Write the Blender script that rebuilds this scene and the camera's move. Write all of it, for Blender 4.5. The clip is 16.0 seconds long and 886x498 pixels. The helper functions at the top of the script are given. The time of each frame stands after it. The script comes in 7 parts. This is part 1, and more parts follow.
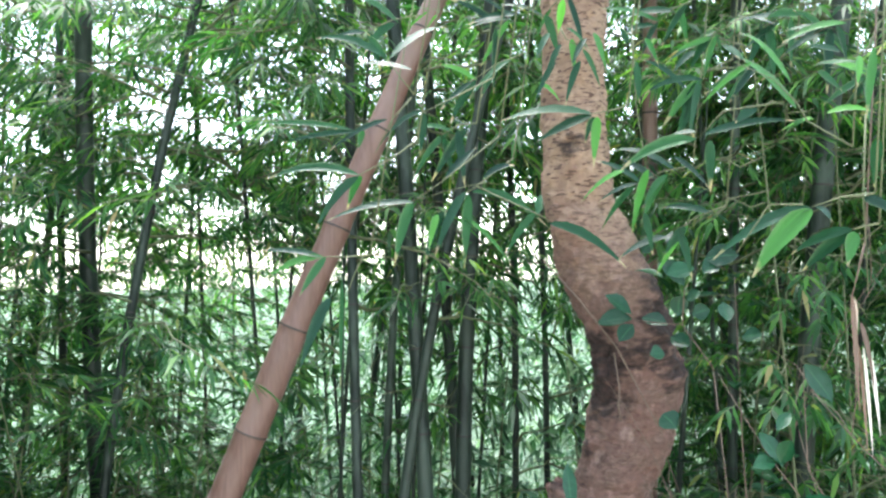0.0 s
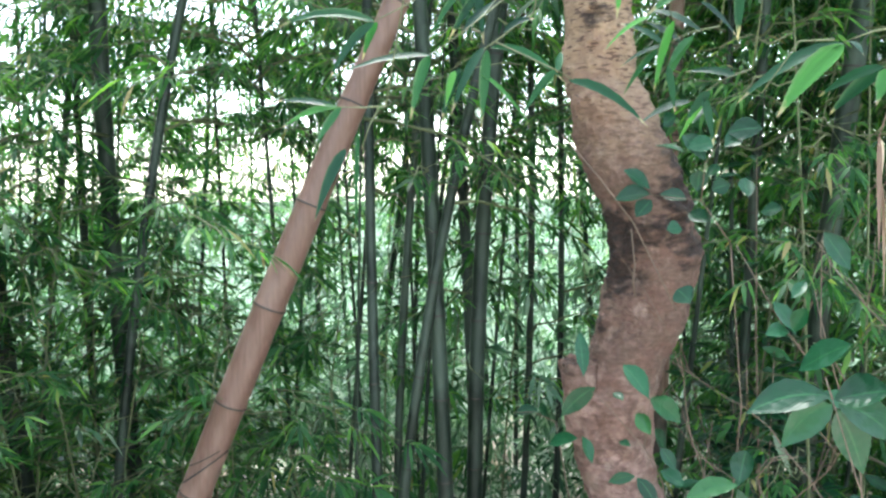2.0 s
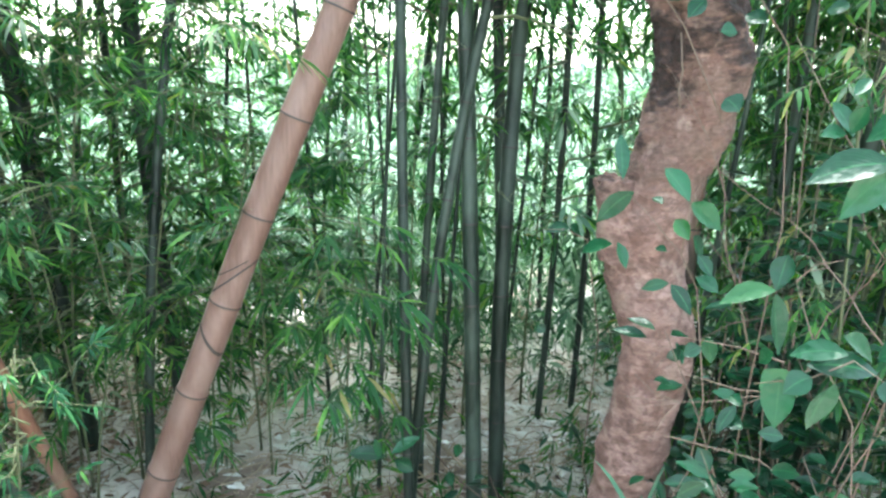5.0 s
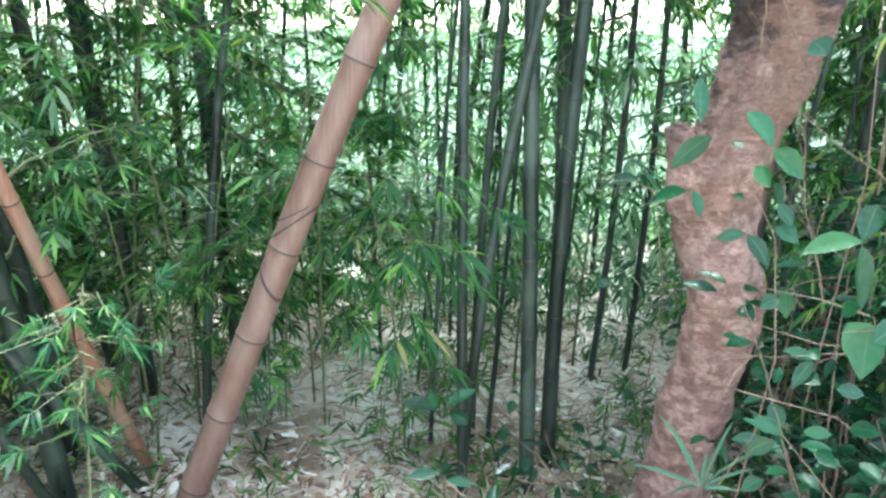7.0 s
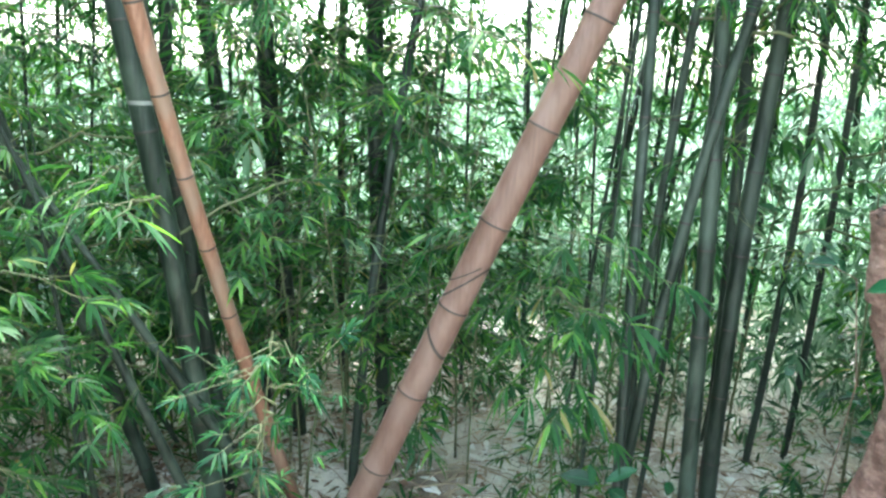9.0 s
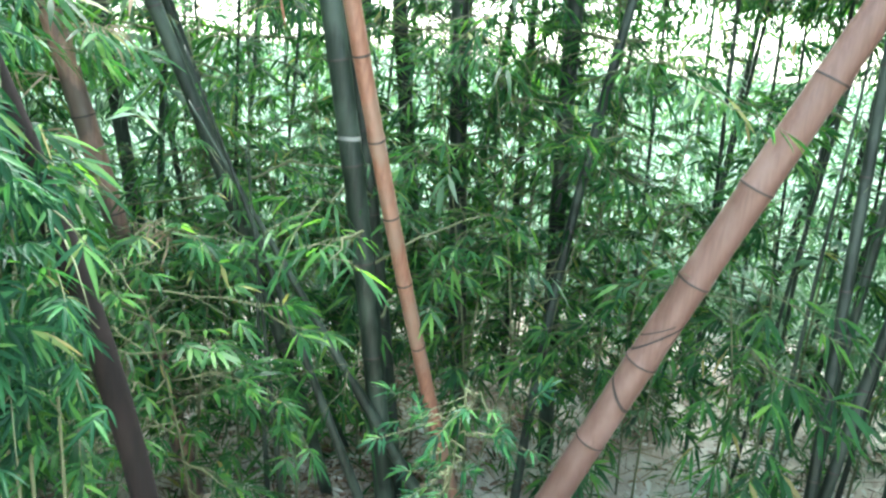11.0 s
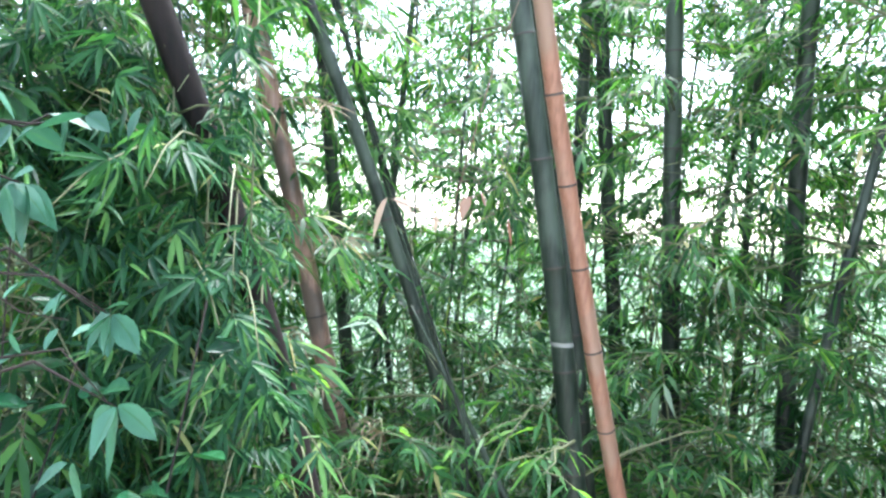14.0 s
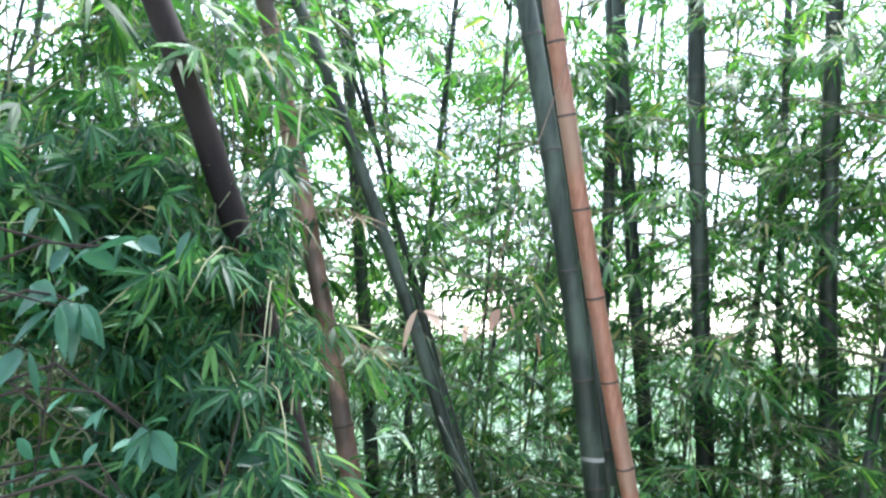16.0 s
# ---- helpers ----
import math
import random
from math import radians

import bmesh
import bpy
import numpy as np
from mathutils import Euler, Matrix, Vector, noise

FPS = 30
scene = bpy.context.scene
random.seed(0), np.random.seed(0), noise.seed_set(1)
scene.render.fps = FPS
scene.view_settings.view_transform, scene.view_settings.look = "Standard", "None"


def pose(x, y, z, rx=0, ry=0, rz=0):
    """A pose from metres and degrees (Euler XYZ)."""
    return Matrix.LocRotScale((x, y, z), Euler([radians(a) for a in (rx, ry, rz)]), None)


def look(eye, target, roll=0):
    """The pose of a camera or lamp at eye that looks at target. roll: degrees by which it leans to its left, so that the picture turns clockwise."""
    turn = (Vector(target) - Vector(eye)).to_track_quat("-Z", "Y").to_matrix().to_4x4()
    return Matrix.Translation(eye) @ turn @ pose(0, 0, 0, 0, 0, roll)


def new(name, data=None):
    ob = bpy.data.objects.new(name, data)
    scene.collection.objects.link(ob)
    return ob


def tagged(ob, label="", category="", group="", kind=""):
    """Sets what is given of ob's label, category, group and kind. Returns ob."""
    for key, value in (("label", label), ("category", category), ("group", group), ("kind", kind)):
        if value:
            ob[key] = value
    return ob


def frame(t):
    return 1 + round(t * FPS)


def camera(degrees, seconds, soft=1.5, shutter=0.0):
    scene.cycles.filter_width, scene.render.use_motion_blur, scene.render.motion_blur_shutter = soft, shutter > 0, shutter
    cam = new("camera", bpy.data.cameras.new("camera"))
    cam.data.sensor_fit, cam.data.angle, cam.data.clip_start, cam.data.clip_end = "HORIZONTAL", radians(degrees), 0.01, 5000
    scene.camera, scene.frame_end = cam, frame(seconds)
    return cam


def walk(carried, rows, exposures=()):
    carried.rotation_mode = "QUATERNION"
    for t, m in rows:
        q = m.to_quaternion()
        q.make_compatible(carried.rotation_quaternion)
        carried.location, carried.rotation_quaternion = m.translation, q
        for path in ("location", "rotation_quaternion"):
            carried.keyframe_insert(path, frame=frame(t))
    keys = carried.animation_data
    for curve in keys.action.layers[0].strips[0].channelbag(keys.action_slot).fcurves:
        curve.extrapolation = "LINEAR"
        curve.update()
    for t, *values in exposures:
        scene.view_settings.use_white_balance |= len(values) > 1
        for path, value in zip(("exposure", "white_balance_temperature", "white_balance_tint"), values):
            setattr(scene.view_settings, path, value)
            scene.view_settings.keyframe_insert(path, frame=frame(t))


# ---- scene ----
# The camera: carried by hand, lowered towards the ground, then turned to the left and raised again.
cam = camera(60.0, 16.0, soft=2.5)
PATH = [  # seconds, x, y, z, yaw, pitch, roll
    (0, 0.039, 0.027, 1.551, 1.64, 0.81, -1.37),
    (0.5, 0.040, 0.029, 1.533, 1.97, -0.33, -1.26),
    (1, 0.042, 0.030, 1.511, 2.35, -1.92, -1.10),
    (1.5, 0.043, 0.027, 1.478, 2.70, -3.57, -0.96),
    (2, 0.040, 0.033, 1.444, 3.07, -5.30, -0.70),
    (2.5, 0.042, 0.039, 1.413, 3.53, -7.12, -0.59),
    (3, 0.038, 0.047, 1.384, 3.89, -8.97, -0.43),
    (3.5, 0.033, 0.052, 1.357, 4.20, -10.63, -0.34),
    (4, 0.022, 0.055, 1.335, 4.29, -12.26, 0.05),
    (4.5, 0.019, 0.063, 1.311, 4.54, -13.72, 0.28),
    (7, -0.024, 0.081, 1.224, 8.42, -17.22, 0.89),
    (7.5, -0.051, 0.090, 1.226, 10.13, -16.58, 1.08),
    (8, -0.099, 0.085, 1.238, 12.36, -15.65, 1.45),
    (8.5, -0.146, 0.076, 1.245, 14.75, -14.61, 1.91),
    (9, -0.176, 0.070, 1.262, 17.55, -13.93, 2.33),
    (11.5, -0.359, 0.034, 1.433, 31.12, -15.20, 3.80),
    (12, -0.374, 0.031, 1.436, 34.19, -13.62, 3.70),
    (12.5, -0.386, 0.030, 1.445, 36.97, -11.19, 3.58),
    (13, -0.386, 0.021, 1.456, 39.42, -8.17, 3.10),
    (13.5, -0.384, 0.014, 1.462, 41.40, -5.14, 2.97),
    (14, -0.381, 0.009, 1.470, 43.41, -2.59, 2.96),
    (14.5, -0.377, -0.000, 1.479, 44.83, -0.29, 3.32),
    (15, -0.375, -0.006, 1.481, 45.61, 1.80, 3.44),
    (15.5, -0.372, -0.011, 1.482, 45.81, 3.66, 3.42),
    (16, -0.369, -0.013, 1.484, 45.81, 5.14, 3.36),
]


def held(x, y, z, yaw, pitch, roll):
    """A pose from yaw to the left, pitch up and lean to the left, in degrees."""
    return pose(x, y, z, 0, 0, yaw) @ pose(0, 0, 0, 90 + pitch, 0, 0) @ pose(0, 0, 0, 0, 0, roll)


walk(cam, [(t, held(*p)) for t, *p in PATH], exposures=[(0.0, 3.12, 6500, 8), (2.0, 3.2, 6500, 4), (3.0, 3.3, 6400, 0), (4.5, 3.65, 6350, 2), (7.0, 3.85, 6300, 5), (9.0, 3.75, 6400, 0), (11.5, 3.7, 6300, 2), (13.0, 3.66, 6250, 7), (14.5, 3.65, 6200, 15), (16.0, 3.15, 6200, 15)])

# ---- light: an overcast sky above the grove ----
world = bpy.data.worlds.new("overcast_sky")
scene.world = world
world.use_nodes = True
wn = world.node_tree.nodes
sky = wn.new("ShaderNodeTexSky")
sky.sky_type, sky.sun_disc = "NISHITA", False
sky.sun_elevation, sky.sun_rotation = radians(72), radians(-20)
sky.air_density, sky.dust_density, sky.ozone_density = 1.0, 0.7, 1.0
pale = wn.new("ShaderNodeHueSaturation")
pale.inputs["Saturation"].default_value = 0.55
world.node_tree.links.new(sky.outputs[0], pale.inputs["Color"])
world.node_tree.links.new(pale.outputs[0], wn["Background"].inputs[0])
wn["Background"].inputs[1].default_value = 0.15
sun = new("sun", bpy.data.lights.new("sun", "SUN"))
sun.data.energy, sun.data.angle, sun.data.color = 2.6, radians(30), (1.0, 0.99, 0.975)
sun.matrix_world = look((-1.2, 3.4, 11), (0, 0, 0))


# ---- materials ----
def blank(name):
    m = bpy.data.materials.new(name)
    m.use_nodes = True
    n, k = m.node_tree.nodes, m.node_tree.links
    return m, n, k, n["Principled BSDF"]


def ramp(n, stops):
    r = n.new("ShaderNodeValToRGB")
    while len(r.color_ramp.elements) < len(stops):
        r.color_ramp.elements.new(0.5)
    for e, (at, c) in zip(r.color_ramp.elements, stops):
        e.position, e.color = at, (*c, 1)
    return r


def noise_node(n, k, scale, detail=3, stretch=None, coord="Object"):
    tc, t = n.new("ShaderNodeTexCoord"), n.new("ShaderNodeTexNoise")
    t.inputs["Scale"].default_value, t.inputs["Detail"].default_value = scale, detail
    if stretch:
        mp = n.new("ShaderNodeMapping")
        mp.inputs["Scale"].default_value = stretch
        k.new(tc.outputs[coord], mp.inputs[0])
        k.new(mp.outputs[0], t.inputs[0])
    else:
        k.new(tc.outputs[coord], t.inputs[0])
    return t


def mixed(n, k, fac, a, b, mode="MIX"):
    x = n.new("ShaderNodeMix")
    x.data_type, x.blend_type = "RGBA", mode
    for s, v in ((x.inputs[0], fac), (x.inputs[6], a), (x.inputs[7], b)):
        if isinstance(v, (int, float)):
            s.default_value = v
        elif isinstance(v, tuple):
            s.default_value = (*v, 1)
        else:
            k.new(v, s)
    return x.outputs[2]


def bumped(n, k, p, height, strength, distance):
    b = n.new("ShaderNodeBump")
    b.inputs["Strength"].default_value, b.inputs["Distance"].default_value = strength, distance
    k.new(height, b.inputs["Height"])
    k.new(b.outputs[0], p.inputs["Normal"])


def leaf_material(name, stops, rough=0.42, through_share=0.35, glow=(0.85, 1.45, 0.7), dry_tips=False, coat=0.0, veined=False, spec=0.5):
    """Leaves: each one of its own green, some light passing through the blade."""
    m, n, k, p = blank(name)
    geo = n.new("ShaderNodeNewGeometry")
    col = ramp(n, stops)
    info, both = n.new("ShaderNodeObjectInfo"), n.new("ShaderNodeMath")
    total = n.new("ShaderNodeMath")
    both.operation, total.operation = "FRACT", "ADD"
    k.new(geo.outputs["Random Per Island"], total.inputs[0])
    k.new(info.outputs["Random"], total.inputs[1])
    k.new(total.outputs[0], both.inputs[0])
    k.new(both.outputs[0], col.inputs[0])
    blot = noise_node(n, k, 9.0, 2)
    c = mixed(n, k, 0.5, col.outputs[0], mixed(n, k, blot.outputs[0], (0.55, 0.6, 0.6), (1.4, 1.35, 1.2)), "MULTIPLY")
    if dry_tips:
        uv, sep = n.new("ShaderNodeUVMap"), n.new("ShaderNodeSeparateXYZ")
        k.new(uv.outputs[0], sep.inputs[0])
        spot = noise_node(n, k, 40.0, 3)
        add, step = n.new("ShaderNodeMath"), n.new("ShaderNodeMapRange")
        add.operation = "MULTIPLY_ADD"
        k.new(spot.outputs[0], add.inputs[0])
        add.inputs[1].default_value = 0.5
        k.new(sep.outputs[1], add.inputs[2])
        k.new(add.outputs[0], step.inputs[0])
        step.inputs[1].default_value, step.inputs[2].default_value = 1.12, 1.2
        lines = n.new("ShaderNodeTexNoise")
        lines.inputs["Scale"].default_value = 3.0
        run = n.new("ShaderNodeMapping")
        run.inputs["Scale"].default_value = (9.0, 0.5, 1.0)
        k.new(uv.outputs[0], run.inputs[0])
        k.new(run.outputs[0], lines.inputs[0])
        c = mixed(n, k, 0.8, c, mixed(n, k, lines.outputs[0], (0.4, 0.45, 0.5), (1.5, 1.45, 1.4)), "MULTIPLY")
        side = n.new("ShaderNodeMath")
        side.operation = "MULTIPLY"
        side.inputs[1].default_value = 0.5
        k.new(sep.outputs[0], side.inputs[0])
        worn = n.new("ShaderNodeMath")
        worn.operation = "MULTIPLY_ADD"
        worn.inputs[1].default_value = 0.7
        k.new(lines.outputs[0], worn.inputs[0])
        k.new(side.outputs[0], worn.inputs[2])
        bleach, some = n.new("ShaderNodeMapRange"), n.new("ShaderNodeMapRange")
        bleach.inputs[1].default_value, bleach.inputs[2].default_value = 0.78, 0.9
        k.new(worn.outputs[0], bleach.inputs[0])
        some.inputs[1].default_value, some.inputs[2].default_value = 0.75, 0.5
        k.new(info.outputs["Random"], some.inputs[0])
        share = n.new("ShaderNodeMath")
        share.operation = "MULTIPLY"
        k.new(bleach.outputs[0], share.inputs[0])
        k.new(some.outputs[0], share.inputs[1])
        c = mixed(n, k, share.outputs[0], c, (0.1, 0.15, 0.09))
        c = mixed(n, k, step.outputs[0], c, (0.3, 0.25, 0.16))
        wave = n.new("ShaderNodeTexWave")
        wave.inputs["Scale"].default_value, wave.inputs["Distortion"].default_value = 4.0, 0.4
        k.new(uv.outputs[0], wave.inputs[0])
        bumped(n, k, p, wave.outputs[0], 0.15, 0.002)
    if veined:
        uv, sep = n.new("ShaderNodeUVMap"), n.new("ShaderNodeSeparateXYZ")
        k.new(uv.outputs[0], sep.inputs[0])
        off = n.new("ShaderNodeMath")
        off.operation = "SUBTRACT"
        off.inputs[1].default_value = 0.5
        k.new(sep.outputs[0], off.inputs[0])
        away = n.new("ShaderNodeMath")
        away.operation = "ABSOLUTE"
        k.new(off.outputs[0], away.inputs[0])
        rib = n.new("ShaderNodeMapRange")
        rib.inputs[1].default_value, rib.inputs[2].default_value = 0.045, 0.02
        k.new(away.outputs[0], rib.inputs[0])
        c = mixed(n, k, rib.outputs[0], c, (0.018, 0.075, 0.03))
        slope = n.new("ShaderNodeMath")
        slope.operation = "MULTIPLY_ADD"
        slope.inputs[1].default_value = -1.1
        k.new(away.outputs[0], slope.inputs[0])
        k.new(sep.outputs[1], slope.inputs[2])
        vein = n.new("ShaderNodeMath")
        vein.operation = "SINE"
        fast = n.new("ShaderNodeMath")
        fast.operation = "MULTIPLY"
        fast.inputs[1].default_value = 55.0
        k.new(slope.outputs[0], fast.inputs[0])
        k.new(fast.outputs[0], vein.inputs[0])
        wavy = noise_node(n, k, 28.0, 2)
        rise = n.new("ShaderNodeMath")
        rise.operation = "MULTIPLY_ADD"
        rise.inputs[1].default_value = 0.008
        k.new(vein.outputs[0], rise.inputs[0])
        k.new(wavy.outputs[0], rise.inputs[2])
        bumped(n, k, p, rise.outputs[0], 0.6, 0.012)
    k.new(c, p.inputs["Base Color"])
    p.inputs["Roughness"].default_value = rough
    p.inputs["Specular IOR Level"].default_value = spec
    p.inputs["Coat Weight"].default_value, p.inputs["Coat Roughness"].default_value = coat, 0.12
    tr, mx = n.new("ShaderNodeBsdfTranslucent"), n.new("ShaderNodeMixShader")
    k.new(mixed(n, k, 1.0, c, glow, "MULTIPLY"), tr.inputs[0])
    mx.inputs[0].default_value = through_share
    k.new(p.outputs[0], mx.inputs[1])
    k.new(tr.outputs[0], mx.inputs[2])
    k.new(mx.outputs[0], n["Material Output"].inputs[0])
    return m


def culm_material(name, low, high, patch, rough=0.4):
    """A bamboo culm: fine streaks along it, blotches, a tone of its own."""
    m, n, k, p = blank(name)
    streak = noise_node(n, k, 14.0, 5, (9, 9, 0.5))
    blot = noise_node(n, k, 9.0, 6, (1, 1, 0.45))
    info = n.new("ShaderNodeObjectInfo")
    fibre = ramp(n, ((0.35, (0, 0, 0)), (0.65, (1, 1, 1))))
    k.new(streak.outputs[0], fibre.inputs[0])
    base = mixed(n, k, fibre.outputs[0], low, high)
    soft = ramp(n, ((0.46, (0, 0, 0)), (0.58, (1, 1, 1))))
    k.new(blot.outputs[0], soft.inputs[0])
    c = mixed(n, k, soft.outputs[0], base, patch)
    c = mixed(n, k, 0.6, c, mixed(n, k, info.outputs["Random"], (0.65, 0.65, 0.65), (1.25, 1.25, 1.2)), "MULTIPLY")
    k.new(c, p.inputs["Base Color"])
    p.inputs["Roughness"].default_value = rough
    p.inputs["Specular IOR Level"].default_value = 0.3
    bumped(n, k, p, streak.outputs[0], 0.15, 0.003)
    return m


def twig_material(name, a, b):
    m, n, k, p = blank(name)
    t = noise_node(n, k, 30.0, 3)
    k.new(mixed(n, k, t.outputs[0], a, b), p.inputs["Base Color"])
    p.inputs["Roughness"].default_value = 0.7
    bumped(n, k, p, t.outputs[0], 0.3, 0.002)
    return m


GRN = ((0.0, (0.011, 0.042, 0.02)), (0.45, (0.024, 0.086, 0.034)), (0.8, (0.054, 0.152, 0.046)), (0.97, (0.105, 0.225, 0.055)), (1.0, (0.24, 0.2, 0.11)))
M_LEAF = leaf_material("bamboo_leaf", GRN, 0.4, 0.5, (1.85, 1.95, 0.75), spec=0.16)
M_NEAR = leaf_material("bamboo_leaf_near", ((0, (0.008, 0.034, 0.024)), (0.45, (0.013, 0.055, 0.03)), (0.75, (0.026, 0.1, 0.038)), (0.92, (0.06, 0.2, 0.045)), (1, (0.09, 0.27, 0.055))), 0.36, 0.34, (1.2, 1.5, 0.7), dry_tips=True, spec=0.22)
# far leaves: haze and white sheen of the bright distance put into the colours
M_FAR_HAZED = leaf_material("far_leaf_hazed", ((0, (0.013, 0.042, 0.026)), (0.35, (0.037, 0.098, 0.058)), (0.7, (0.092, 0.172, 0.12)), (1, (0.27, 0.35, 0.31))), 0.35, 0.42, (1.5, 1.7, 0.95), spec=0.35)
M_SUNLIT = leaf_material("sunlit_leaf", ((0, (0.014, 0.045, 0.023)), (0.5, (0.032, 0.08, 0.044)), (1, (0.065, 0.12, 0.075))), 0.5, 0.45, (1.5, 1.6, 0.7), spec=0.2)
# darker copy of the bamboo leaf, the grove's shade put into its greens
M_LEAF_SHADED = leaf_material("shaded_bamboo_leaf", ((0, (0.0075, 0.032, 0.019)), (0.5, (0.016, 0.064, 0.031)), (0.8, (0.034, 0.11, 0.044)), (0.985, (0.075, 0.175, 0.055)), (1.0, (0.26, 0.22, 0.12))), 0.4, 0.38, (1.75, 1.95, 0.75), spec=0.13)
M_SHRUB = leaf_material("shrub_leaf", ((0, (0.004, 0.028, 0.013)), (0.6, (0.006, 0.042, 0.019)), (0.92, (0.01, 0.062, 0.026)), (1, (0.024, 0.086, 0.026))), 0.33, 0.1, coat=0.0, veined=True, spec=0.3)
M_GRASS = leaf_material("grass_blade", ((0, (0.013, 0.055, 0.032)), (1, (0.028, 0.1, 0.055))), 0.4, 0.22, (1.1, 1.4, 0.8), spec=0.4)
M_LITTER = leaf_material("dry_leaf", ((0, (0.06, 0.038, 0.027)), (0.4, (0.2, 0.13, 0.095)), (0.75, (0.44, 0.35, 0.29)), (0.93, (0.75, 0.7, 0.65))), 0.7, 0.1, (1, 0.9, 0.7))
M_BROAD = leaf_material("broad_leaf", ((0, (0.014, 0.062, 0.045)), (1, (0.035, 0.115, 0.075))), 0.5, 0.22, (1.1, 1.4, 0.8), veined=True, spec=0.3)
M_DRYLEAF = leaf_material("dead_leaf", ((0, (0.15, 0.085, 0.06)), (0.6, (0.36, 0.25, 0.19)), (1, (0.6, 0.48, 0.41))), 0.7, 0.2, (1, 0.8, 0.6))
M_STRAW = leaf_material("straw_leaf", ((0, (0.16, 0.12, 0.07)), (0.6, (0.27, 0.22, 0.14)), (1, (0.38, 0.33, 0.24))), 0.6, 0.25, (1, 0.95, 0.75))
M_SHEATH = leaf_material("bleached_sheath", ((0, (0.5, 0.42, 0.38)), (0.5, (0.7, 0.66, 0.63)), (1, (0.85, 0.85, 0.86))), 0.6, 0.05, (1, 0.95, 0.9))
M_CULM = culm_material("green_culm", (0.006, 0.0115, 0.008), (0.016, 0.027, 0.019), (0.034, 0.05, 0.038), 0.5)
M_TAN = culm_material("tan_culm", (0.118, 0.067, 0.053), (0.15, 0.089, 0.072), (0.175, 0.113, 0.095))
M_ORANGE = culm_material("orange_culm", (0.165, 0.08, 0.053), (0.235, 0.12, 0.08), (0.2, 0.13, 0.095))
M_RED = culm_material("brown_culm", (0.15, 0.088, 0.066), (0.25, 0.155, 0.12), (0.08, 0.06, 0.05))
# dark brown bark, taken near black to stand in for shade
M_DARK = culm_material("shaded_brown_bark", (0.003, 0.002, 0.0018), (0.008, 0.0045, 0.0038), (0.011, 0.007, 0.006), 0.85)
M_NODE = twig_material("node_scar", (0.008, 0.007, 0.006), (0.04, 0.03, 0.025))
M_PALE = twig_material("pale_wax", (0.08, 0.085, 0.08), (0.26, 0.27, 0.25))
M_TWIG = twig_material("green_twig", (0.05, 0.07, 0.03), (0.12, 0.13, 0.06))
M_STEM = twig_material("shrub_stem", (0.055, 0.036, 0.026), (0.15, 0.105, 0.075))
M_DRYTWIG = twig_material("dry_twig", (0.25, 0.18, 0.12), (0.45, 0.36, 0.26))


# torn hollows and scars of the old tree, sunk and painted dark inside: centre, reach
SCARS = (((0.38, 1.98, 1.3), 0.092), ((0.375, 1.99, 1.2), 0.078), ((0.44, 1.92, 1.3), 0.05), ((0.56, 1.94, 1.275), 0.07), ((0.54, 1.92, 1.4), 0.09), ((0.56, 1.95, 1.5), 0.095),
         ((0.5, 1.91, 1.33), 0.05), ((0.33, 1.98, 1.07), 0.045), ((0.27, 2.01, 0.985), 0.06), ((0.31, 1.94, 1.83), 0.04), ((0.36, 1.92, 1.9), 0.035))


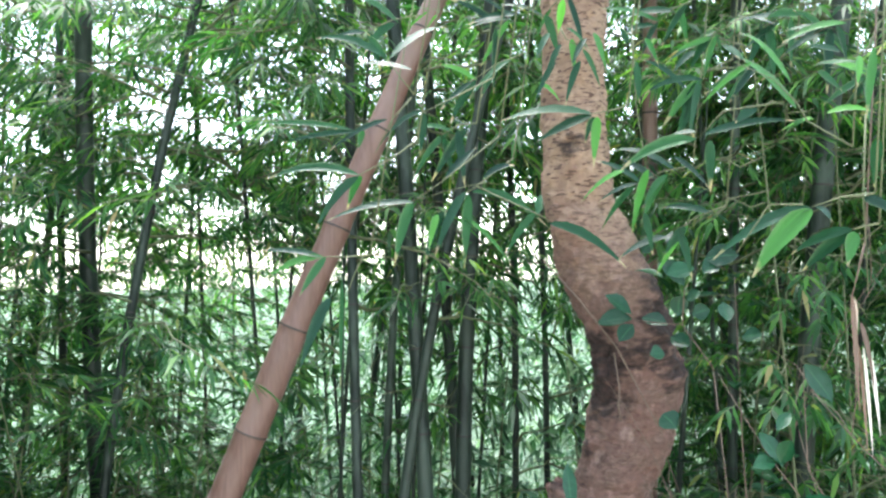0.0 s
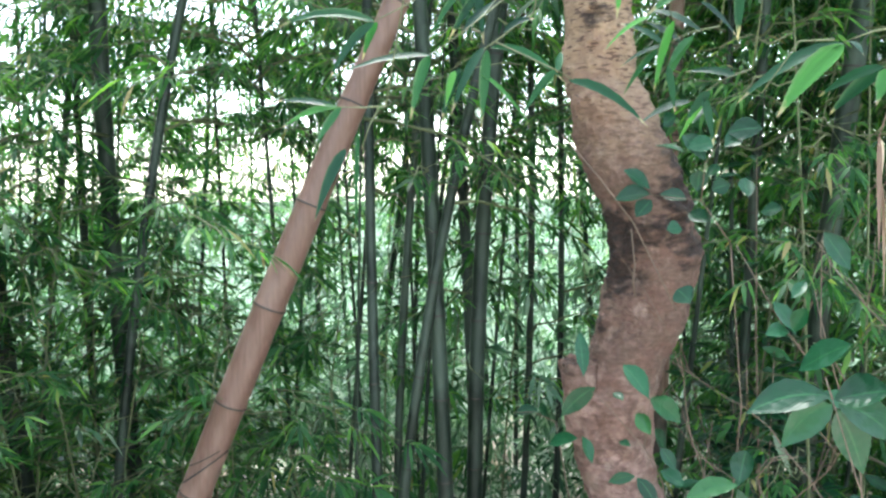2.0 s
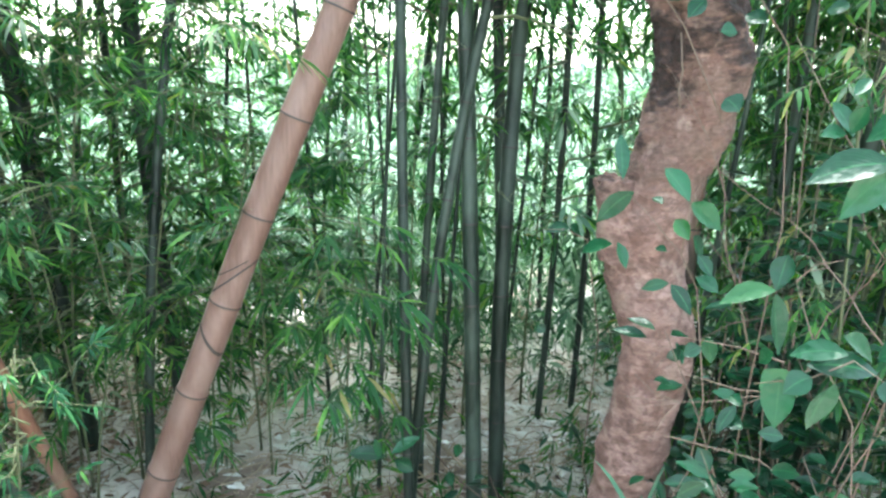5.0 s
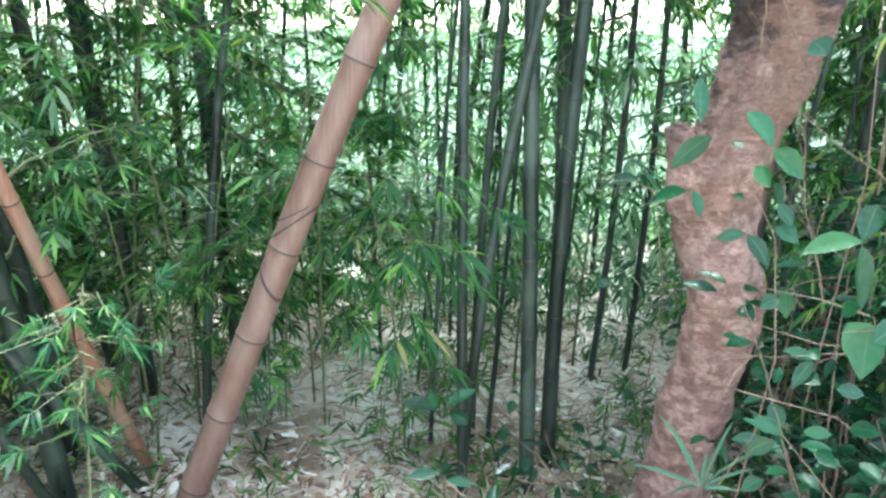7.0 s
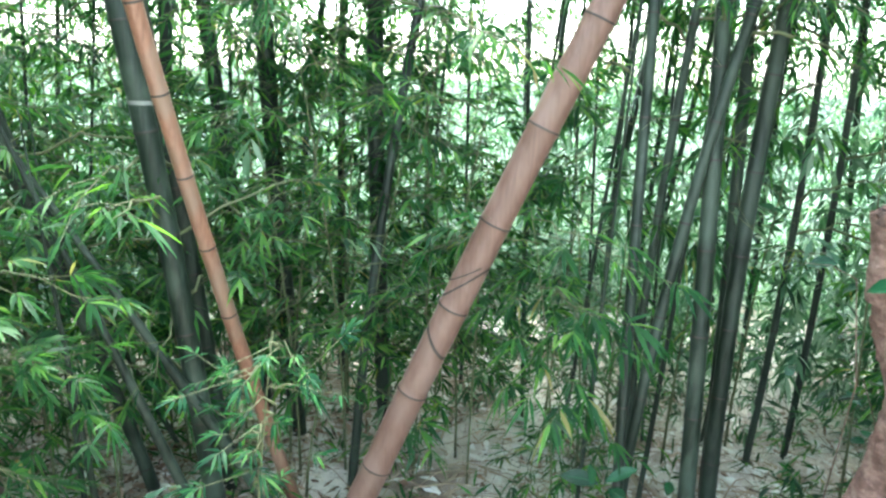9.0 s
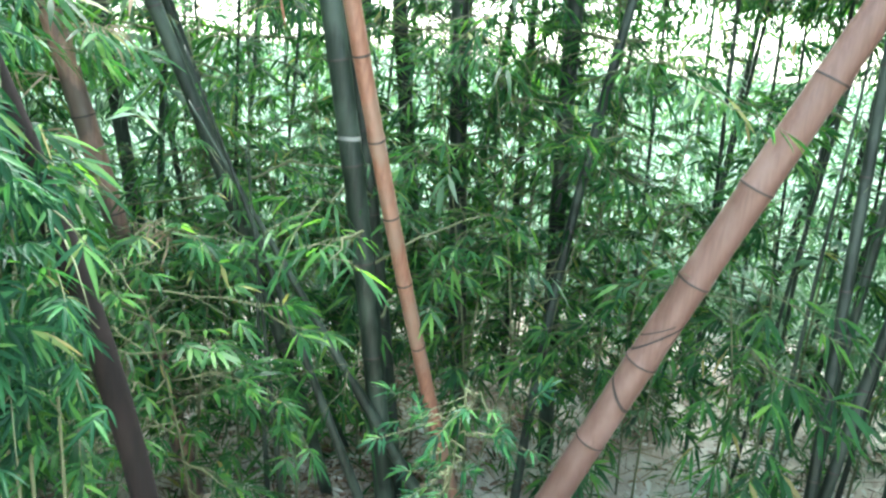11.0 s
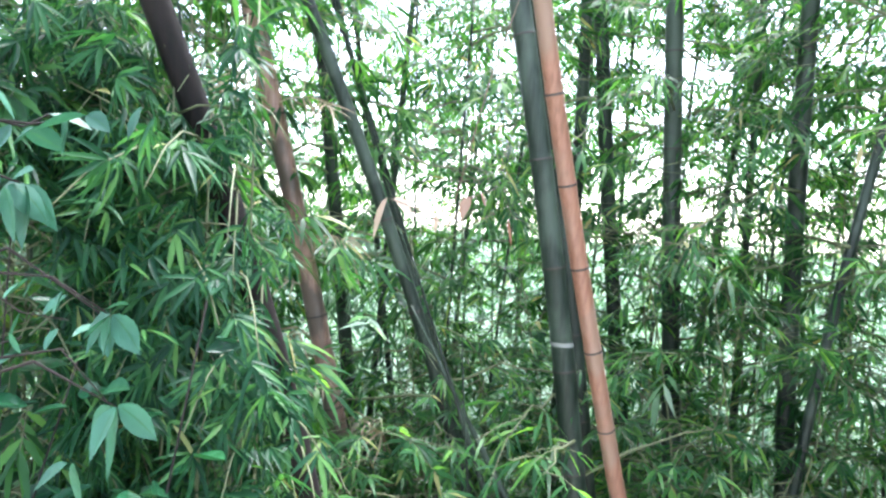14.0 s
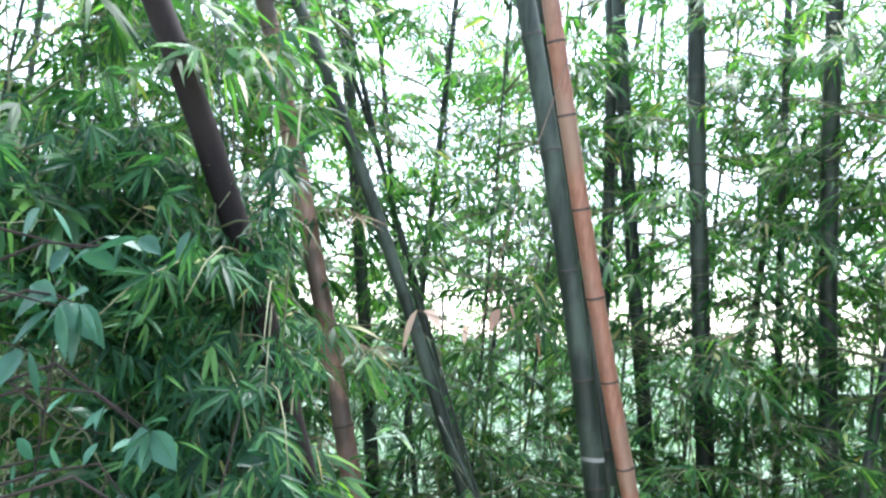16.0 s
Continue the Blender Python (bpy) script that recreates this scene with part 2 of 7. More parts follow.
def bark_material():
    """Pinkish-tan bark: fine short dashes across the upper trunk, a darkened band midway, smoother and redder below,
    scars round lost limbs with the shade of their hollows painted in.
    """
    m, n, k, p = blank("tree_bark")
    dash = noise_node(n, k, 38.0, 3, (1.0, 1.0, 4.2))
    fine = noise_node(n, k, 60.0, 8, (1, 1, 1.7))
    big = noise_node(n, k, 9.0, 7)
    r1 = ramp(n, ((0.405, (1, 1, 1)), (0.435, (0, 0, 0))))
    k.new(dash.outputs[0], r1.inputs[0])
    r2 = ramp(n, ((0.52, (0, 0, 0)), (0.7, (1, 1, 1))))
    k.new(big.outputs[0], r2.inputs[0])
    tc, sep = n.new("ShaderNodeTexCoord"), n.new("ShaderNodeSeparateXYZ")
    k.new(tc.outputs["Object"], sep.inputs[0])
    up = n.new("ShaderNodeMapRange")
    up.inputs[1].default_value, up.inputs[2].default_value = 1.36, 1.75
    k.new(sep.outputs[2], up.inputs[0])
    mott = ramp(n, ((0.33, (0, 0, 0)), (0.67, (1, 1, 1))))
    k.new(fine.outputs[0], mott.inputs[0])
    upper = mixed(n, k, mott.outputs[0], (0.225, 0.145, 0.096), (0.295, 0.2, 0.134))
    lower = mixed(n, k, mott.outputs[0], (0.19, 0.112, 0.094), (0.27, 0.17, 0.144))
    # middle zone: bark tone, darkened further to offset the light on the trunk
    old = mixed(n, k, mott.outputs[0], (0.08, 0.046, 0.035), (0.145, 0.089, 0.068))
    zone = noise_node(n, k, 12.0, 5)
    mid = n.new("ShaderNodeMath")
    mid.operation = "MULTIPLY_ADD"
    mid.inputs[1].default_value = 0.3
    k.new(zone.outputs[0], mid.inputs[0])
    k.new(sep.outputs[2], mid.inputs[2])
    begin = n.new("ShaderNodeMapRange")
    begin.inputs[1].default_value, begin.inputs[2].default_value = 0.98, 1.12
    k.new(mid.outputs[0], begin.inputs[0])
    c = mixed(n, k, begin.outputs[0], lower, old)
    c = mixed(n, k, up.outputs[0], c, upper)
    bruise = noise_node(n, k, 17.0, 9, (1, 1, 1.5))
    sore = ramp(n, ((0.45, (0, 0, 0)), (0.53, (0.75, 0.75, 0.75)), (0.7, (1, 1, 1))))
    k.new(bruise.outputs[0], sore.inputs[0])
    peel = noise_node(n, k, 21.0, 8, (1.2, 1.2, 0.8))
    bare = ramp(n, ((0.56, (0, 0, 0)), (0.66, (0.7, 0.7, 0.7))))
    k.new(peel.outputs[0], bare.inputs[0])
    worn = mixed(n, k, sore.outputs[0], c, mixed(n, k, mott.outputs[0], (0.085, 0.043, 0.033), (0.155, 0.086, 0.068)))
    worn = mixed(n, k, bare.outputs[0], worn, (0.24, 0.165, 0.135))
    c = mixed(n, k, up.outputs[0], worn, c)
    wrinkle = noise_node(n, k, 27.0, 6, (1, 1, 2.2))
    groove = ramp(n, ((0.462, (0, 0, 0)), (0.497, (1, 1, 1)), (0.532, (0, 0, 0))))
    k.new(wrinkle.outputs[0], groove.inputs[0])
    flake = noise_node(n, k, 75.0, 5, (1.3, 1.3, 1.0))
    chip = ramp(n, ((0.35, (1, 1, 1)), (0.42, (0, 0, 0)), (0.6, (0, 0, 0)), (0.66, (0.6, 0.6, 0.6))))
    k.new(flake.outputs[0], chip.inputs[0])
    deep = n.new("ShaderNodeMath")
    deep.operation = "MAXIMUM"
    k.new(groove.outputs[0], deep.inputs[0])
    k.new(chip.outputs[0], deep.inputs[1])
    part = n.new("ShaderNodeMath")
    part.operation = "MULTIPLY"
    part.inputs[1].default_value = 0.3
    fade = n.new("ShaderNodeMapRange")
    fade.inputs[3].default_value, fade.inputs[4].default_value = 0.42, 0.15
    k.new(up.outputs[0], fade.inputs[0])
    k.new(fade.outputs[0], part.inputs[1])
    k.new(deep.outputs[0], part.inputs[0])
    c = mixed(n, k, part.outputs[0], c, (0.085, 0.045, 0.035))
    dull = n.new("ShaderNodeMath")
    dull.operation = "MULTIPLY"
    dull.inputs[1].default_value = 0.5
    k.new(r2.outputs[0], dull.inputs[0])
    c = mixed(n, k, dull.outputs[0], c, (0.13, 0.062, 0.047))
    share = n.new("ShaderNodeMath")
    share.operation = "MULTIPLY_ADD"
    share.inputs[1].default_value, share.inputs[2].default_value = 0.75, 0.2
    k.new(up.outputs[0], share.inputs[0])
    cut = n.new("ShaderNodeMath")
    cut.operation = "MULTIPLY"
    k.new(r1.outputs[0], cut.inputs[0])
    k.new(share.outputs[0], cut.inputs[1])
    c = mixed(n, k, cut.outputs[0], c, (0.075, 0.04, 0.028))
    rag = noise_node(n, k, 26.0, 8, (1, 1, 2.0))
    # scar colour taken near black: the shade inside the hollows is painted in
    scar_shade = mixed(n, k, mott.outputs[0], (0.003, 0.0015, 0.001), (0.028, 0.012, 0.009))
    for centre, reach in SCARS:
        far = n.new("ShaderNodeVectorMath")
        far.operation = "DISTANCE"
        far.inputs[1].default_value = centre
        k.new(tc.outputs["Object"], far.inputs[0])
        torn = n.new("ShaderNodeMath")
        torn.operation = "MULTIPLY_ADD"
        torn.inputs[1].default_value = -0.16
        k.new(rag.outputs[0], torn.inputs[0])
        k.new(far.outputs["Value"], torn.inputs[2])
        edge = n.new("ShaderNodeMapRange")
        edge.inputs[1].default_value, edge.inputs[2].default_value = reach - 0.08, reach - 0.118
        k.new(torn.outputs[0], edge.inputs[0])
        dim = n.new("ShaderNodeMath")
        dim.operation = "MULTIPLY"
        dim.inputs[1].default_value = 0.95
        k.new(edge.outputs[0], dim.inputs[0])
        c = mixed(n, k, dim.outputs[0], c, scar_shade)
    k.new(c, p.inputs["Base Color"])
    p.inputs["Roughness"].default_value = 0.85
    h = n.new("ShaderNodeMath")
    h.operation = "ADD"
    k.new(cut.outputs[0], h.inputs[0])
    k.new(fine.outputs[0], h.inputs[1])
    low = n.new("ShaderNodeMath")
    low.operation = "SUBTRACT"
    k.new(h.outputs[0], low.inputs[0])
    k.new(deep.outputs[0], low.inputs[1])
    bumped(n, k, p, low.outputs[0], 0.6, 0.008)
    return m


def soil_material():
    """Pale trodden soil in the grove, its palest patches painted for sunlight; further off green for low growth,
    darkened against glare.
    """
    m, n, k, p = blank("soil")
    a, b = noise_node(n, k, 2.3, 7), noise_node(n, k, 35.0, 5)
    # palest stops raised to brighten ground that too little light reaches
    r = ramp(n, ((0.36, (0.26, 0.195, 0.155)), (0.48, (0.6, 0.52, 0.45)), (0.6, (0.78, 0.73, 0.67))))
    k.new(a.outputs[0], r.inputs[0])
    tc, out = n.new("ShaderNodeTexCoord"), n.new("ShaderNodeVectorMath")
    out.operation = "LENGTH"
    k.new(tc.outputs["Object"], out.inputs[0])
    edge = n.new("ShaderNodeMath")
    edge.operation = "MULTIPLY_ADD"
    edge.inputs[1].default_value = 1.8
    k.new(a.outputs[0], edge.inputs[0])
    k.new(out.outputs["Value"], edge.inputs[2])
    grown = n.new("ShaderNodeMapRange")
    grown.inputs[1].default_value, grown.inputs[2].default_value = 5.7, 6.4
    k.new(edge.outputs[0], grown.inputs[0])
    c = mixed(n, k, grown.outputs[0], r.outputs[0], (0.06, 0.1, 0.06))
    k.new(mixed(n, k, 0.6, c, mixed(n, k, b.outputs[0], (0.45, 0.45, 0.45), (1.4, 1.4, 1.4)), "MULTIPLY"), p.inputs["Base Color"])
    p.inputs["Roughness"].default_value = 0.95
    bumped(n, k, p, b.outputs[0], 0.6, 0.02)
    return m


M_BARK, M_SOIL = bark_material(), soil_material()


# ---- tools ----
def mesh_of(name, verts, faces, mat, smooth=True):
    me = bpy.data.meshes.new(name)
    me.from_pydata([tuple(v) for v in verts], [], [tuple(f) for f in faces])
    me.materials.append(mat)
    if smooth:
        me.polygons.foreach_set("use_smooth", [True] * len(me.polygons))
    me.update()
    return me


def child(name, me, parent, label=""):
    ob = new(name, me)
    ob.parent = parent
    if parent:
        ob.matrix_parent_inverse = parent.matrix_basis.inverted()
    return tagged(ob, label)


def thing(name, label, category, group="", where=(0, 0, 0)):
    ob = new(name)
    ob.empty_display_size = 0.1
    ob.location = where
    return tagged(ob, label, category, group)


def tube(points, radii, sides=8, cap=True):
    """Vertices and faces of a tube along points."""
    pts = [Vector(p) for p in points]
    verts, faces = [], []
    side = None
    for i, p in enumerate(pts):
        d = (pts[min(i + 1, len(pts) - 1)] - pts[max(i - 1, 0)]).normalized()
        if side is None:
            side = d.orthogonal().normalized()
        side = (side - d * side.dot(d)).normalized()
        up = d.cross(side)
        for j in range(sides):
            a = 2 * math.pi * j / sides
            r = radii[i]
            verts.append(p + (side * math.cos(a) + up * math.sin(a)) * r)
    for i in range(len(pts) - 1):
        for j in range(sides):
            b, c = i * sides + j, i * sides + (j + 1) % sides
            faces.append((b, c, c + sides, b + sides))
    if cap:
        faces.append(tuple(range(sides - 1, -1, -1)))
        faces.append(tuple(range((len(pts) - 1) * sides, len(pts) * sides)))
    return verts, faces


class Tubes:
    """Many thin tubes gathered into one mesh."""

    def __init__(self):
        self.v, self.f = [], []

    def add(self, points, r0, r1, sides=4):
        n = len(points)
        v, f = tube(points, [r0 + (r1 - r0) * i / (n - 1) for i in range(n)], sides, cap=False)
        o = len(self.v)
        self.v += v
        self.f += [tuple(a + o for a in q) for q in f]


# Leaf outlines: (station along the blade, half width)
BLADE = {"near": ((0, 0.12), (0.06, 0.5), (0.2, 0.92), (0.4, 1.0), (0.62, 0.8), (0.82, 0.42), (1, 0.02)),
         "mid": ((0, 0.15), (0.3, 1.0), (0.68, 0.65), (1, 0.03)),
         "far": ((0, 0.1), (0.4, 1.0), (1, 0.03)),
         "oval": ((0, 0.06), (0.1, 0.38), (0.25, 0.78), (0.45, 1.0), (0.65, 0.9), (0.82, 0.55), (0.93, 0.22), (1, 0.02))}


def leaf_mesh(name, P, D, N, L, W, mat, kind="mid", droop=0.25, fold=0.25, arch=0.0):
    """One mesh of many leaves: foot points P, directions D, face normals N, lengths L, half widths W."""
    P, D, N = (np.asarray(a, float).reshape(-1, 3) for a in (P, D, N))
    L, W = np.asarray(L, float).reshape(-1, 1), np.asarray(W, float).reshape(-1, 1)
    D = D / (np.linalg.norm(D, axis=1, keepdims=True) + 1e-9)
    S = np.cross(D, N)
    S = S / (np.linalg.norm(S, axis=1, keepdims=True) + 1e-9)
    U = np.cross(S, D)
    rows, cols = BLADE[kind], (-1, 0, 1) if kind in ("near", "oval") else (-1, 1)
    n, kv, nc = len(P), len(rows) * len(cols), len(cols)
    V = np.zeros((n, kv, 3))
    for i, (s, w) in enumerate(rows):
        mid = P + D * L * s
        mid[:, 2] += L[:, 0] * (arch * s * (1 - s) - droop * s * s)
        for j, c in enumerate(cols):
            V[:, i * nc + j] = mid + S * W * w * c + U * W * w * (abs(c) - 0.5) * fold * 2
    quads = [(i * nc + j, i * nc + j + 1, (i + 1) * nc + j + 1, (i + 1) * nc + j) for i in range(len(rows) - 1) for j in range(nc - 1)]
    F = (np.array(quads)[None] + (np.arange(n) * kv)[:, None, None]).reshape(-1, 4)
    me = bpy.data.meshes.new(name)
    me.vertices.add(n * kv)
    me.vertices.foreach_set("co", V.ravel())
    me.loops.add(F.size)
    me.loops.foreach_set("vertex_index", F.ravel().astype(np.int32))
    me.polygons.add(len(F))
    me.polygons.foreach_set("loop_start", (np.arange(len(F)) * 4).astype(np.int32))
    me.polygons.foreach_set("use_smooth", np.ones(len(F), bool))
    if kind in ("near", "oval"):
        uv = np.array([(0.5 + 0.5 * c, s) for s, w in rows for c in cols])
        lay = me.uv_layers.new(name="UVMap")
        lay.data.foreach_set("uv", uv[F.ravel() % kv].ravel())
    me.materials.append(mat)
    me.update(calc_edges=True)
    me.validate()
    return me


class Leaves:
    """Leaves gathered for one mesh."""

    def __init__(self):
        self.p, self.d, self.n, self.l, self.w = [], [], [], [], []

    def add(self, p, d, n, l, w):
        self.p.append(p), self.d.append(d), self.n.append(n), self.l.append(l), self.w.append(w)

    def fan(self, rng, tip, way, count, length, width, reach=0.1, down=0.5):
        """A tuft at a twig's end: leaves spread like a fan in one plane, and hang."""
        way = np.asarray(way, float)
        way = way / (np.linalg.norm(way) + 1e-9)
        face = np.array((0, 0, 1.0)) + rng.normal(0, 0.45, 3)
        face = face - way * face.dot(way)
        face = face / (np.linalg.norm(face) + 1e-9)
        side = np.cross(face, way)
        for i in range(count):
            u = 2 * i / max(count - 1, 1) - 1
            a = 1.25 * u + rng.normal(0, 0.13)
            d = way * math.cos(a) + side * math.sin(a) + rng.normal(0, 0.11, 3)
            d[2] -= down * rng.uniform(0.4, 1.1)
            s = (0.62 + 0.45 * math.cos(a)) * rng.uniform(0.8, 1.15)
            self.add(np.asarray(tip) - way * reach * abs(u) * 0.8, d, face + rng.normal(0, 0.25, 3), length * s, width * rng.uniform(0.8, 1.2) * (0.5 + 0.5 * s))

    def mesh(self, name, mat, kind="mid", droop=0.25, fold=0.25):
        return leaf_mesh(name, self.p, self.d, self.n, self.l, self.w, mat, kind, droop, fold)


def bough(rng, leaves, start, azimuth, rise, length, leaf=0.1, width=0.0065, step=0.07, count=6, sag=0.35, spread=0.16, down=0.5, reach=0.09):
    """A bamboo side branch: arched axis with leafy twigs on both sides. Returns the axis and the twigs."""
    ca, sa = math.cos(azimuth), math.sin(azimuth)
    axis = []
    for i in range(7):
        u = i / 6
        axis.append(Vector((start[0] + ca * length * u * math.cos(rise), start[1] + sa * length * u * math.cos(rise),
                            start[2] + length * (u * math.sin(rise) - sag * u * u))) + Vector(rng.normal(0, 0.012, 3)))
    twigs = []
    s = length * 0.22
    while s < length:
        u = s / length * 6
        i = min(int(u), 5)
        p = axis[i].lerp(axis[i + 1], u - i)
        way = (axis[i + 1] - axis[i]).normalized()
        a = azimuth + rng.choice((-1, 1)) * rng.uniform(0.3, 1.3)
        d = Vector((math.cos(a), math.sin(a), rng.uniform(-0.5, 0.4))) + way * 0.6
        t = p + d.normalized() * spread * rng.uniform(0.5, 1.3)
        twigs.append((p, t))
        leaves.fan(rng, t, t - p, int(count + rng.integers(-1, 2)), leaf * rng.uniform(0.8, 1.2), width, reach, down)
        s += step * rng.uniform(0.6, 1.4)
    leaves.fan(rng, axis[-1], axis[-1] - axis[-2], count + 1, leaf, width, reach * 1.3, down)
    return axis, twigs


# ---- ground ----
def ground_z(x, y):
    """The soil drops by a step's height away from the unseen ground at the camera, shaped so that feet of culms and
    tree fit the view.
    """
    u = min(max((math.hypot(x + 0.15, y) - 0.6) / 1.2, 0), 1)
    return 0.05 * noise.noise((x * 0.9, y * 0.9, 0)) + 0.02 * noise.noise((x * 4, y * 4, 3)) - 0.03 - 0.28 * u * u * (3 - 2 * u)


def ground():
    n, half = 160, 60.0
    verts, faces = [], []
    for i in range(n + 1):
        for j in range(n + 1):
            a, b = 2 * i / n - 1, 2 * j / n - 1
            x, y = half * a * abs(a) ** 1.6, 1.5 + half * b * abs(b) ** 1.6
            verts.append((x, y, ground_z(x, y)))
    for i in range(n):
        for j in range(n):
            a = i * (n + 1) + j
            faces.append((a, a + n + 1, a + n + 2, a + 1))
    ob = new("ground", mesh_of("ground", verts, faces, M_SOIL))
    tagged(ob, "bare pale brown soil under the bamboo", "ground", kind="structure")


ground()


# ---- the bamboo culms ----
def culm(label, x, y, dx, dy, cx, cy, radius, mat=None, top=5.6, gap=0.3, first=0.14, low=(0, 0, 0, 0), crown=1, seed=0, leaf=0.086,
         category="bamboo", sides=16, count=6, step=0.07, nodes=None, aim=None, group="bamboo culms", thin=0.0):
    """A culm through (x, y) at 1.3 m, leaning by dx, dy a metre and bent by cx, cy; low: branches from, to, how many, how long."""
    rng = np.random.default_rng(seed + 100)
    mat = mat or M_CULM

    def at(z):
        s = z - 1.3
        q = s * s if abs(s) < 1.5 else 1.5 * (2 * abs(s) - 1.5)
        return Vector((x + dx * s + cx * q, y + dy * s + cy * q, z))

    foot = at(-0.3)
    foot_z = ground_z(foot.x, foot.y) - 0.03
    body = thing("bamboo_culm", label, category, group, at(foot_z))
    zs, z, i = [], foot_z + first, 0
    while z < top - 0.2:
        zs.append(z)
        z += gap * (0.75 + 0.06 * min(i, 6)) * rng.uniform(0.93, 1.07)
        i += 1
    if nodes:
        zs = [v for v in nodes] + [v for v in zs if v > nodes[-1] + 0.2]
    pts, rad = [], []
    marks = sorted({round(v, 4) for v in [foot_z, top] + [v + o for v in zs for o in (-0.02, -0.006, 0.0, 0.006, 0.02)] + list(np.linspace(foot_z, top, 30))})
    for z in marks:
        taper = radius * (1.04 - 0.05 * (z / 1.3) if z < 3 else 0.925 - 0.3 * (z - 3) / 3)
        taper *= 1 - thin * max(0.0, z - 1.2)
        near = min((abs(z - v) for v in zs), default=1)
        pts.append(at(z))
        rad.append(taper * (1.07 if near < 0.003 else 1.035 if near < 0.01 else 1.0))
    if top < 3:
        rad = [r * (1 - 0.85 * max(0, z) / top) for r, z in zip(rad, marks)]
    v, f = tube(pts, rad, sides)
    stalk = child("stalk", mesh_of("stalk", v, f, mat), body)
    for z in zs:
        if z > 3.0 or top < 3 or sides < 12:
            break
        a = (at(z + 0.01) - at(z - 0.01)).normalized()
        r = radius * (1.04 - 0.05 * (z / 1.3) if z < 3 else 0.925 - 0.3 * (z - 3) / 3) * (1 - thin * max(0.0, z - 1.2))
        c = at(z)
        v, f = tube([c - a * 0.0045, c - a * 0.002, c + a * 0.002, c + a * 0.0045], [r * 1.02, r * 1.08, r * 1.07, r * 1.02], sides, cap=False)
        child("node_ring", mesh_of("node_ring", v, f, M_NODE), stalk)
    green, high = Leaves(), Leaves()
    wood = Tubes()
    for i in range(low[2]):
        zz = low[0] + (low[1] - low[0]) * (i + rng.uniform(0, 1)) / low[2]
        az = rng.uniform(0, 2 * math.pi) if aim is None else rng.normal(aim, 0.7)
        axis, twigs = bough(rng, green, at(zz), az, rng.uniform(-0.1, 0.7), low[3] * rng.uniform(0.6, 1.25), leaf, leaf * 0.066, step, count)
        v, f = tube(axis, [0.006 - 0.0045 * j / 6 for j in range(7)], 5)
        child("branch", mesh_of("branch", v, f, M_TWIG), body)
        for p, t in twigs:
            wood.add([p, p.lerp(t, 0.5) + Vector((0, 0, 0.01)), t], 0.0016, 0.0008, 3)
    # crown boughs above the view, added to block sky light over the grove
    for i in range(crown):
        zz = 2.9 + (top - 3.0) * (i + rng.uniform(0, 1)) / crown
        axis, twigs = bough(rng, high, at(zz), rng.uniform(0, 2 * math.pi), rng.uniform(0.1, 0.8), rng.uniform(0.9, 1.7), 0.14, 0.011, 0.11, 6)
        wood.add(axis, 0.006, 0.0015, 4)
    if green.p:
        tagged(child("foliage", green.mesh("foliage", M_LEAF), body), kind="stuff")
    if high.p:
        tagged(child("crown", high.mesh("crown", M_LEAF, "far"), body), kind="stuff")
    if wood.v:
        tagged(child("twig_growth", mesh_of("twig_growth", wood.v, wood.f, M_TWIG), body), kind="stuff")
    return body


DARK = "dark grey-green bamboo culm with ringed nodes"
# the dead pole that leans across the front of the clump
leaner = culm("dead tan bamboo pole leaning over the clump, dark node rings", -0.464, 2.107, 0.429, 0.079, 0.015, 0.003, 0.0435, M_TAN, low=(0, 0, 0, 0), crown=0, seed=1, top=4.6,
     category="bamboo pole", nodes=(-0.19, 0.06, 0.314, 0.581, 0.831, 1.097, 1.376, 1.649, 1.92, 2.2), group="leaning poles", thin=0.24)
# the middle clump
culm(DARK, -0.124, 2.483, -0.048, 0.102, -0.006, -0.002, 0.025, nodes=(-0.03, 0.227, 0.48, 0.74, 1.005, 1.27), low=(1.25, 2.7, 6, 0.5), seed=2)
culm(DARK, -0.319, 2.449, -0.024, 0.16, 0.008, -0.002, 0.0165, low=(1.25, 2.7, 6, 0.5), seed=3)
culm(DARK, 0.039, 2.649, 0.066, 0.086, 0.028, -0.004, 0.026, gap=0.27, low=(1.25, 2.7, 6, 0.5), seed=4)
culm(DARK, -0.032, 2.87, -0.045, 0.005, -0.011, 0.0, 0.02, low=(1.25, 2.7, 7, 0.6), seed=5)
culm("slender grey-green bamboo culm in the clump", -0.22, 2.707, 0.082, 0.043, 0.026, 0.001, 0.0145, low=(1.25, 2.7, 6, 0.5), seed=6)
culm("slender bamboo culm slanting behind its neighbour", -0.081, 2.443, 0.205, 0.088, 0.05, 0.0, 0.017, low=(1.3, 2.4, 3, 0.4), seed=7, top=3.2, crown=4)
culm("thin dark bamboo culm further back", 0.235, 3.171, 0.008, 0.024, -0.02, 0.002, 0.0135, low=(0.5, 3.4, 15, 0.6), seed=8)
culm("thin dark bamboo culm further back", 0.367, 3.286, -0.001, 0.034, -0.018, 0.003, 0.013, low=(0.5, 3.4, 15, 0.6), seed=9)
# the clump on the open side
culm("tall dark bamboo culm against the bright sky", -1.328, 2.783, 0.001, -0.055, 0.015, 0.005, 0.031, low=(0.2, 3.4, 15, 0.7), seed=10)
culm("thin dark bamboo culm leaning outwards", -1.122, 2.612, 0.127, 0.139, 0.034, 0.013, 0.0165, low=(1.3, 3.4, 20, 0.75), seed=11)
culm("thin dark bamboo culm further back", -1.697, 3.277, 0.002, -0.001, 0.004, 0.002, 0.017, low=(0.3, 3.4, 23, 0.8), seed=12)
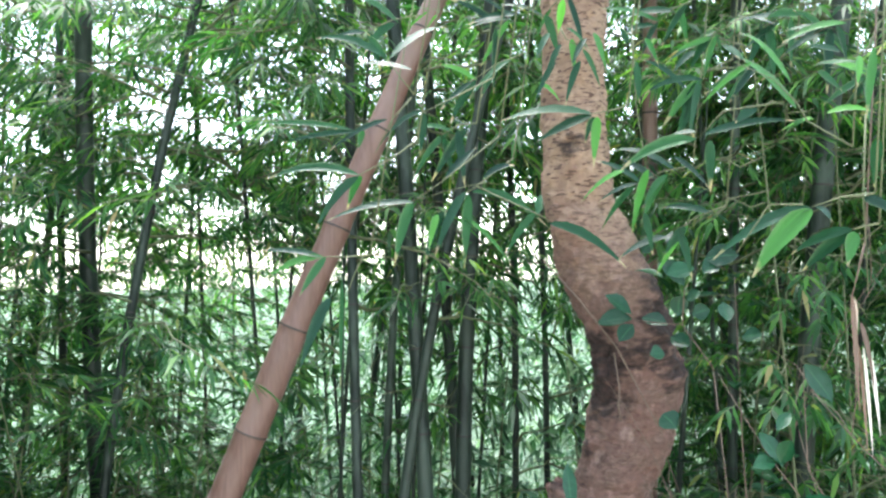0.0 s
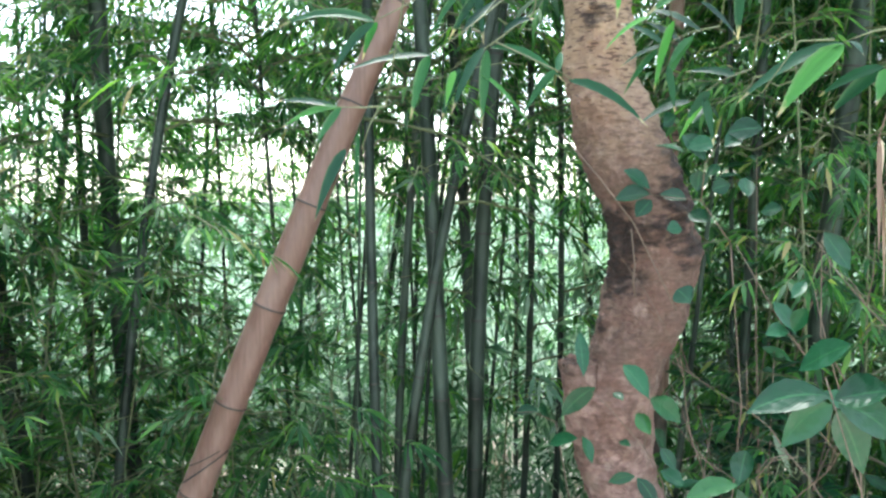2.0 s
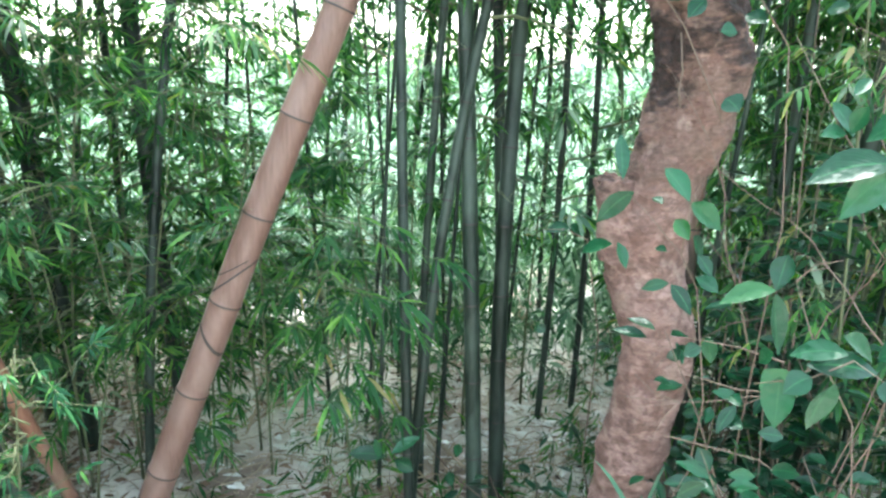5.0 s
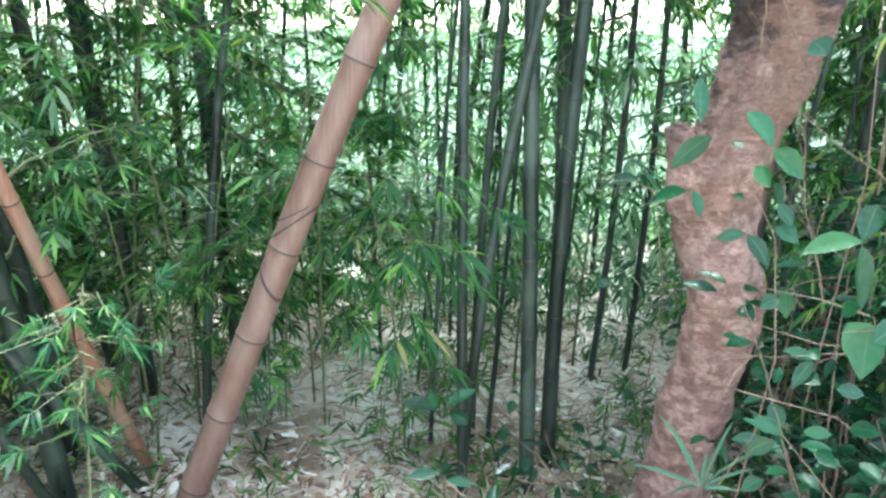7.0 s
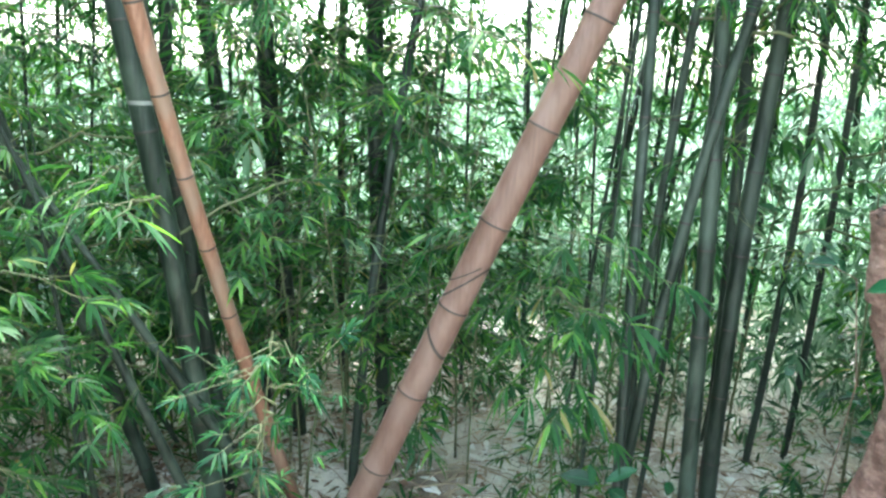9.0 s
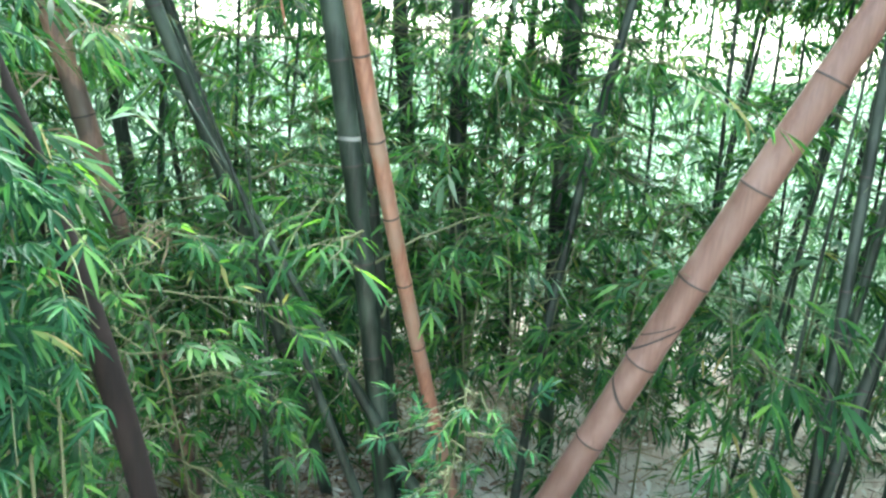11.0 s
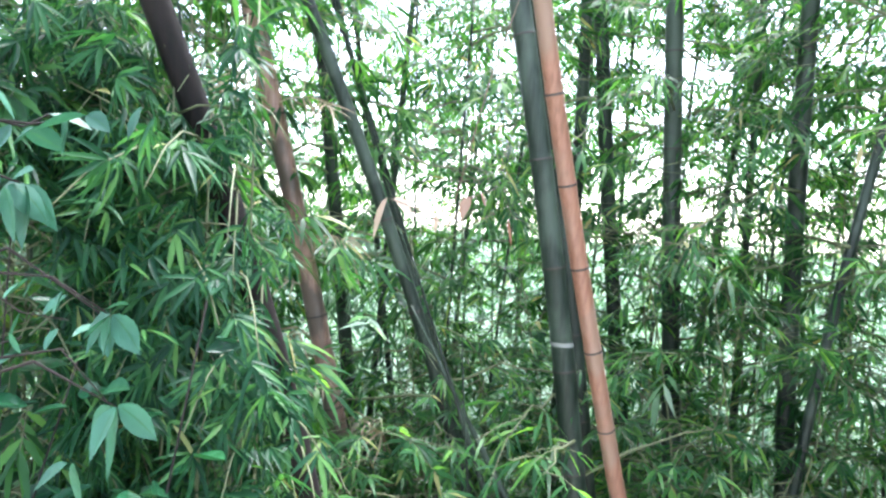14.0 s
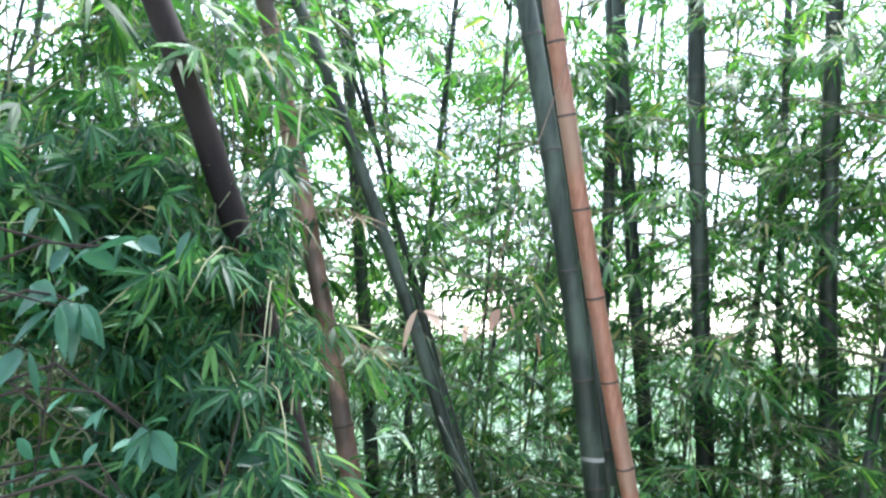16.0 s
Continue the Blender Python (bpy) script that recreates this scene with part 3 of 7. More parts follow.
culm("thick bluish-grey bamboo culm beside the shrubs", 1.065, 2.356, 0.079, -0.043, 0.021, -0.011, 0.031, low=(0.5, 3.4, 19, 0.7), seed=13)
ringed = culm("thick grey-green bamboo culm with a pale band", -1.675, 1.858, -0.123, -0.113, -0.018, -0.015, 0.033, nodes=(-0.15, 0.12, 0.42, 0.73, 1.031, 1.331, 1.643, 1.997, 2.347), low=(0.2, 0.9, 4, 0.6), seed=14)
culm("dark grey-green bamboo culm close behind another", -1.74, 2.02, -0.08, -0.16, -0.016, -0.01, 0.028, low=(0.2, 1, 5, 0.6), seed=15)
culm("dead orange-brown bamboo pole bent near its foot", -1.394, 1.578, -0.033, -0.335, 0.01, 0.025, 0.0215, M_ORANGE, nodes=(-0.1, 0.1, 0.32, 0.54, 0.75, 0.95, 1.155, 1.36, 1.553, 1.753, 1.959, 2.118), low=(0, 0, 0, 0), crown=0, seed=16, top=4.4, category="bamboo pole", group="leaning poles")
culm(DARK, -2.048, 2.787, -0.094, -0.057, 0.008, 0.005, 0.031, low=(0.3, 3.4, 19, 0.75), seed=17)
culm(DARK, -1.714, 2.652, -0.041, -0.043, 0.007, 0.005, 0.034, low=(0.3, 3.4, 23, 0.75), seed=18)
culm("grey-green bamboo culm leaning outwards", -2.183, 1.722, -0.236, -0.296, -0.025, -0.031, 0.022, low=(0.2, 1.2, 6, 0.6), seed=19)
culm("slender bamboo shoot leaning outwards", -2.375, 1.936, -0.219, -0.271, 0.015, 0.02, 0.0095, low=(1, 3.4, 13, 0.5), seed=20, crown=4, top=4)
culm("slender bamboo shoot leaning outwards", -2.404, 1.98, -0.202, -0.265, -0.016, -0.021, 0.0095, low=(1, 3.4, 13, 0.5), seed=21, crown=4, top=4)
culm("dry reddish-brown bamboo culm with peeling sheaths", -2.477, 1.555, -0.137, -0.199, -0.009, -0.013, 0.034, M_RED, low=(0.6, 3.4, 10, 0.5), seed=22)
culm(DARK, -2.898, 2.037, -0.071, -0.101, -0.004, -0.006, 0.029, low=(0.4, 3.4, 17, 0.7), seed=23)
culm(DARK, -2.212, 2.735, 0.012, 0.027, -0.017, -0.013, 0.027, low=(0.4, 3.4, 11, 0.7), seed=24)


def band_on(parent, x, y, dx, dy, cx, cy, radius, z0, z1, slant, mat, name, label, turns=(0.0, 2 * math.pi)):
    """A strip round a culm from z0 to z1, tilted by slant; turns: from which to which angle it goes round."""
    v, f, n = [], [], 20
    for i in range(n + 1):
        a = turns[0] + (turns[1] - turns[0]) * i / n
        for z in (z0, z1):
            z = z + slant * math.cos(a)
            s = z - 1.3
            v.append(Vector((x + dx * s + cx * s * s + math.cos(a) * radius, y + dy * s + cy * s * s + math.sin(a) * radius, z)))
    for i in range(n):
        f.append((2 * i, 2 * i + 2, 2 * i + 3, 2 * i + 1))
    child(name, mesh_of(name, v, f, mat), parent, label)


band_on(ringed, -1.675, 1.858, -0.123, -0.113, -0.018, -0.015, 0.0342, 1.104, 1.116, 0.0, M_PALE, "pale_band", "pale waxy band round the culm")
for z0, z1, slant, turns in ((0.655, 0.664, 0.045, (3.0, 6.2)), (0.475, 0.485, -0.05, (3.3, 6.2)), (0.69, 0.695, 0.03, (3.4, 5.4))):
    band_on(leaner, -0.464, 2.107, 0.429, 0.079, 0.015, 0.003, 0.0475, z0, z1, slant, M_NODE, "crack", "dark slanting split in the culm", turns)

# thin stems that slant through the undergrowth
culm("thin dark bamboo stem slanting out of the undergrowth", -1.985, 1.8, -0.037, -0.033, 0, 0, 0.009, top=1.1, low=(0, 0, 0, 0), crown=0, seed=401, gap=0.2)
culm("thin dark bamboo stem slanting out of the undergrowth", -2.204, 1.048, -0.081, -0.125, 0, 0, 0.01, top=2.4, low=(1.2, 2.3, 2, 0.25), crown=0, seed=402, gap=0.2)
culm("thin dark bamboo stem slanting out of the undergrowth", -1.882, 1.499, -0.274, -0.239, 0, 0, 0.016, top=1.35, low=(0, 0, 0, 0), crown=0, seed=403, gap=0.2)
culm("thin dark bamboo stem slanting out of the undergrowth", -2.02, 1.537, -0.436, -0.35, 0, 0, 0.02, top=1.2, low=(0, 0, 0, 0), crown=0, seed=404, gap=0.2)
culm("thin dark bamboo stem slanting out of the undergrowth", -1.79, 1.567, -0.068, -0.067, 0, 0, 0.01, top=1.1, low=(0, 0, 0, 0), crown=0, seed=405, gap=0.2)
culm("thin dark bamboo stem slanting out of the undergrowth", -0.371, 2.557, 0.034, 0.005, 0, 0, 0.008, top=2.4, low=(0.9, 2.3, 4, 0.35), crown=0, seed=406, gap=0.2)
culm("thin dark bamboo stem slanting out of the undergrowth", -0.123, 2.63, 0.061, 0.004, 0, 0, 0.009, top=2.4, low=(0.9, 2.3, 4, 0.35), crown=0, seed=407, gap=0.2)
culm("dark bamboo culm half hidden by leaves", 0.889, 2.508, 0.033, -0.011, 0, 0, 0.016, top=3.2, low=(2.0, 3.2, 4, 0.35), crown=0, seed=412, gap=0.2)
culm("thin dark bamboo stem slanting out of the undergrowth", 0.736, 2.452, 0.095, -0.026, 0, 0, 0.014, top=2.2, low=(1.0, 2.2, 4, 0.35), crown=0, seed=413, gap=0.2)
culm("dark bamboo culm half hidden by leaves", 0.66, 2.655, 0.026, -0.006, 0, 0, 0.026, M_RED, top=3.2, low=(2.0, 3.2, 4, 0.35), crown=0, seed=414, gap=0.2)
culm("dark bamboo culm half hidden by leaves", 0.98, 2.77, 0.039, -0.013, 0, 0, 0.014, top=3.2, low=(2.0, 3.2, 4, 0.35), crown=0, seed=415, gap=0.2)

# ---- the old tree ----
def old_tree():
    """A crooked trunk with swellings and scars, built from rings along its bent axis."""
    body = thing("tree", "crooked old tree with scarred pinkish-brown bark", "tree", where=(0.35, 2.07, -0.35))
    axis = [(0.35, 2.075, -0.45, 0.13), (0.352, 2.072, -0.25, 0.112), (0.361, 2.066, 0.0, 0.1), (0.389, 2.06, 0.227, 0.102), (0.423, 2.05, 0.40, 0.098), (0.436, 2.048, 0.485, 0.104), (0.412, 2.052, 0.58, 0.108),
            (0.384, 2.06, 0.71, 0.105), (0.378, 2.06, 0.855, 0.112), (0.43, 2.048, 1.0, 0.11), (0.468, 2.04, 1.134, 0.114), (0.472, 2.03, 1.261, 0.119),
            (0.462, 2.01, 1.34, 0.117), (0.42, 2.012, 1.45, 0.126), (0.378, 2.018, 1.556, 0.115), (0.338, 2.025, 1.704, 0.096), (0.326, 2.026, 1.925, 0.089), (0.337, 2.025, 2.22, 0.091),
            (0.36, 2.03, 2.7, 0.088), (0.40, 2.05, 3.4, 0.08), (0.47, 2.1, 4.4, 0.065)]
    A = np.array(axis)
    zz = np.concatenate([np.arange(-0.45, 2.3, 0.0065), np.arange(2.3, 4.4, 0.03)])
    sides = 104
    cols = [np.interp(zz, A[:, 2], A[:, i]) for i in (0, 1, 3)]
    soft = np.ones(13) / 13
    cols = [np.convolve(np.pad(c, 6, mode="edge"), soft, "valid") for c in cols]
    bumps = [((0.25, 2.05, 0.86), 0.06, 0.012), ((0.33, 1.96, 1.06), 0.035, -0.03), ((0.36, 1.93, 1.19), 0.05, -0.03), ((0.58, 1.99, 1.25), 0.09, 0.006),
             ((0.38, 1.9, 1.36), 0.06, -0.02), ((0.5, 1.93, 0.5), 0.06, 0.018), ((0.3, 1.94, 1.62), 0.05, 0.012), ((0.47, 1.92, 1.42), 0.06, -0.015), ((0.345, 1.96, 1.24), 0.028, 0.022), ((0.36, 1.94, 1.31), 0.022, -0.02), ((0.57, 1.95, 1.39), 0.035, 0.022), ((0.575, 1.96, 1.32), 0.024, -0.024), ((0.35, 1.95, 1.18), 0.02, -0.022), ((0.4, 1.92, 1.1), 0.025, 0.01), ((0.53, 1.95, 0.62), 0.03, 0.016), ((0.33, 1.98, 0.45), 0.03, 0.012)]
    hollows = [(Vector(c), r) for c, r in SCARS]
    verts, faces = [], []
    for i, z in enumerate(zz):
        for j in range(sides):
            a = 2 * math.pi * j / sides
            d = Vector((math.cos(a), math.sin(a), 0))
            p = Vector((cols[0][i], cols[1][i], z)) + d * cols[2][i]
            h = 0.014 * noise.noise(p * 6) + 0.012 * (noise.turbulence(p * 11, 3, False) - 0.6) + 0.004 * noise.noise((p.x * 16, p.y * 16, p.z * 26)) + 0.002 * noise.noise(p * 38) + 0.0024 * noise.noise((p.x * 45, p.y * 45, p.z * 120)) + 0.0014 * noise.noise(p * 85) - 0.004 * max(0.0, 0.12 - abs(noise.noise((p.x * 17, p.y * 17, p.z * 34)))) / 0.12
            for c, r, k in bumps:
                h += k * math.exp(-((p - Vector(c)).length / r) ** 2)
            for c, r in hollows:
                q = (p - c).length / (r * 0.6)
                if q < 2:
                    h -= (0.012 + 0.02 * (noise.turbulence(p * 34, 3, False) - 0.5)) * math.exp(-q * q) - 0.006 * math.exp(-((q - 1.1) / 0.25) ** 2)
            verts.append(p + d * h)
    for i in range(len(zz) - 1):
        for j in range(sides):
            b, c = i * sides + j, i * sides + (j + 1) % sides
            faces.append((b, c, c + sides, b + sides))
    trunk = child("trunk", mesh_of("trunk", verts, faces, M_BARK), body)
    # the stump of a lost limb
    sv, sf, sn = [], [], 40
    a0, a1 = Vector((0.335, 2.05, 0.74)), Vector((0.29, 2.035, 0.972))
    for i in range(31):
        u = i / 30
        c = a0.lerp(a1, min(u / 0.86, 1.0))
        r = (0.075 - 0.022 * u) if u < 0.86 else 0.056 * math.sqrt(max(0.0, 1 - ((u - 0.86) / 0.14) ** 2)) * 0.8
        for j in range(sn):
            a = 2 * math.pi * j / sn
            p = c + Vector((math.cos(a) * r, math.sin(a) * r, 0))
            g = 0.01 * noise.noise(p * 14) + 0.006 * noise.noise(p * 40)
            up = 0.022 * noise.noise((p.x * 50, p.y * 50, 7)) - 0.014 * u if u > 0.8 else 0
            sv.append(p + Vector((math.cos(a) * g, math.sin(a) * g, up)))
    for i in range(30):
        for j in range(sn):
            p, q = i * sn + j, i * sn + (j + 1) % sn
            sf.append((p, q, q + sn, p + sn))
    child("branch_stub", mesh_of("branch_stub", sv, sf, M_BARK), body, "broken stump of a lost limb")
    for pts in (((0.232, 1.936, 1.545), (0.319, 1.912, 1.44), (0.4, 1.9, 1.329), (0.455, 1.895, 1.217), (0.503, 1.893, 1.118)), ((0.394, 1.9, 1.316), (0.404, 1.898, 1.23), (0.4, 1.9, 1.19), (0.407, 1.905, 1.149))):
        v, f = tube(pts, [0.0019] * len(pts), 6)
        child("creeper_stem", mesh_of("creeper_stem", v, f, M_STEM), body, "thin pale creeper stem on the bark")
    # a leafy crown far overhead, unseen, added to shade the grove
    rng = np.random.default_rng(5)
    lv = Leaves()
    for i in range(14):
        a = i * 2.4
        v0 = Vector((0.42, 2.07, 3.0 + 0.1 * i))
        e = v0 + Vector((math.cos(a) * 1.3, math.sin(a) * 1.3, 0.7))
        v, f = tube([v0, v0.lerp(e, 0.5) + Vector((0, 0, 0.15)), e], [0.03, 0.02, 0.008], 6)
        child("limb", mesh_of("limb", v, f, M_BARK), body)
        for _ in range(7):
            p = v0.lerp(e, rng.uniform(0.3, 1)) + Vector(rng.normal(0, 0.25, 3))
            lv.fan(rng, p, rng.normal(0, 1, 3), 5, 0.1, 0.022, 0.08)
    tagged(child("crown", lv.mesh("crown", M_SHRUB, "far"), body), kind="stuff")


old_tree()



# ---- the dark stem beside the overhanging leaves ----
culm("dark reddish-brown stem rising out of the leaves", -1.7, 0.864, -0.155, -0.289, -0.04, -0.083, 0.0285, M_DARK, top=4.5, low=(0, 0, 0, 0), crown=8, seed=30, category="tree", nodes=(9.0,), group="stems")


# ---- young bamboo ----
def sapling(x, y, height, azimuth, lean, boughs, length, leaf=0.09, seed=0, z0=0.15, count=7, step=0.05, blade="mid", mat=None, down=0.6, radius=0.006, aim=None, width=0.075, label="young leafy bamboo shoot", reach=0.05):
    """A thin arching shoot, leafy from near the ground."""
    rng = np.random.default_rng(seed + 500)
    g = ground_z(x, y) - 0.02
    body = thing("young_bamboo", label, "bamboo", "young bamboo", (x, y, g))
    pts = []
    for i in range(9):
        u = i / 8
        pts.append(Vector((x + math.cos(azimuth) * lean * u ** 1.7, y + math.sin(azimuth) * lean * u ** 1.7, g + height * (u - 0.12 * u * u * lean))))
    v, f = tube(pts, [radius * (1 - 0.75 * i / 8) for i in range(9)], 6)
    child("stalk", mesh_of("stalk", v, f, M_TWIG), body)
    lv, wood = Leaves(), Tubes()
    for i in range(boughs):
        u = (z0 + (height - z0) * (i + rng.uniform(0, 1)) / boughs) / height * 8
        j = min(int(u), 7)
        p = pts[j].lerp(pts[j + 1], min(u - j, 1))
        az = rng.uniform(0, 2 * math.pi) if aim is None else rng.normal(aim, 0.6)
        axis, twigs = bough(rng, lv, p, az, rng.uniform(-0.2, 0.7), length * rng.uniform(0.5, 1.25), leaf, leaf * width, step, count, down=down, reach=reach)
        v, f = tube(axis, [0.003 - 0.002 * k / 6 for k in range(7)], 4)
        child("branch", mesh_of("branch", v, f, M_TWIG), body)
        for a, b in twigs:
            wood.add([a, b], 0.0013, 0.0007, 3)
    tagged(child("foliage", lv.mesh("foliage", mat or M_LEAF, blade), body), kind="stuff")
    tagged(child("twig_work", mesh_of("twig_work", wood.v, wood.f, M_TWIG), body), kind="stuff")


rng = np.random.default_rng(3)
# the leafy mass behind the leaning pole
for i, (x, y, h) in enumerate(((-1.25, 2.25, 1.5), (-1.05, 2.35, 1.3), (-0.85, 2.4, 1.15), (-1.45, 2.2, 1.7), (-1.2, 2.6, 1.9), (-0.95, 2.75, 1.6), (-1.6, 2.45, 1.9),
                               (-0.62, 2.85, 1.5), (-1.75, 2.1, 1.3), (-1.35, 2.05, 0.9), (-1.5, 2.9, 2.2), (-2.1, 2.3, 1.5), (-1.9, 1.75, 1.0), (-2.35, 2.0, 1.4), (-1.15, 2.95, 2.3), (-1.55, 2.3, 1.6), (-1.8, 2.55, 1.7), (-1.95, 2.2, 1.5), (-1.3, 2.45, 1.5), (-1.4, 2.65, 1.8), (-1.0, 2.55, 1.7))):
    sapling(x, y + (0.22 if y < 2.42 else 0.05), h + 0.2, rng.uniform(0, 6.28), 0.25, 13, 0.42, seed=i, z0=0.45, aim=1.8 if y < 2.42 else None, leaf=0.075, down=0.15, width=0.078, reach=0.035, count=8)
# low shoots before the foot of the bent pole
sapling(-1.12, 1.55, 1.0, rng.uniform(0, 6.28), 0.08, 15, 0.1, seed=25, z0=0.5, leaf=0.052, down=0.15, width=0.078, reach=0.035, count=8, mat=M_LEAF_SHADED)
# fuller growth round the leaning culms
for i, (x, y, h) in enumerate(((-2.05, 1.62, 1.15), (-2.3, 1.8, 1.35), (-2.5, 1.6, 1.2), (-2.6, 1.95, 1.4), (-2.0, 2.1, 1.4), (-1.9, 1.5, 1.1), (-2.2, 1.42, 1.2), (-2.15, 1.95, 1.5))):
    sapling(x, y, h, rng.uniform(0, 6.28), 0.2, 18, 0.36, seed=170 + i, z0=0.4, leaf=0.075, down=0.15, width=0.078, reach=0.035, count=8)
# thinner growth in the middle
for i, (x, y, h) in enumerate(((-0.45, 2.7, 1.3), (-0.15, 3.05, 1.6), (-0.5, 2.45, 1.0), (0.1, 3.3, 1.8), (-0.4, 3.2, 1.9), (0.5, 3.0, 1.7))):
    sapling(x, y, h + 0.2, rng.uniform(0, 6.28), 0.2, 7, 0.4, seed=40 + i, z0=0.6)
# slight seedlings that stand in the litter round the clump
sr = np.random.default_rng(41)
for i in range(32):
    x, y = sr.uniform(-1.0, 0.75), (2.3 if i < 14 else 3.2) + sr.uniform(0, 1.1)
    sapling(x, y, sr.uniform(0.22, 0.5) + 0.12 * max(0, y - 3), sr.uniform(0, 6.28), 0.1, 4, 0.17, leaf=0.055, seed=300 + i, z0=0.06, count=6, step=0.035, down=0.35, radius=0.0025, width=0.085, reach=0.04, mat=M_LEAF if y < 3 else M_FAR_HAZED, label="slight bamboo seedling standing in the litter")
# the dark growth behind the shrubs
for i in range(28):
    x, y = 0.75 + rng.uniform(0, 1.5), 2.15 + rng.uniform(0, 1.8)
    sapling(x, y, rng.uniform(2.0, 3.6), rng.uniform(0, 6.28), 0.3, 24, 0.45, seed=60 + i, leaf=0.066, width=0.1, count=7)
# leaves before the thick culm behind the bushes
for i, (x, y) in enumerate(((0.9, 2.0), (1.08, 2.12))):
    sapling(x, y, 2.6, rng.uniform(0, 6.28), 0.15, 22, 0.28, seed=190 + i, leaf=0.06, width=0.1, z0=0.6)


# the overhanging leafy mass, placed and thinned to fit the camera's view
def tuft_mesh(seed, count, length):
    """One tuft of narrow leaves that spread from a twig's end along +x and hang."""
    rg = np.random.default_rng(seed)
    lv = Leaves()
    lv.fan(rg, (0, 0, 0), (1, 0, 0), count, length, 0.0046, 0.02, 0.35)
    lv.fan(rg, (-0.035, 0.012, -0.004), (0.8, rg.uniform(-0.8, 0.8), -0.2), count - 1, length * 0.9, 0.0044, 0.02, 0.4)
    return leaf_mesh("leaf_tuft", lv.p, lv.d, np.asarray(lv.n), lv.l, lv.w, M_LEAF_SHADED, "near", 0.3, 0.22)


TUFTS = [tuft_mesh(40 + i, 5 + i % 4, (0.06, 0.07, 0.08)[i % 3]) for i in range(12)]
DARK_STEM = (-1.7, 0.864, -0.155, -0.289, -0.04, -0.083)  # place at 1.3 m, lean, bend


def camera_bearing(p):
    """Degrees to the left of +y, seen from the camera's last position."""
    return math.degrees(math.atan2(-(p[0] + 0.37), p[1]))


def hides_stem(p):
    """Whether a tuft would hide the dark stem from the camera."""
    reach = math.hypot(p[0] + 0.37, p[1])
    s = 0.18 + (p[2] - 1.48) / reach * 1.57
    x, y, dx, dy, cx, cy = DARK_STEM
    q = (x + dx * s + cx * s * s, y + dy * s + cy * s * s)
    return abs(camera_bearing(p) - camera_bearing(q)) < 2.6 and reach < 1.6


def hanging_shoot(toward, reach, height, low, branches, seed, label):
    """A shoot at an angle and distance from the camera's last position; its branches arch towards the camera and end in
    tufts.
    """
    rg = np.random.default_rng(seed + 1500)
    a = math.radians(toward)
    x, y = -0.37 - reach * math.sin(a), reach * math.cos(a)
    g = ground_z(x, y) - 0.02
    body = thing("young_bamboo", label, "bamboo", "young bamboo", (x, y, g))
    pts = [Vector((x - 0.12 * u ** 2 * math.sin(a), y + 0.12 * u ** 2 * math.cos(a), g + (height - g) * u)) for u in np.linspace(0, 1, 9)]
    v, f = tube(pts, [0.006 - 0.004 * k / 8 for k in range(9)], 6)
    child("stalk", mesh_of("stalk", v, f, M_TWIG), body)
    for i in range(branches):
        z = low + (height - low) * (i + rg.uniform(0, 1)) / branches
        u = (z - g) / (height - g) * 8
        j = min(int(u), 7)
        p = pts[j].lerp(pts[j + 1], min(u - j, 1.0))
        back = a + math.pi + rg.normal(0, 0.75)
        l = rg.uniform(0.15, 0.42)
        way = Vector((-math.sin(back), math.cos(back), 0))
        axis = [p + way * l * w + Vector((0, 0, l * (0.55 * w - 0.75 * w * w))) for w in (0, 0.25, 0.5, 0.75, 1)]
        # branches and tufts that would cover the stem or brown culm in view are dropped
        if camera_bearing(axis[-1]) < (54.5 if axis[-1].z > 1.15 else 51.0):
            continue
        v, f = tube(axis, [0.0026, 0.0023, 0.002, 0.0016, 0.0011], 4)
        branch = child("branch", mesh_of("branch", v, f, M_TWIG), body)
        for w in (4, 4, 3, 3, 2, 1):
            at = axis[w] + Vector(rg.normal(0, 0.022, 3))
            if camera_bearing(at) > 70 and at.z < 1.42 or math.hypot(at.x + 0.37, at.y) < 1.22 or w < 4 and rg.uniform() < 0.2 or camera_bearing(at) < (57.5 if at.z > 1.5 else 54.5 if at.z > 1.15 else 50.5) or hides_stem(at) and rg.uniform() < (0.95 if at.z > 1.64 else 0.2):
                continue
            turn = math.atan2(way.y, way.x) + rg.normal(0, 0.8)
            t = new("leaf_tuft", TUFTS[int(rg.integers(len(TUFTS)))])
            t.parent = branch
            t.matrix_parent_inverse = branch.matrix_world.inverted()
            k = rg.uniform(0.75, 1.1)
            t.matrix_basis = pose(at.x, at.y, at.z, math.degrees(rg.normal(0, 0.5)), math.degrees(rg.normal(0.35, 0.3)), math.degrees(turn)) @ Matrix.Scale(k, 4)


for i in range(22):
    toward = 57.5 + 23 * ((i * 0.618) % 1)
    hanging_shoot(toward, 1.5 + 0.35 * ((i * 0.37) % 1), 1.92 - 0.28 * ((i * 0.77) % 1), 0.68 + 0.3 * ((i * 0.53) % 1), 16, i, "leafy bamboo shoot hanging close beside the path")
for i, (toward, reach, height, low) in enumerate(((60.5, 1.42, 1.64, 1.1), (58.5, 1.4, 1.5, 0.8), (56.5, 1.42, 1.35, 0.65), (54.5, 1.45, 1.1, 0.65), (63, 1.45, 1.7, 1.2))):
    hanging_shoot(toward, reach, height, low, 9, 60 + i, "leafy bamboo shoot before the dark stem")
for i in range(14):
    sapling(-2.1 - rng.uniform(0, 1.5), 0.1 + rng.uniform(0, 1.4), rng.uniform(2.2, 3.6), rng.uniform(0, 6.28), 0.3, 20, 0.5, seed=110 + i, leaf=0.1)


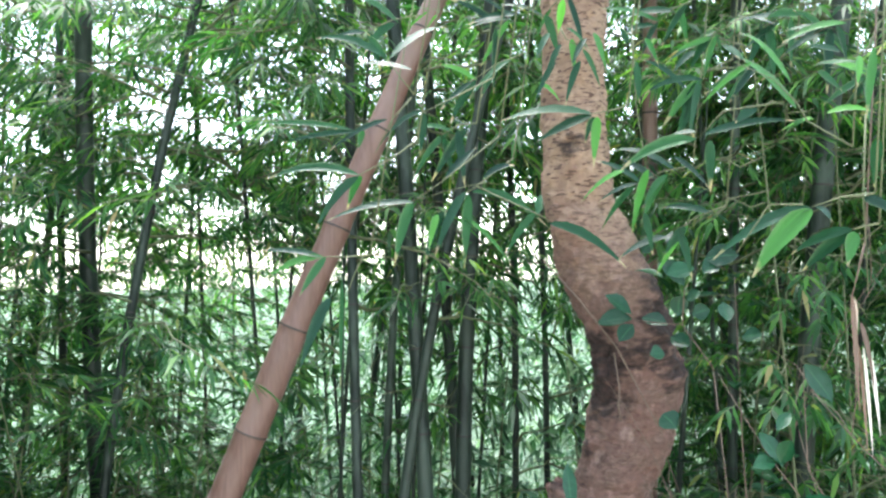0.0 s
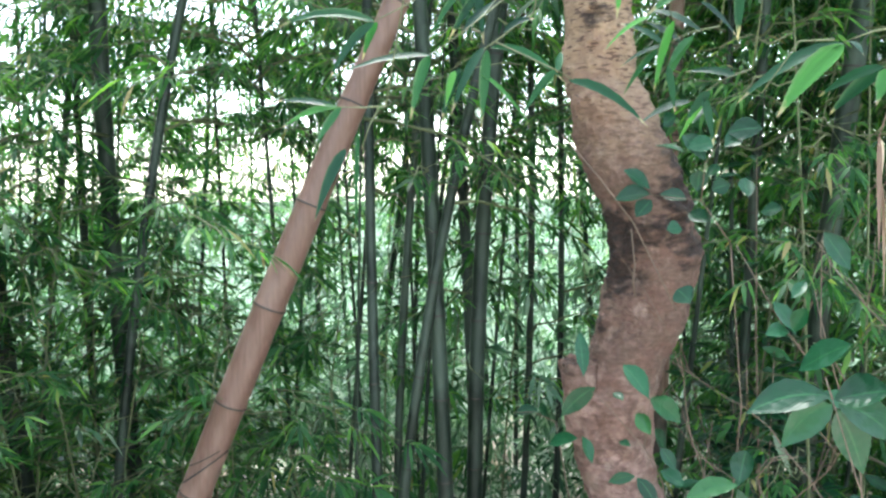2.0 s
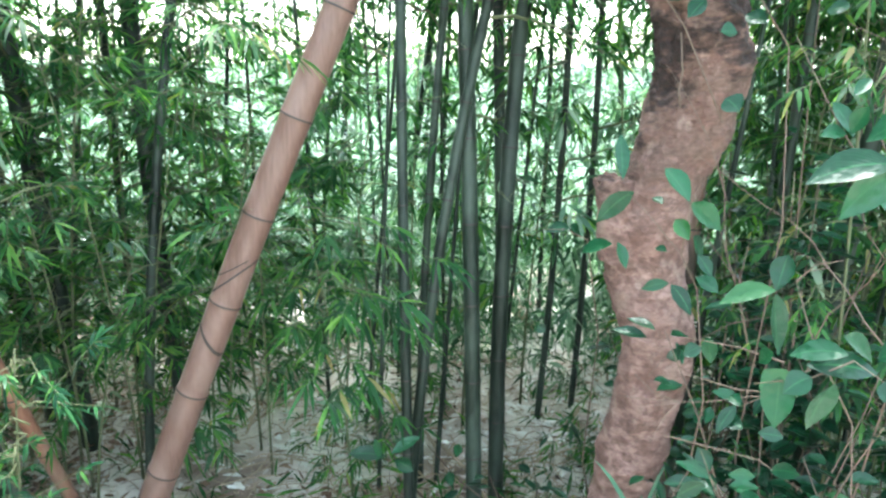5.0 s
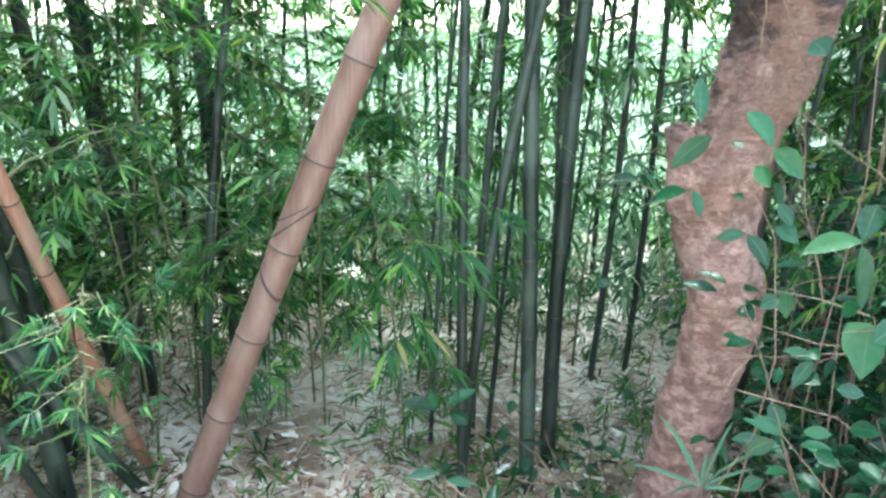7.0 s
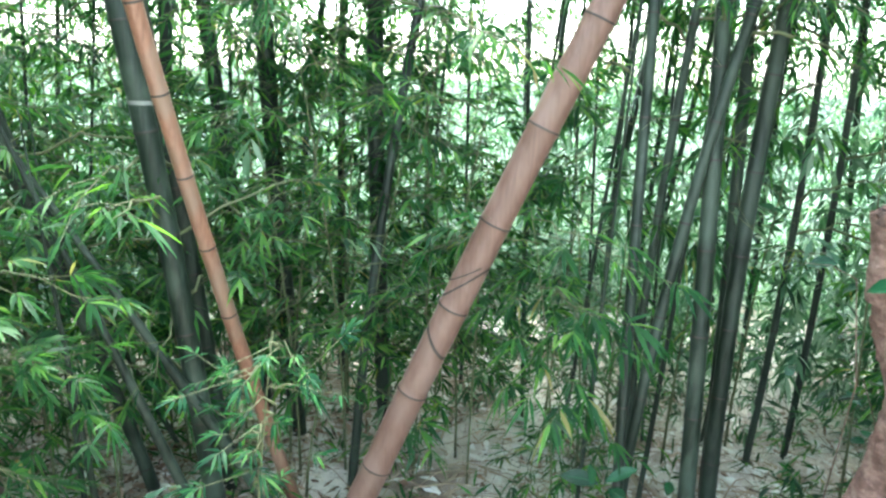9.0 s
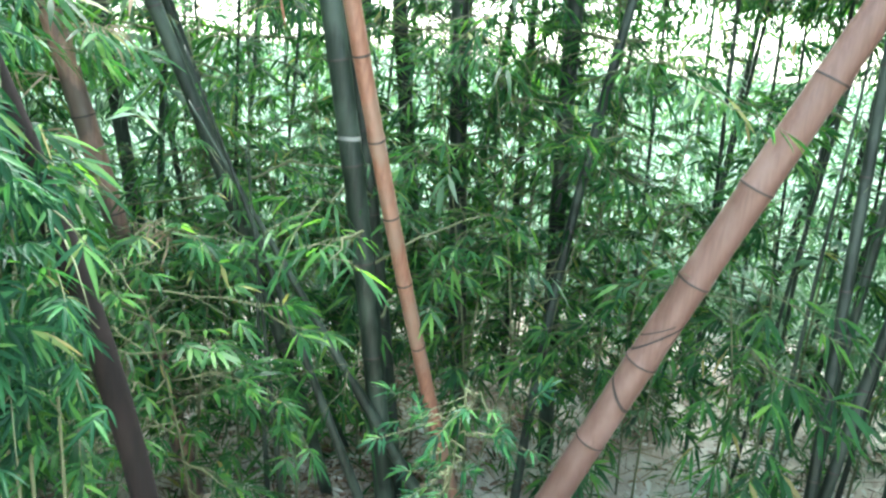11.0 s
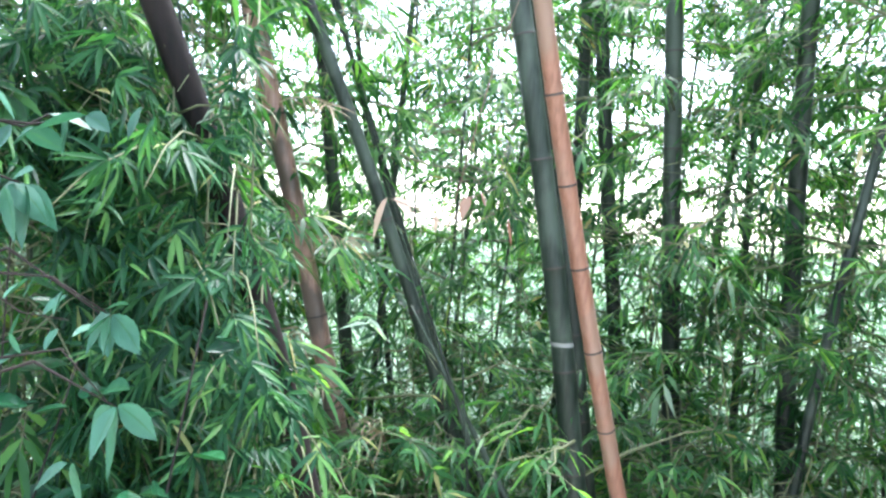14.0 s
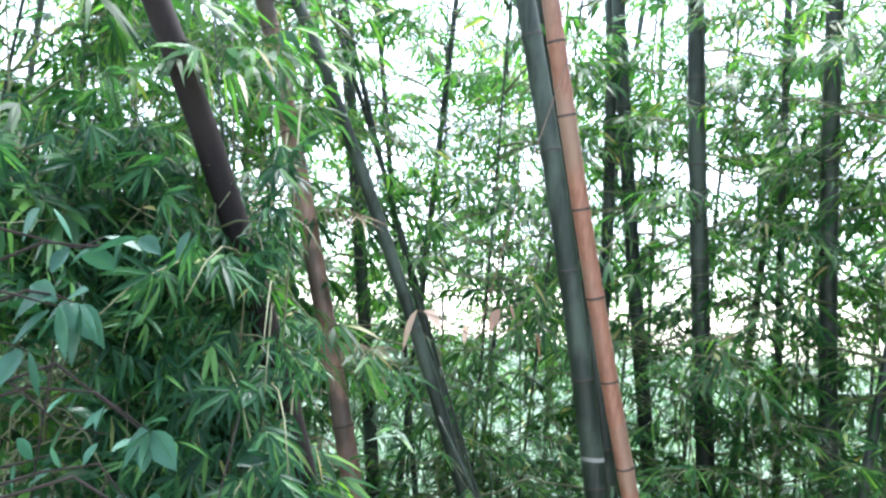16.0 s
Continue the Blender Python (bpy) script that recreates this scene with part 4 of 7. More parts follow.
# ---- bamboo standing further off ----
for i in range(32):
    az = -48 + 150 * (i + rng.uniform(0, 1)) / 32  # degrees to the left of straight ahead
    r = rng.uniform(3.7, 5.6)
    if 14 < az < 30 and i % 2:
        continue
    culm("thin bamboo culm standing further back", -0.1 - r * math.sin(math.radians(az)), r * math.cos(math.radians(az)), rng.normal(0, 0.08), rng.normal(0, 0.08), 0, 0, rng.uniform(0.012, 0.024),
         sides=8, low=(1.7, 3.5, 13, 0.95), crown=0, seed=200 + i, leaf=0.115, step=0.075, group="bamboo further back")


# denser crowns behind the clump, and leafy shoots at the open side
for i, (az, r) in enumerate(((1, 3.6), (3, 4.4), (6, 3.7), (9, 4.6), (11, 3.9), (-16, 3.4), (-20, 3.8), (-24, 3.3), (-28, 3.7), (-12, 4.2), (-2, 4.8))):
    culm("slender leafy bamboo culm standing behind the clump", -0.1 - r * math.sin(math.radians(az)), r * math.cos(math.radians(az)), rng.normal(0, 0.06), rng.normal(0, 0.06), 0, 0, rng.uniform(0.008, 0.014),
         sides=8, low=(1.6, 3.2, 12, 0.75), crown=0, seed=300 + i, leaf=0.1, step=0.055, group="bamboo further back")
for i, (az, r) in enumerate(((18, 3.6), (22, 4.0), (26, 3.4), (30, 3.9), (35, 3.5), (40, 4.0), (44, 3.6))):
    sapling(-0.2 - r * math.sin(math.radians(az)), r * math.cos(math.radians(az)), 3.3, rng.uniform(0, 6.28), 0.3, 18, 0.5, leaf=0.095, seed=330 + i, down=0.3)


for i, (az, r, n) in enumerate(((3, 3.2, 34), (8, 3.9, 38), (13, 3.2, 32), (6, 3.1, 22), (-4, 3.4, 24), (42, 3.6, 22), (46, 3.4, 22), (17, 3.8, 30), (24, 4.0, 24), (30, 4.2, 24), (-15, 3.0, 34), (-20, 2.9, 30), (-24, 3.4, 34), (-29, 2.9, 30), (48, 4.4, 34), (54, 5.2, 34), (60, 4.3, 34), (66, 5.0, 34), (72, 4.4, 30), (42, 5.4, 30), (67, 3.9, 30), (73, 3.5, 34), (79, 3.2, 30))):
    culm("slender leafy bamboo culm standing behind the clump", -0.1 - r * math.sin(math.radians(az)), r * math.cos(math.radians(az)), rng.normal(0, 0.06), rng.normal(0, 0.06), 0, 0, rng.uniform(0.006, 0.009),
         sides=8, low=(1.6 if az < 40 else 1.2, 3.1, n, 0.75), crown=0, seed=360 + i, leaf=0.1, step=0.055, group="bamboo further back")


# a thin veil of leafy culms at the far side of the clearing
for i in range(13):
    az, r = 4 + 45 * (i + rng.uniform(0.2, 0.8)) / 13, rng.uniform(5.8, 7.6)
    culm("slender leafy bamboo culm at the edge of the grove", -0.1 - r * math.sin(math.radians(az)), r * math.cos(math.radians(az)), rng.normal(0, 0.06), rng.normal(0, 0.06), 0, 0, rng.uniform(0.009, 0.014),
         sides=8, low=(0.9, 2.5, 17, 0.9), crown=0, seed=560 + i, leaf=0.09, step=0.07, group="bamboo further back")


# ---- unseen culms behind the camera, added to cut the light from that side ----
for i in range(13):
    az, r = 118 + 150 * (i + rng.uniform(0, 1)) / 13, rng.uniform(1.6, 3.4)
    culm("unseen bamboo culm added behind the camera to block light", -0.2 - r * math.sin(math.radians(az)), r * math.cos(math.radians(az)), rng.normal(0, 0.05), rng.normal(0.06, 0.05), 0, 0.01, rng.uniform(0.02, 0.03),
         sides=8, crown=9, seed=520 + i, group="bamboo further back")


# ---- distance: the far edge of the grove ----
def thicket():
    """Leafy growth all round, its heights set to fit the camera's view; from straight ahead to the left it stays below
    the eye, with the bright open ground behind it.
    """
    for name, n, r0, r1, mat, label in (("low_plants", 110, 3.8, 5.6, M_FAR_HAZED, "low leafy plants covering the soil behind the clump"), ("undergrowth", 250, 3.7, 5.6, M_FAR_HAZED, "leafy undergrowth at the edge of the grove, paled for haze"), ("far_thicket", 120, 5.6, 9.0, M_FAR_HAZED, "low bushes in the open beyond the grove"),
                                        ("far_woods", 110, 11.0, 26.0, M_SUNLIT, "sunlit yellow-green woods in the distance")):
        lv = Leaves()
        for i in range(n):
            az = (i + rng.uniform(0, 1)) / n * 360
            rel = (az + 180) % 360 - 180  # degrees to the left of +y
            r = rng.uniform(r0, r1)
            tall = 1.25 if r < 5.6 else 1.6 if r < 10 else 2.0
            if r > 10 and -12 < rel < 27:
                tall = rng.uniform(1.6, 1.4 + 0.11 * r)
            if name == "low_plants":
                if not -20 < rel < 60:
                    continue
                tall = rng.uniform(0.2, 0.7)
            elif r < 5.6 and -10 < rel < 52 and i % 2:
                continue
            if name == "low_plants":
                pass
            elif 12 < rel < 48:
                tall *= rng.uniform(0.55, 1.0)
            elif -10 < rel <= 12:
                tall *= rng.uniform(0.8, 1.3)
            elif 48 <= rel < 110:
                tall = rng.uniform(1.4, 2.4) if r < 10 else 3.5
            elif rel <= -10:
                tall = 2.6 if r < 5.6 else 4.5
            # unseen growth behind the camera, kept low to let sky light in
            if abs(rel) > 110:
                tall = 1.6 if r < 10 else 4.0
            c = np.array((-r * math.sin(math.radians(az)), r * math.cos(math.radians(az)), -0.32))
            dense = 78 if -30 < rel < 95 else 28
            for _ in range(int(dense * (0.7 + tall * 0.6))):
                z = rng.uniform(0, 1) * tall * rng.uniform(0.75, 1.2)
                p = c + np.array((rng.normal(0, 0.45 + 0.03 * r), rng.normal(0, 0.45 + 0.03 * r), z))
                lv.fan(rng, p, rng.normal(0, 1, 3), 6, 0.08 * (1 + r * 0.05), 0.007 * (1 + r * 0.1), 0.1)
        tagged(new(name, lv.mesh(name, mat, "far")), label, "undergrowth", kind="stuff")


thicket()


# ---- low evergreen bushes by the tree ----
def bush(x, y, height, stems, seed, label="low evergreen bush with small glossy leaves", wood=None):
    """Several twiggy stems with oval leaves set along them."""
    rg = np.random.default_rng(seed + 700)
    g = ground_z(x, y) - 0.02
    body = thing("bush", label, "shrub", "evergreen bushes", (x, y, g))
    lv = Leaves()
    for i in range(stems):
        a, lean = rg.uniform(0, 6.28), rg.uniform(0.15, 0.4)
        h = height * rg.uniform(0.5, 1.1)
        pts = [Vector((x + math.cos(a) * lean * u ** 1.3, y + math.sin(a) * lean * u ** 1.3, g + h * u)) + Vector(rg.normal(0, 0.015, 3)) for u in (0, 0.25, 0.5, 0.75, 1)]
        v, f = tube(pts, [0.0045, 0.004, 0.003, 0.0022, 0.0012], 5)
        child("stem", mesh_of("stem", v, f, wood or M_STEM), body)
        for _ in range(int(26 * h / 0.8)):
            u = rg.uniform(0.15, 1) * 4
            j = min(int(u), 3)
            p = pts[j].lerp(pts[j + 1], u - j)
            b = rg.uniform(0, 6.28)
            d = np.array((math.cos(b), math.sin(b), rg.uniform(-0.3, 0.6)))
            q = np.array(p) + d * rg.uniform(0.0, 0.06)
            lv.add(q, d, np.array((0, 0, 1)) + rg.normal(0, 0.4, 3), rg.uniform(0.04, 0.085), rg.uniform(0.01, 0.019))
    tagged(child("foliage", lv.mesh("foliage", M_SHRUB, "oval", 0.15, 0.3), body), kind="stuff")


for i, (x, y, h, s) in enumerate(((0.72, 1.85, 1.0, 9), (0.9, 1.6, 0.9, 9), (0.62, 2.25, 1.2, 8), (1.05, 1.95, 1.3, 10), (0.85, 2.2, 1.7, 9), (0.6, 1.55, 0.55, 7), (1.2, 1.7, 1.2, 9), (0.75, 1.4, 0.5, 7), (0.15, 2.2, 0.35, 5), (0.05, 1.75, 0.25, 5))):
    bush(x, y, h, s, i)
for i, (x, y, h) in enumerate(((-1.62, 0.36, 1.62), (-1.72, 0.22, 1.7), (-1.55, 0.2, 1.45), (-1.8, 0.42, 1.6))):
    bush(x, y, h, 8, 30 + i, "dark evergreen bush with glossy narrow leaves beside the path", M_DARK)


# ---- dead leaves that hang about the dry culm ----
DRY_TUFTS = []
for i in range(5):
    lv = Leaves()
    lv.fan(np.random.default_rng(900 + i), (0, 0, 0), (1, 0, 0), 4 + i % 3, 0.11, 0.004, 0.03, 0.5)
    DRY_TUFTS.append(leaf_mesh("dead_tuft", lv.p, lv.d, lv.n, lv.l, lv.w, M_STRAW, "near", 0.35, 0.3))


def dry_spray(z, seed):
    """A withered side branch of the dry culm with a few bleached tufts."""
    rg = np.random.default_rng(seed + 3000)
    s = z - 1.3
    foot = Vector((-2.477 - 0.137 * s - 0.009 * s * s, 1.555 - 0.199 * s - 0.013 * s * s, z))
    body = thing("withered_spray", "withered bamboo spray with bleached straw-coloured leaves", "dry leaf", "withered sprays", foot)
    a = rg.uniform(-2.2, 0.4)
    d = Vector((math.cos(a), math.sin(a), rg.uniform(-0.1, 0.5)))
    axis = [foot + d * u * 0.24 + Vector((0, 0, -0.1 * u * u)) for u in (0, 0.33, 0.66, 1)]
    v, f = tube(axis, [0.0024, 0.002, 0.0016, 0.001], 4)
    twig = child("twig", mesh_of("twig", v, f, M_DRYTWIG), body)
    for p in (axis[1], axis[2], axis[3], axis[3]):
        t = new("dead_tuft", DRY_TUFTS[int(rg.integers(5))])
        t.parent = twig
        t.matrix_parent_inverse = twig.matrix_world.inverted()
        t.matrix_basis = pose(p.x, p.y, p.z, math.degrees(rg.normal(0, 0.6)), math.degrees(rg.normal(0.5, 0.4)), math.degrees(a + rg.normal(0, 0.9)))


for i, z in enumerate((1.9, 1.8, 1.74, 1.66, 1.35, 1.2, 1.05, 0.9, 0.75)):
    dry_spray(z, i)


# ---- bare twigs ----
def bare_twig(label, start, azimuth, length, rise, seed, mat, radius=0.0022, side=4):
    """A thin leafless twig with a few side shoots, grown out of the soil or the clump."""
    rg = np.random.default_rng(seed + 2100)
    p = Vector(start)
    body = thing("bare_twig", label, "twig", "bare twigs", start)
    axis, a, e = [p.copy()], azimuth, rise
    for i in range(8):
        a, e = a + rg.normal(0, 0.22), e + rg.normal(-0.03, 0.17)
        p = p + Vector((math.cos(a) * math.cos(e), math.sin(a) * math.cos(e), math.sin(e))) * length / 8
        axis.append(p.copy())
    v, f = tube(axis, [radius * (1 - 0.7 * i / 8) for i in range(9)], 5)
    stalk = child("stem", mesh_of("stem", v, f, mat), body)
    for i in range(side):
        k = int(rg.integers(2, 8))
        b, c = a + rg.choice((-1, 1)) * rg.uniform(0.5, 1.1), rise + rg.normal(0.1, 0.4)
        d = Vector((math.cos(b) * math.cos(c), math.sin(b) * math.cos(c), math.sin(c))) * length * rg.uniform(0.12, 0.35)
        v, f = tube([axis[k], axis[k] + d * 0.5 + Vector(rg.normal(0, 0.008, 3)), axis[k] + d], [radius * 0.6, radius * 0.45, radius * 0.3], 4)
        child("side_shoot", mesh_of("side_shoot", v, f, mat), stalk)


tw = np.random.default_rng(77)
for i in range(14):  # pale twigs among the bushes by the tree
    bare_twig("thin pale brown twig among the bushes", (0.95 + tw.uniform(-0.3, 0.3), 1.95 + tw.uniform(-0.25, 0.3), tw.uniform(-0.1, 0.75)), math.pi + tw.normal(0, 0.6), tw.uniform(0.25, 0.5), tw.uniform(-0.1, 0.7), i, M_STEM, 0.0019)
for i in range(5):  # long pale stems that lean up out of the bushes
    bare_twig("long thin brown stem rising from the bushes", (0.85 + tw.uniform(-0.3, 0.3), 1.8 + tw.uniform(-0.2, 0.4), tw.uniform(0.5, 1.0)), tw.uniform(1.5, 4.5), tw.uniform(0.4, 0.8), tw.uniform(0.7, 1.3), 40 + i, M_STEM)
for i in range(16):  # dark twigs that cross the clump
    bare_twig("thin dark twig crossing the clump", (tw.uniform(-0.4, 0.35), 2.45 + tw.uniform(-0.1, 0.5), tw.uniform(0.4, 1.9)), tw.choice((0.0, math.pi)) + tw.normal(0, 0.5), tw.uniform(0.4, 0.8), tw.normal(0.15, 0.25), 60 + i, M_TWIG, 0.0018)


# ---- litter on the ground ----
def trodden(x, y):
    """The bare strip of trodden soil behind the clump."""
    return 2.6 < math.hypot(x + 0.05, y) < 3.8 and x > -1.4 and rng.uniform() < 0.72


def litter():
    lv, sticks = Leaves(), Tubes()
    for _ in range(26000):
        x, y = rng.uniform(-3.2, 1.8), 0.9 + 2.9 * rng.uniform(0, 1) ** 1.3
        a = rng.uniform(0, 6.28)
        if trodden(x, y):
            continue
        lv.add((x, y, ground_z(x, y) + rng.uniform(0.004, 0.03)), (math.cos(a), math.sin(a), rng.normal(0, 0.25)), np.array((0, 0, 1)) + rng.normal(0, 0.5, 3), rng.uniform(0.025, 0.085), rng.uniform(0.003, 0.008))
    tagged(new("leaf_litter", lv.mesh("leaf_litter", M_LITTER, "mid", 0.0, 0.4)), "pale dry bamboo leaves strewn on the soil", "leaf litter", kind="stuff")
    for _ in range(800):
        x, y, a, l = rng.uniform(-2.8, 1.6), rng.uniform(1.0, 3.8), rng.uniform(0, 6.28), rng.uniform(0.1, 0.5)
        pts = [Vector((x + math.cos(a) * l * u, y + math.sin(a) * l * u, ground_z(x + math.cos(a) * l * u, y + math.sin(a) * l * u) + 0.012 + rng.uniform(0, 0.05) * u)) for u in (0, 0.35, 0.7, 1)]
        sticks.add(pts, rng.uniform(0.002, 0.004), 0.001, 4)
    tagged(new("fallen_twigs", mesh_of("fallen_twigs", sticks.v, sticks.f, M_DRYTWIG)), "thin dry twigs lying among dead leaves", "twigs", kind="stuff")
    gr = Leaves()
    for _ in range(620):
        x, y = rng.uniform(-2.6, 1.4), rng.uniform(1.5, 3.9)
        if trodden(x, y):
            continue
        gr.fan(rng, (x, y, ground_z(x, y) + rng.uniform(0.02, 0.14)), (rng.normal(0, 0.5), rng.normal(0, 0.5), 1), 5, 0.1, 0.006, 0.08, 0.2)
    tagged(new("ground_cover", gr.mesh("ground_cover", M_LEAF, "mid")), "low green seedlings and blades among the litter", "ground cover", kind="stuff")


litter()


def dead_leaves():
    """Brown curled leaves among the pale ones."""
    lv = Leaves()
    for _ in range(2300):
        x, y, a = rng.uniform(-2.2, 1.0), 1.5 + 1.7 * rng.uniform(0, 1) ** 1.5, rng.uniform(0, 6.28)
        if trodden(x, y):
            continue
        lv.add((x, y, ground_z(x, y) + rng.uniform(0.006, 0.035)), (math.cos(a), math.sin(a), rng.normal(0, 0.35)), np.array((0, 0, 1)) + rng.normal(0, 0.6, 3), rng.uniform(0.03, 0.07), rng.uniform(0.007, 0.015))
    tagged(new("dead_leaves", lv.mesh("dead_leaves", M_DRYLEAF, "oval", 0.1, 0.5)), "curled reddish-brown dead leaves on the soil", "leaf litter", kind="stuff")


dead_leaves()


def sheaths():
    """Broad bleached sheaths and flakes among the litter."""
    lv = Leaves()
    for i in range(2400):
        x, y, a = rng.uniform(-2.2, 1.2), rng.uniform(1.7, 4.0), rng.uniform(0, 6.28)
        if i % 2:
            x, y = rng.normal(0.35, 0.45), rng.normal(3.0, 0.5)
        lv.add((x, y, ground_z(x, y) + rng.uniform(0.006, 0.03)), (math.cos(a), math.sin(a), rng.normal(0, 0.2)), np.array((0, 0, 1)) + rng.normal(0, 0.3, 3), rng.uniform(0.04, 0.1), rng.uniform(0.006, 0.014))
    tagged(new("fallen_sheaths", lv.mesh("fallen_sheaths", M_SHEATH, "mid", 0.0, 0.5)), "bleached papery bamboo sheaths lying on the litter", "leaf litter", kind="stuff")


sheaths()


def straw_heap(x, y, canes, seed, label="heap of thin dry canes lying on the litter"):
    """Thin dead canes fallen over one another, each bent its own way."""
    rg = np.random.default_rng(seed + 900)
    body = thing("dry_canes", label, "dry canes", "heaps of dry canes", (x, y, ground_z(x, y)))
    for _ in range(canes):
        a, l, h = rg.uniform(0, 6.28), rg.uniform(0.15, 0.5), rg.uniform(0.01, 0.09)
        cx, cy, bend = x + rg.normal(0, 0.14), y + rg.normal(0, 0.12), rg.uniform(-0.4, 0.4)
        pts = []
        for u in (0, 0.25, 0.5, 0.75, 1):
            px, py = cx + math.cos(a + bend * u) * l * (u - 0.5), cy + math.sin(a + bend * u) * l * (u - 0.5)
            pts.append(Vector((px, py, ground_z(px, py) + 0.006 + h * 4 * u * (1 - u) + rg.uniform(0, 0.02))))
        r = rg.uniform(0.0015, 0.0034)
        v, f = tube(pts, [r, r, r * 0.9, r * 0.75, r * 0.5], 5)
        child("cane", mesh_of("cane", v, f, M_DRYTWIG), body)


for i, (x, y, n) in enumerate(((0.05, 2.05, 22), (0.2, 2.25, 16), (-0.35, 2.2, 14), (-0.1, 2.35, 14), (-0.85, 1.95, 12), (0.25, 2.75, 12), (-0.15, 2.9, 12), (-1.25, 1.75, 12), (0.1, 2.4, 20), (-0.2, 2.0, 16), (-0.55, 1.95, 16), (0.15, 1.85, 20), (-0.45, 2.5, 14), (-0.7, 2.6, 12), (0.3, 1.7, 16), (-0.05, 2.6, 14), (0.55, 1.75, 18))):
    straw_heap(x, y, n, i)


def fallen_stick(label, points, r0, r1):
    g = [Vector((x, y, ground_z(x, y) + z)) for x, y, z in points]
    v, f = tube(g, [r0 + (r1 - r0) * i / (len(g) - 1) for i in range(len(g))], 8)
    tagged(new("fallen_branch", mesh_of("fallen_branch", v, f, M_DRYTWIG)), label, "branch", "fallen branches")


fallen_stick("broken pale branch lying on the soil", ((0.08, 4.46, 0.05), (0.13, 4.32, 0.07), (0.19, 4.2, 0.04)), 0.03, 0.022)
fallen_stick("bent dry branch lying on bare soil", ((-1.15, 2.91, 0.02), (-1.1, 2.98, 0.05), (-1.05, 3.09, 0.06), (-1.04, 2.88, 0.03)), 0.012, 0.006)
fallen_stick("pale split stick lying on the soil", ((0.29, 3.07, 0.02), (0.36, 3.18, 0.05)), 0.014, 0.01)
fallen_stick("long dry cane lying by the culms", ((-0.22, 2.83, 0.03), (-0.12, 2.67, 0.05), (-0.03, 2.49, 0.04), (0.05, 2.34, 0.02)), 0.007, 0.005)
fallen_stick("long dry cane lying in the litter", ((-0.65, 2.25, 0.02), (-0.53, 2.44, 0.05), (-0.43, 2.58, 0.03)), 0.005, 0.004)
fallen_stick("dry cane lying across the litter", ((-0.5, 2.97, 0.03), (-0.26, 2.57, 0.06), (-0.01, 2.39, 0.03)), 0.005, 0.004)
fallen_stick("pale dry stick lying by the tree", ((0.15, 2.76, 0.02), (0.31, 2.83, 0.06), (0.39, 2.81, 0.08)), 0.006, 0.004)
fallen_stick("pale broken straw in the litter", ((-1.08, 2.92, 0.03), (-1.03, 3.08, 0.05)), 0.008, 0.005)


fallen_stick("thick brown mossy branch lying on the soil", ((-3.27, 1.63, 0.05), (-2.98, 1.63, 0.06), (-2.68, 1.64, 0.03)), 0.05, 0.04)


# ---- sprigs close to the path ----
BEARER = {}  # the stem that bears the next leaves of each sprig


def sprig(name, label, category, foot):
    """A twig that bears single leaves: bamboo sprays hang from overhead, shrubs rise from the soil."""
    ob = thing(name, label, category, "sprigs close to the path", foot)
    x, y, z = foot
    if name in ("bamboo_spray", "withered_sheath", "dry_leaf_twig"):
        pts = [(x, y, z), (x + 0.05, y + 0.05, z + 0.3), (x + 0.16, y + 0.2, z + 0.9), (x + 0.3, y + 0.4, 3.3)]
    elif name == "broadleaf_twig":
        pts = [(x, y, z), (x - 0.1, y - 0.05, z - 0.04), (x - 0.3, y - 0.1, z - 0.3), (x - 0.4, y - 0.15, ground_z(x - 0.4, y - 0.15))]
    else:
        g = ground_z(x, y) - 0.02
        pts = [(x, y, z), (x + 0.05, y + 0.05, z * 0.75 + g * 0.25), (x + 0.04, y + 0.16, z * 0.35 + g * 0.65), (x + 0.12, y + 0.22, g)]
    v, f = tube(pts, [0.0014, 0.0014, 0.0016, 0.002] if name in ("bamboo_spray", "withered_sheath", "dry_leaf_twig") else [0.0016, 0.002, 0.003, 0.004], 5)
    BEARER[ob.name] = child("stem", mesh_of("stem", v, f, M_DARK if name.startswith("broad") else M_TWIG if name.startswith("b") else M_STEM), ob)
    return ob


def stem(parent, points):
    pts = [Vector(p) for p in points]
    v, f = tube(pts, [0.0016 - 0.0009 * i / (len(pts) - 1) for i in range(len(pts))], 5)
    BEARER[parent.name] = child("stem", mesh_of("stem", v, f, M_DARK if parent.name.startswith("broad") else M_TWIG if parent.name.startswith("b") else M_STEM), parent)


def blade(parent, foot, tip, half, kind):
    """One leaf from foot to tip, a little arched and folded along its rib."""
    a, b = Vector(foot), Vector(tip)
    turn = random.Random(round(a.x * 977 + b.z * 331, 3))
    n = (turn.uniform(-0.5, 0.5), -0.95 + turn.uniform(-0.35, 0.35), 0.6 + turn.uniform(-0.3, 0.3))
    dead = parent.name.startswith(("withered", "dry"))
    mat = M_DRYLEAF if parent.name.startswith("dry") else M_LITTER if dead else M_BROAD if parent.name.startswith("broad") else M_GRASS if parent.name.startswith("grass") else M_NEAR if kind == "near" else M_SHRUB
    me = leaf_mesh("leaf", [a], [b - a], [n], [(b - a).length], [half * (0.8 if kind == "near" else 1.0)], mat, kind, 0.0, turn.uniform(0.08, 0.25) if kind == "near" else turn.uniform(0.1, 0.28), turn.uniform(0.15, 0.55))
    child("leaf", me, BEARER[parent.name])


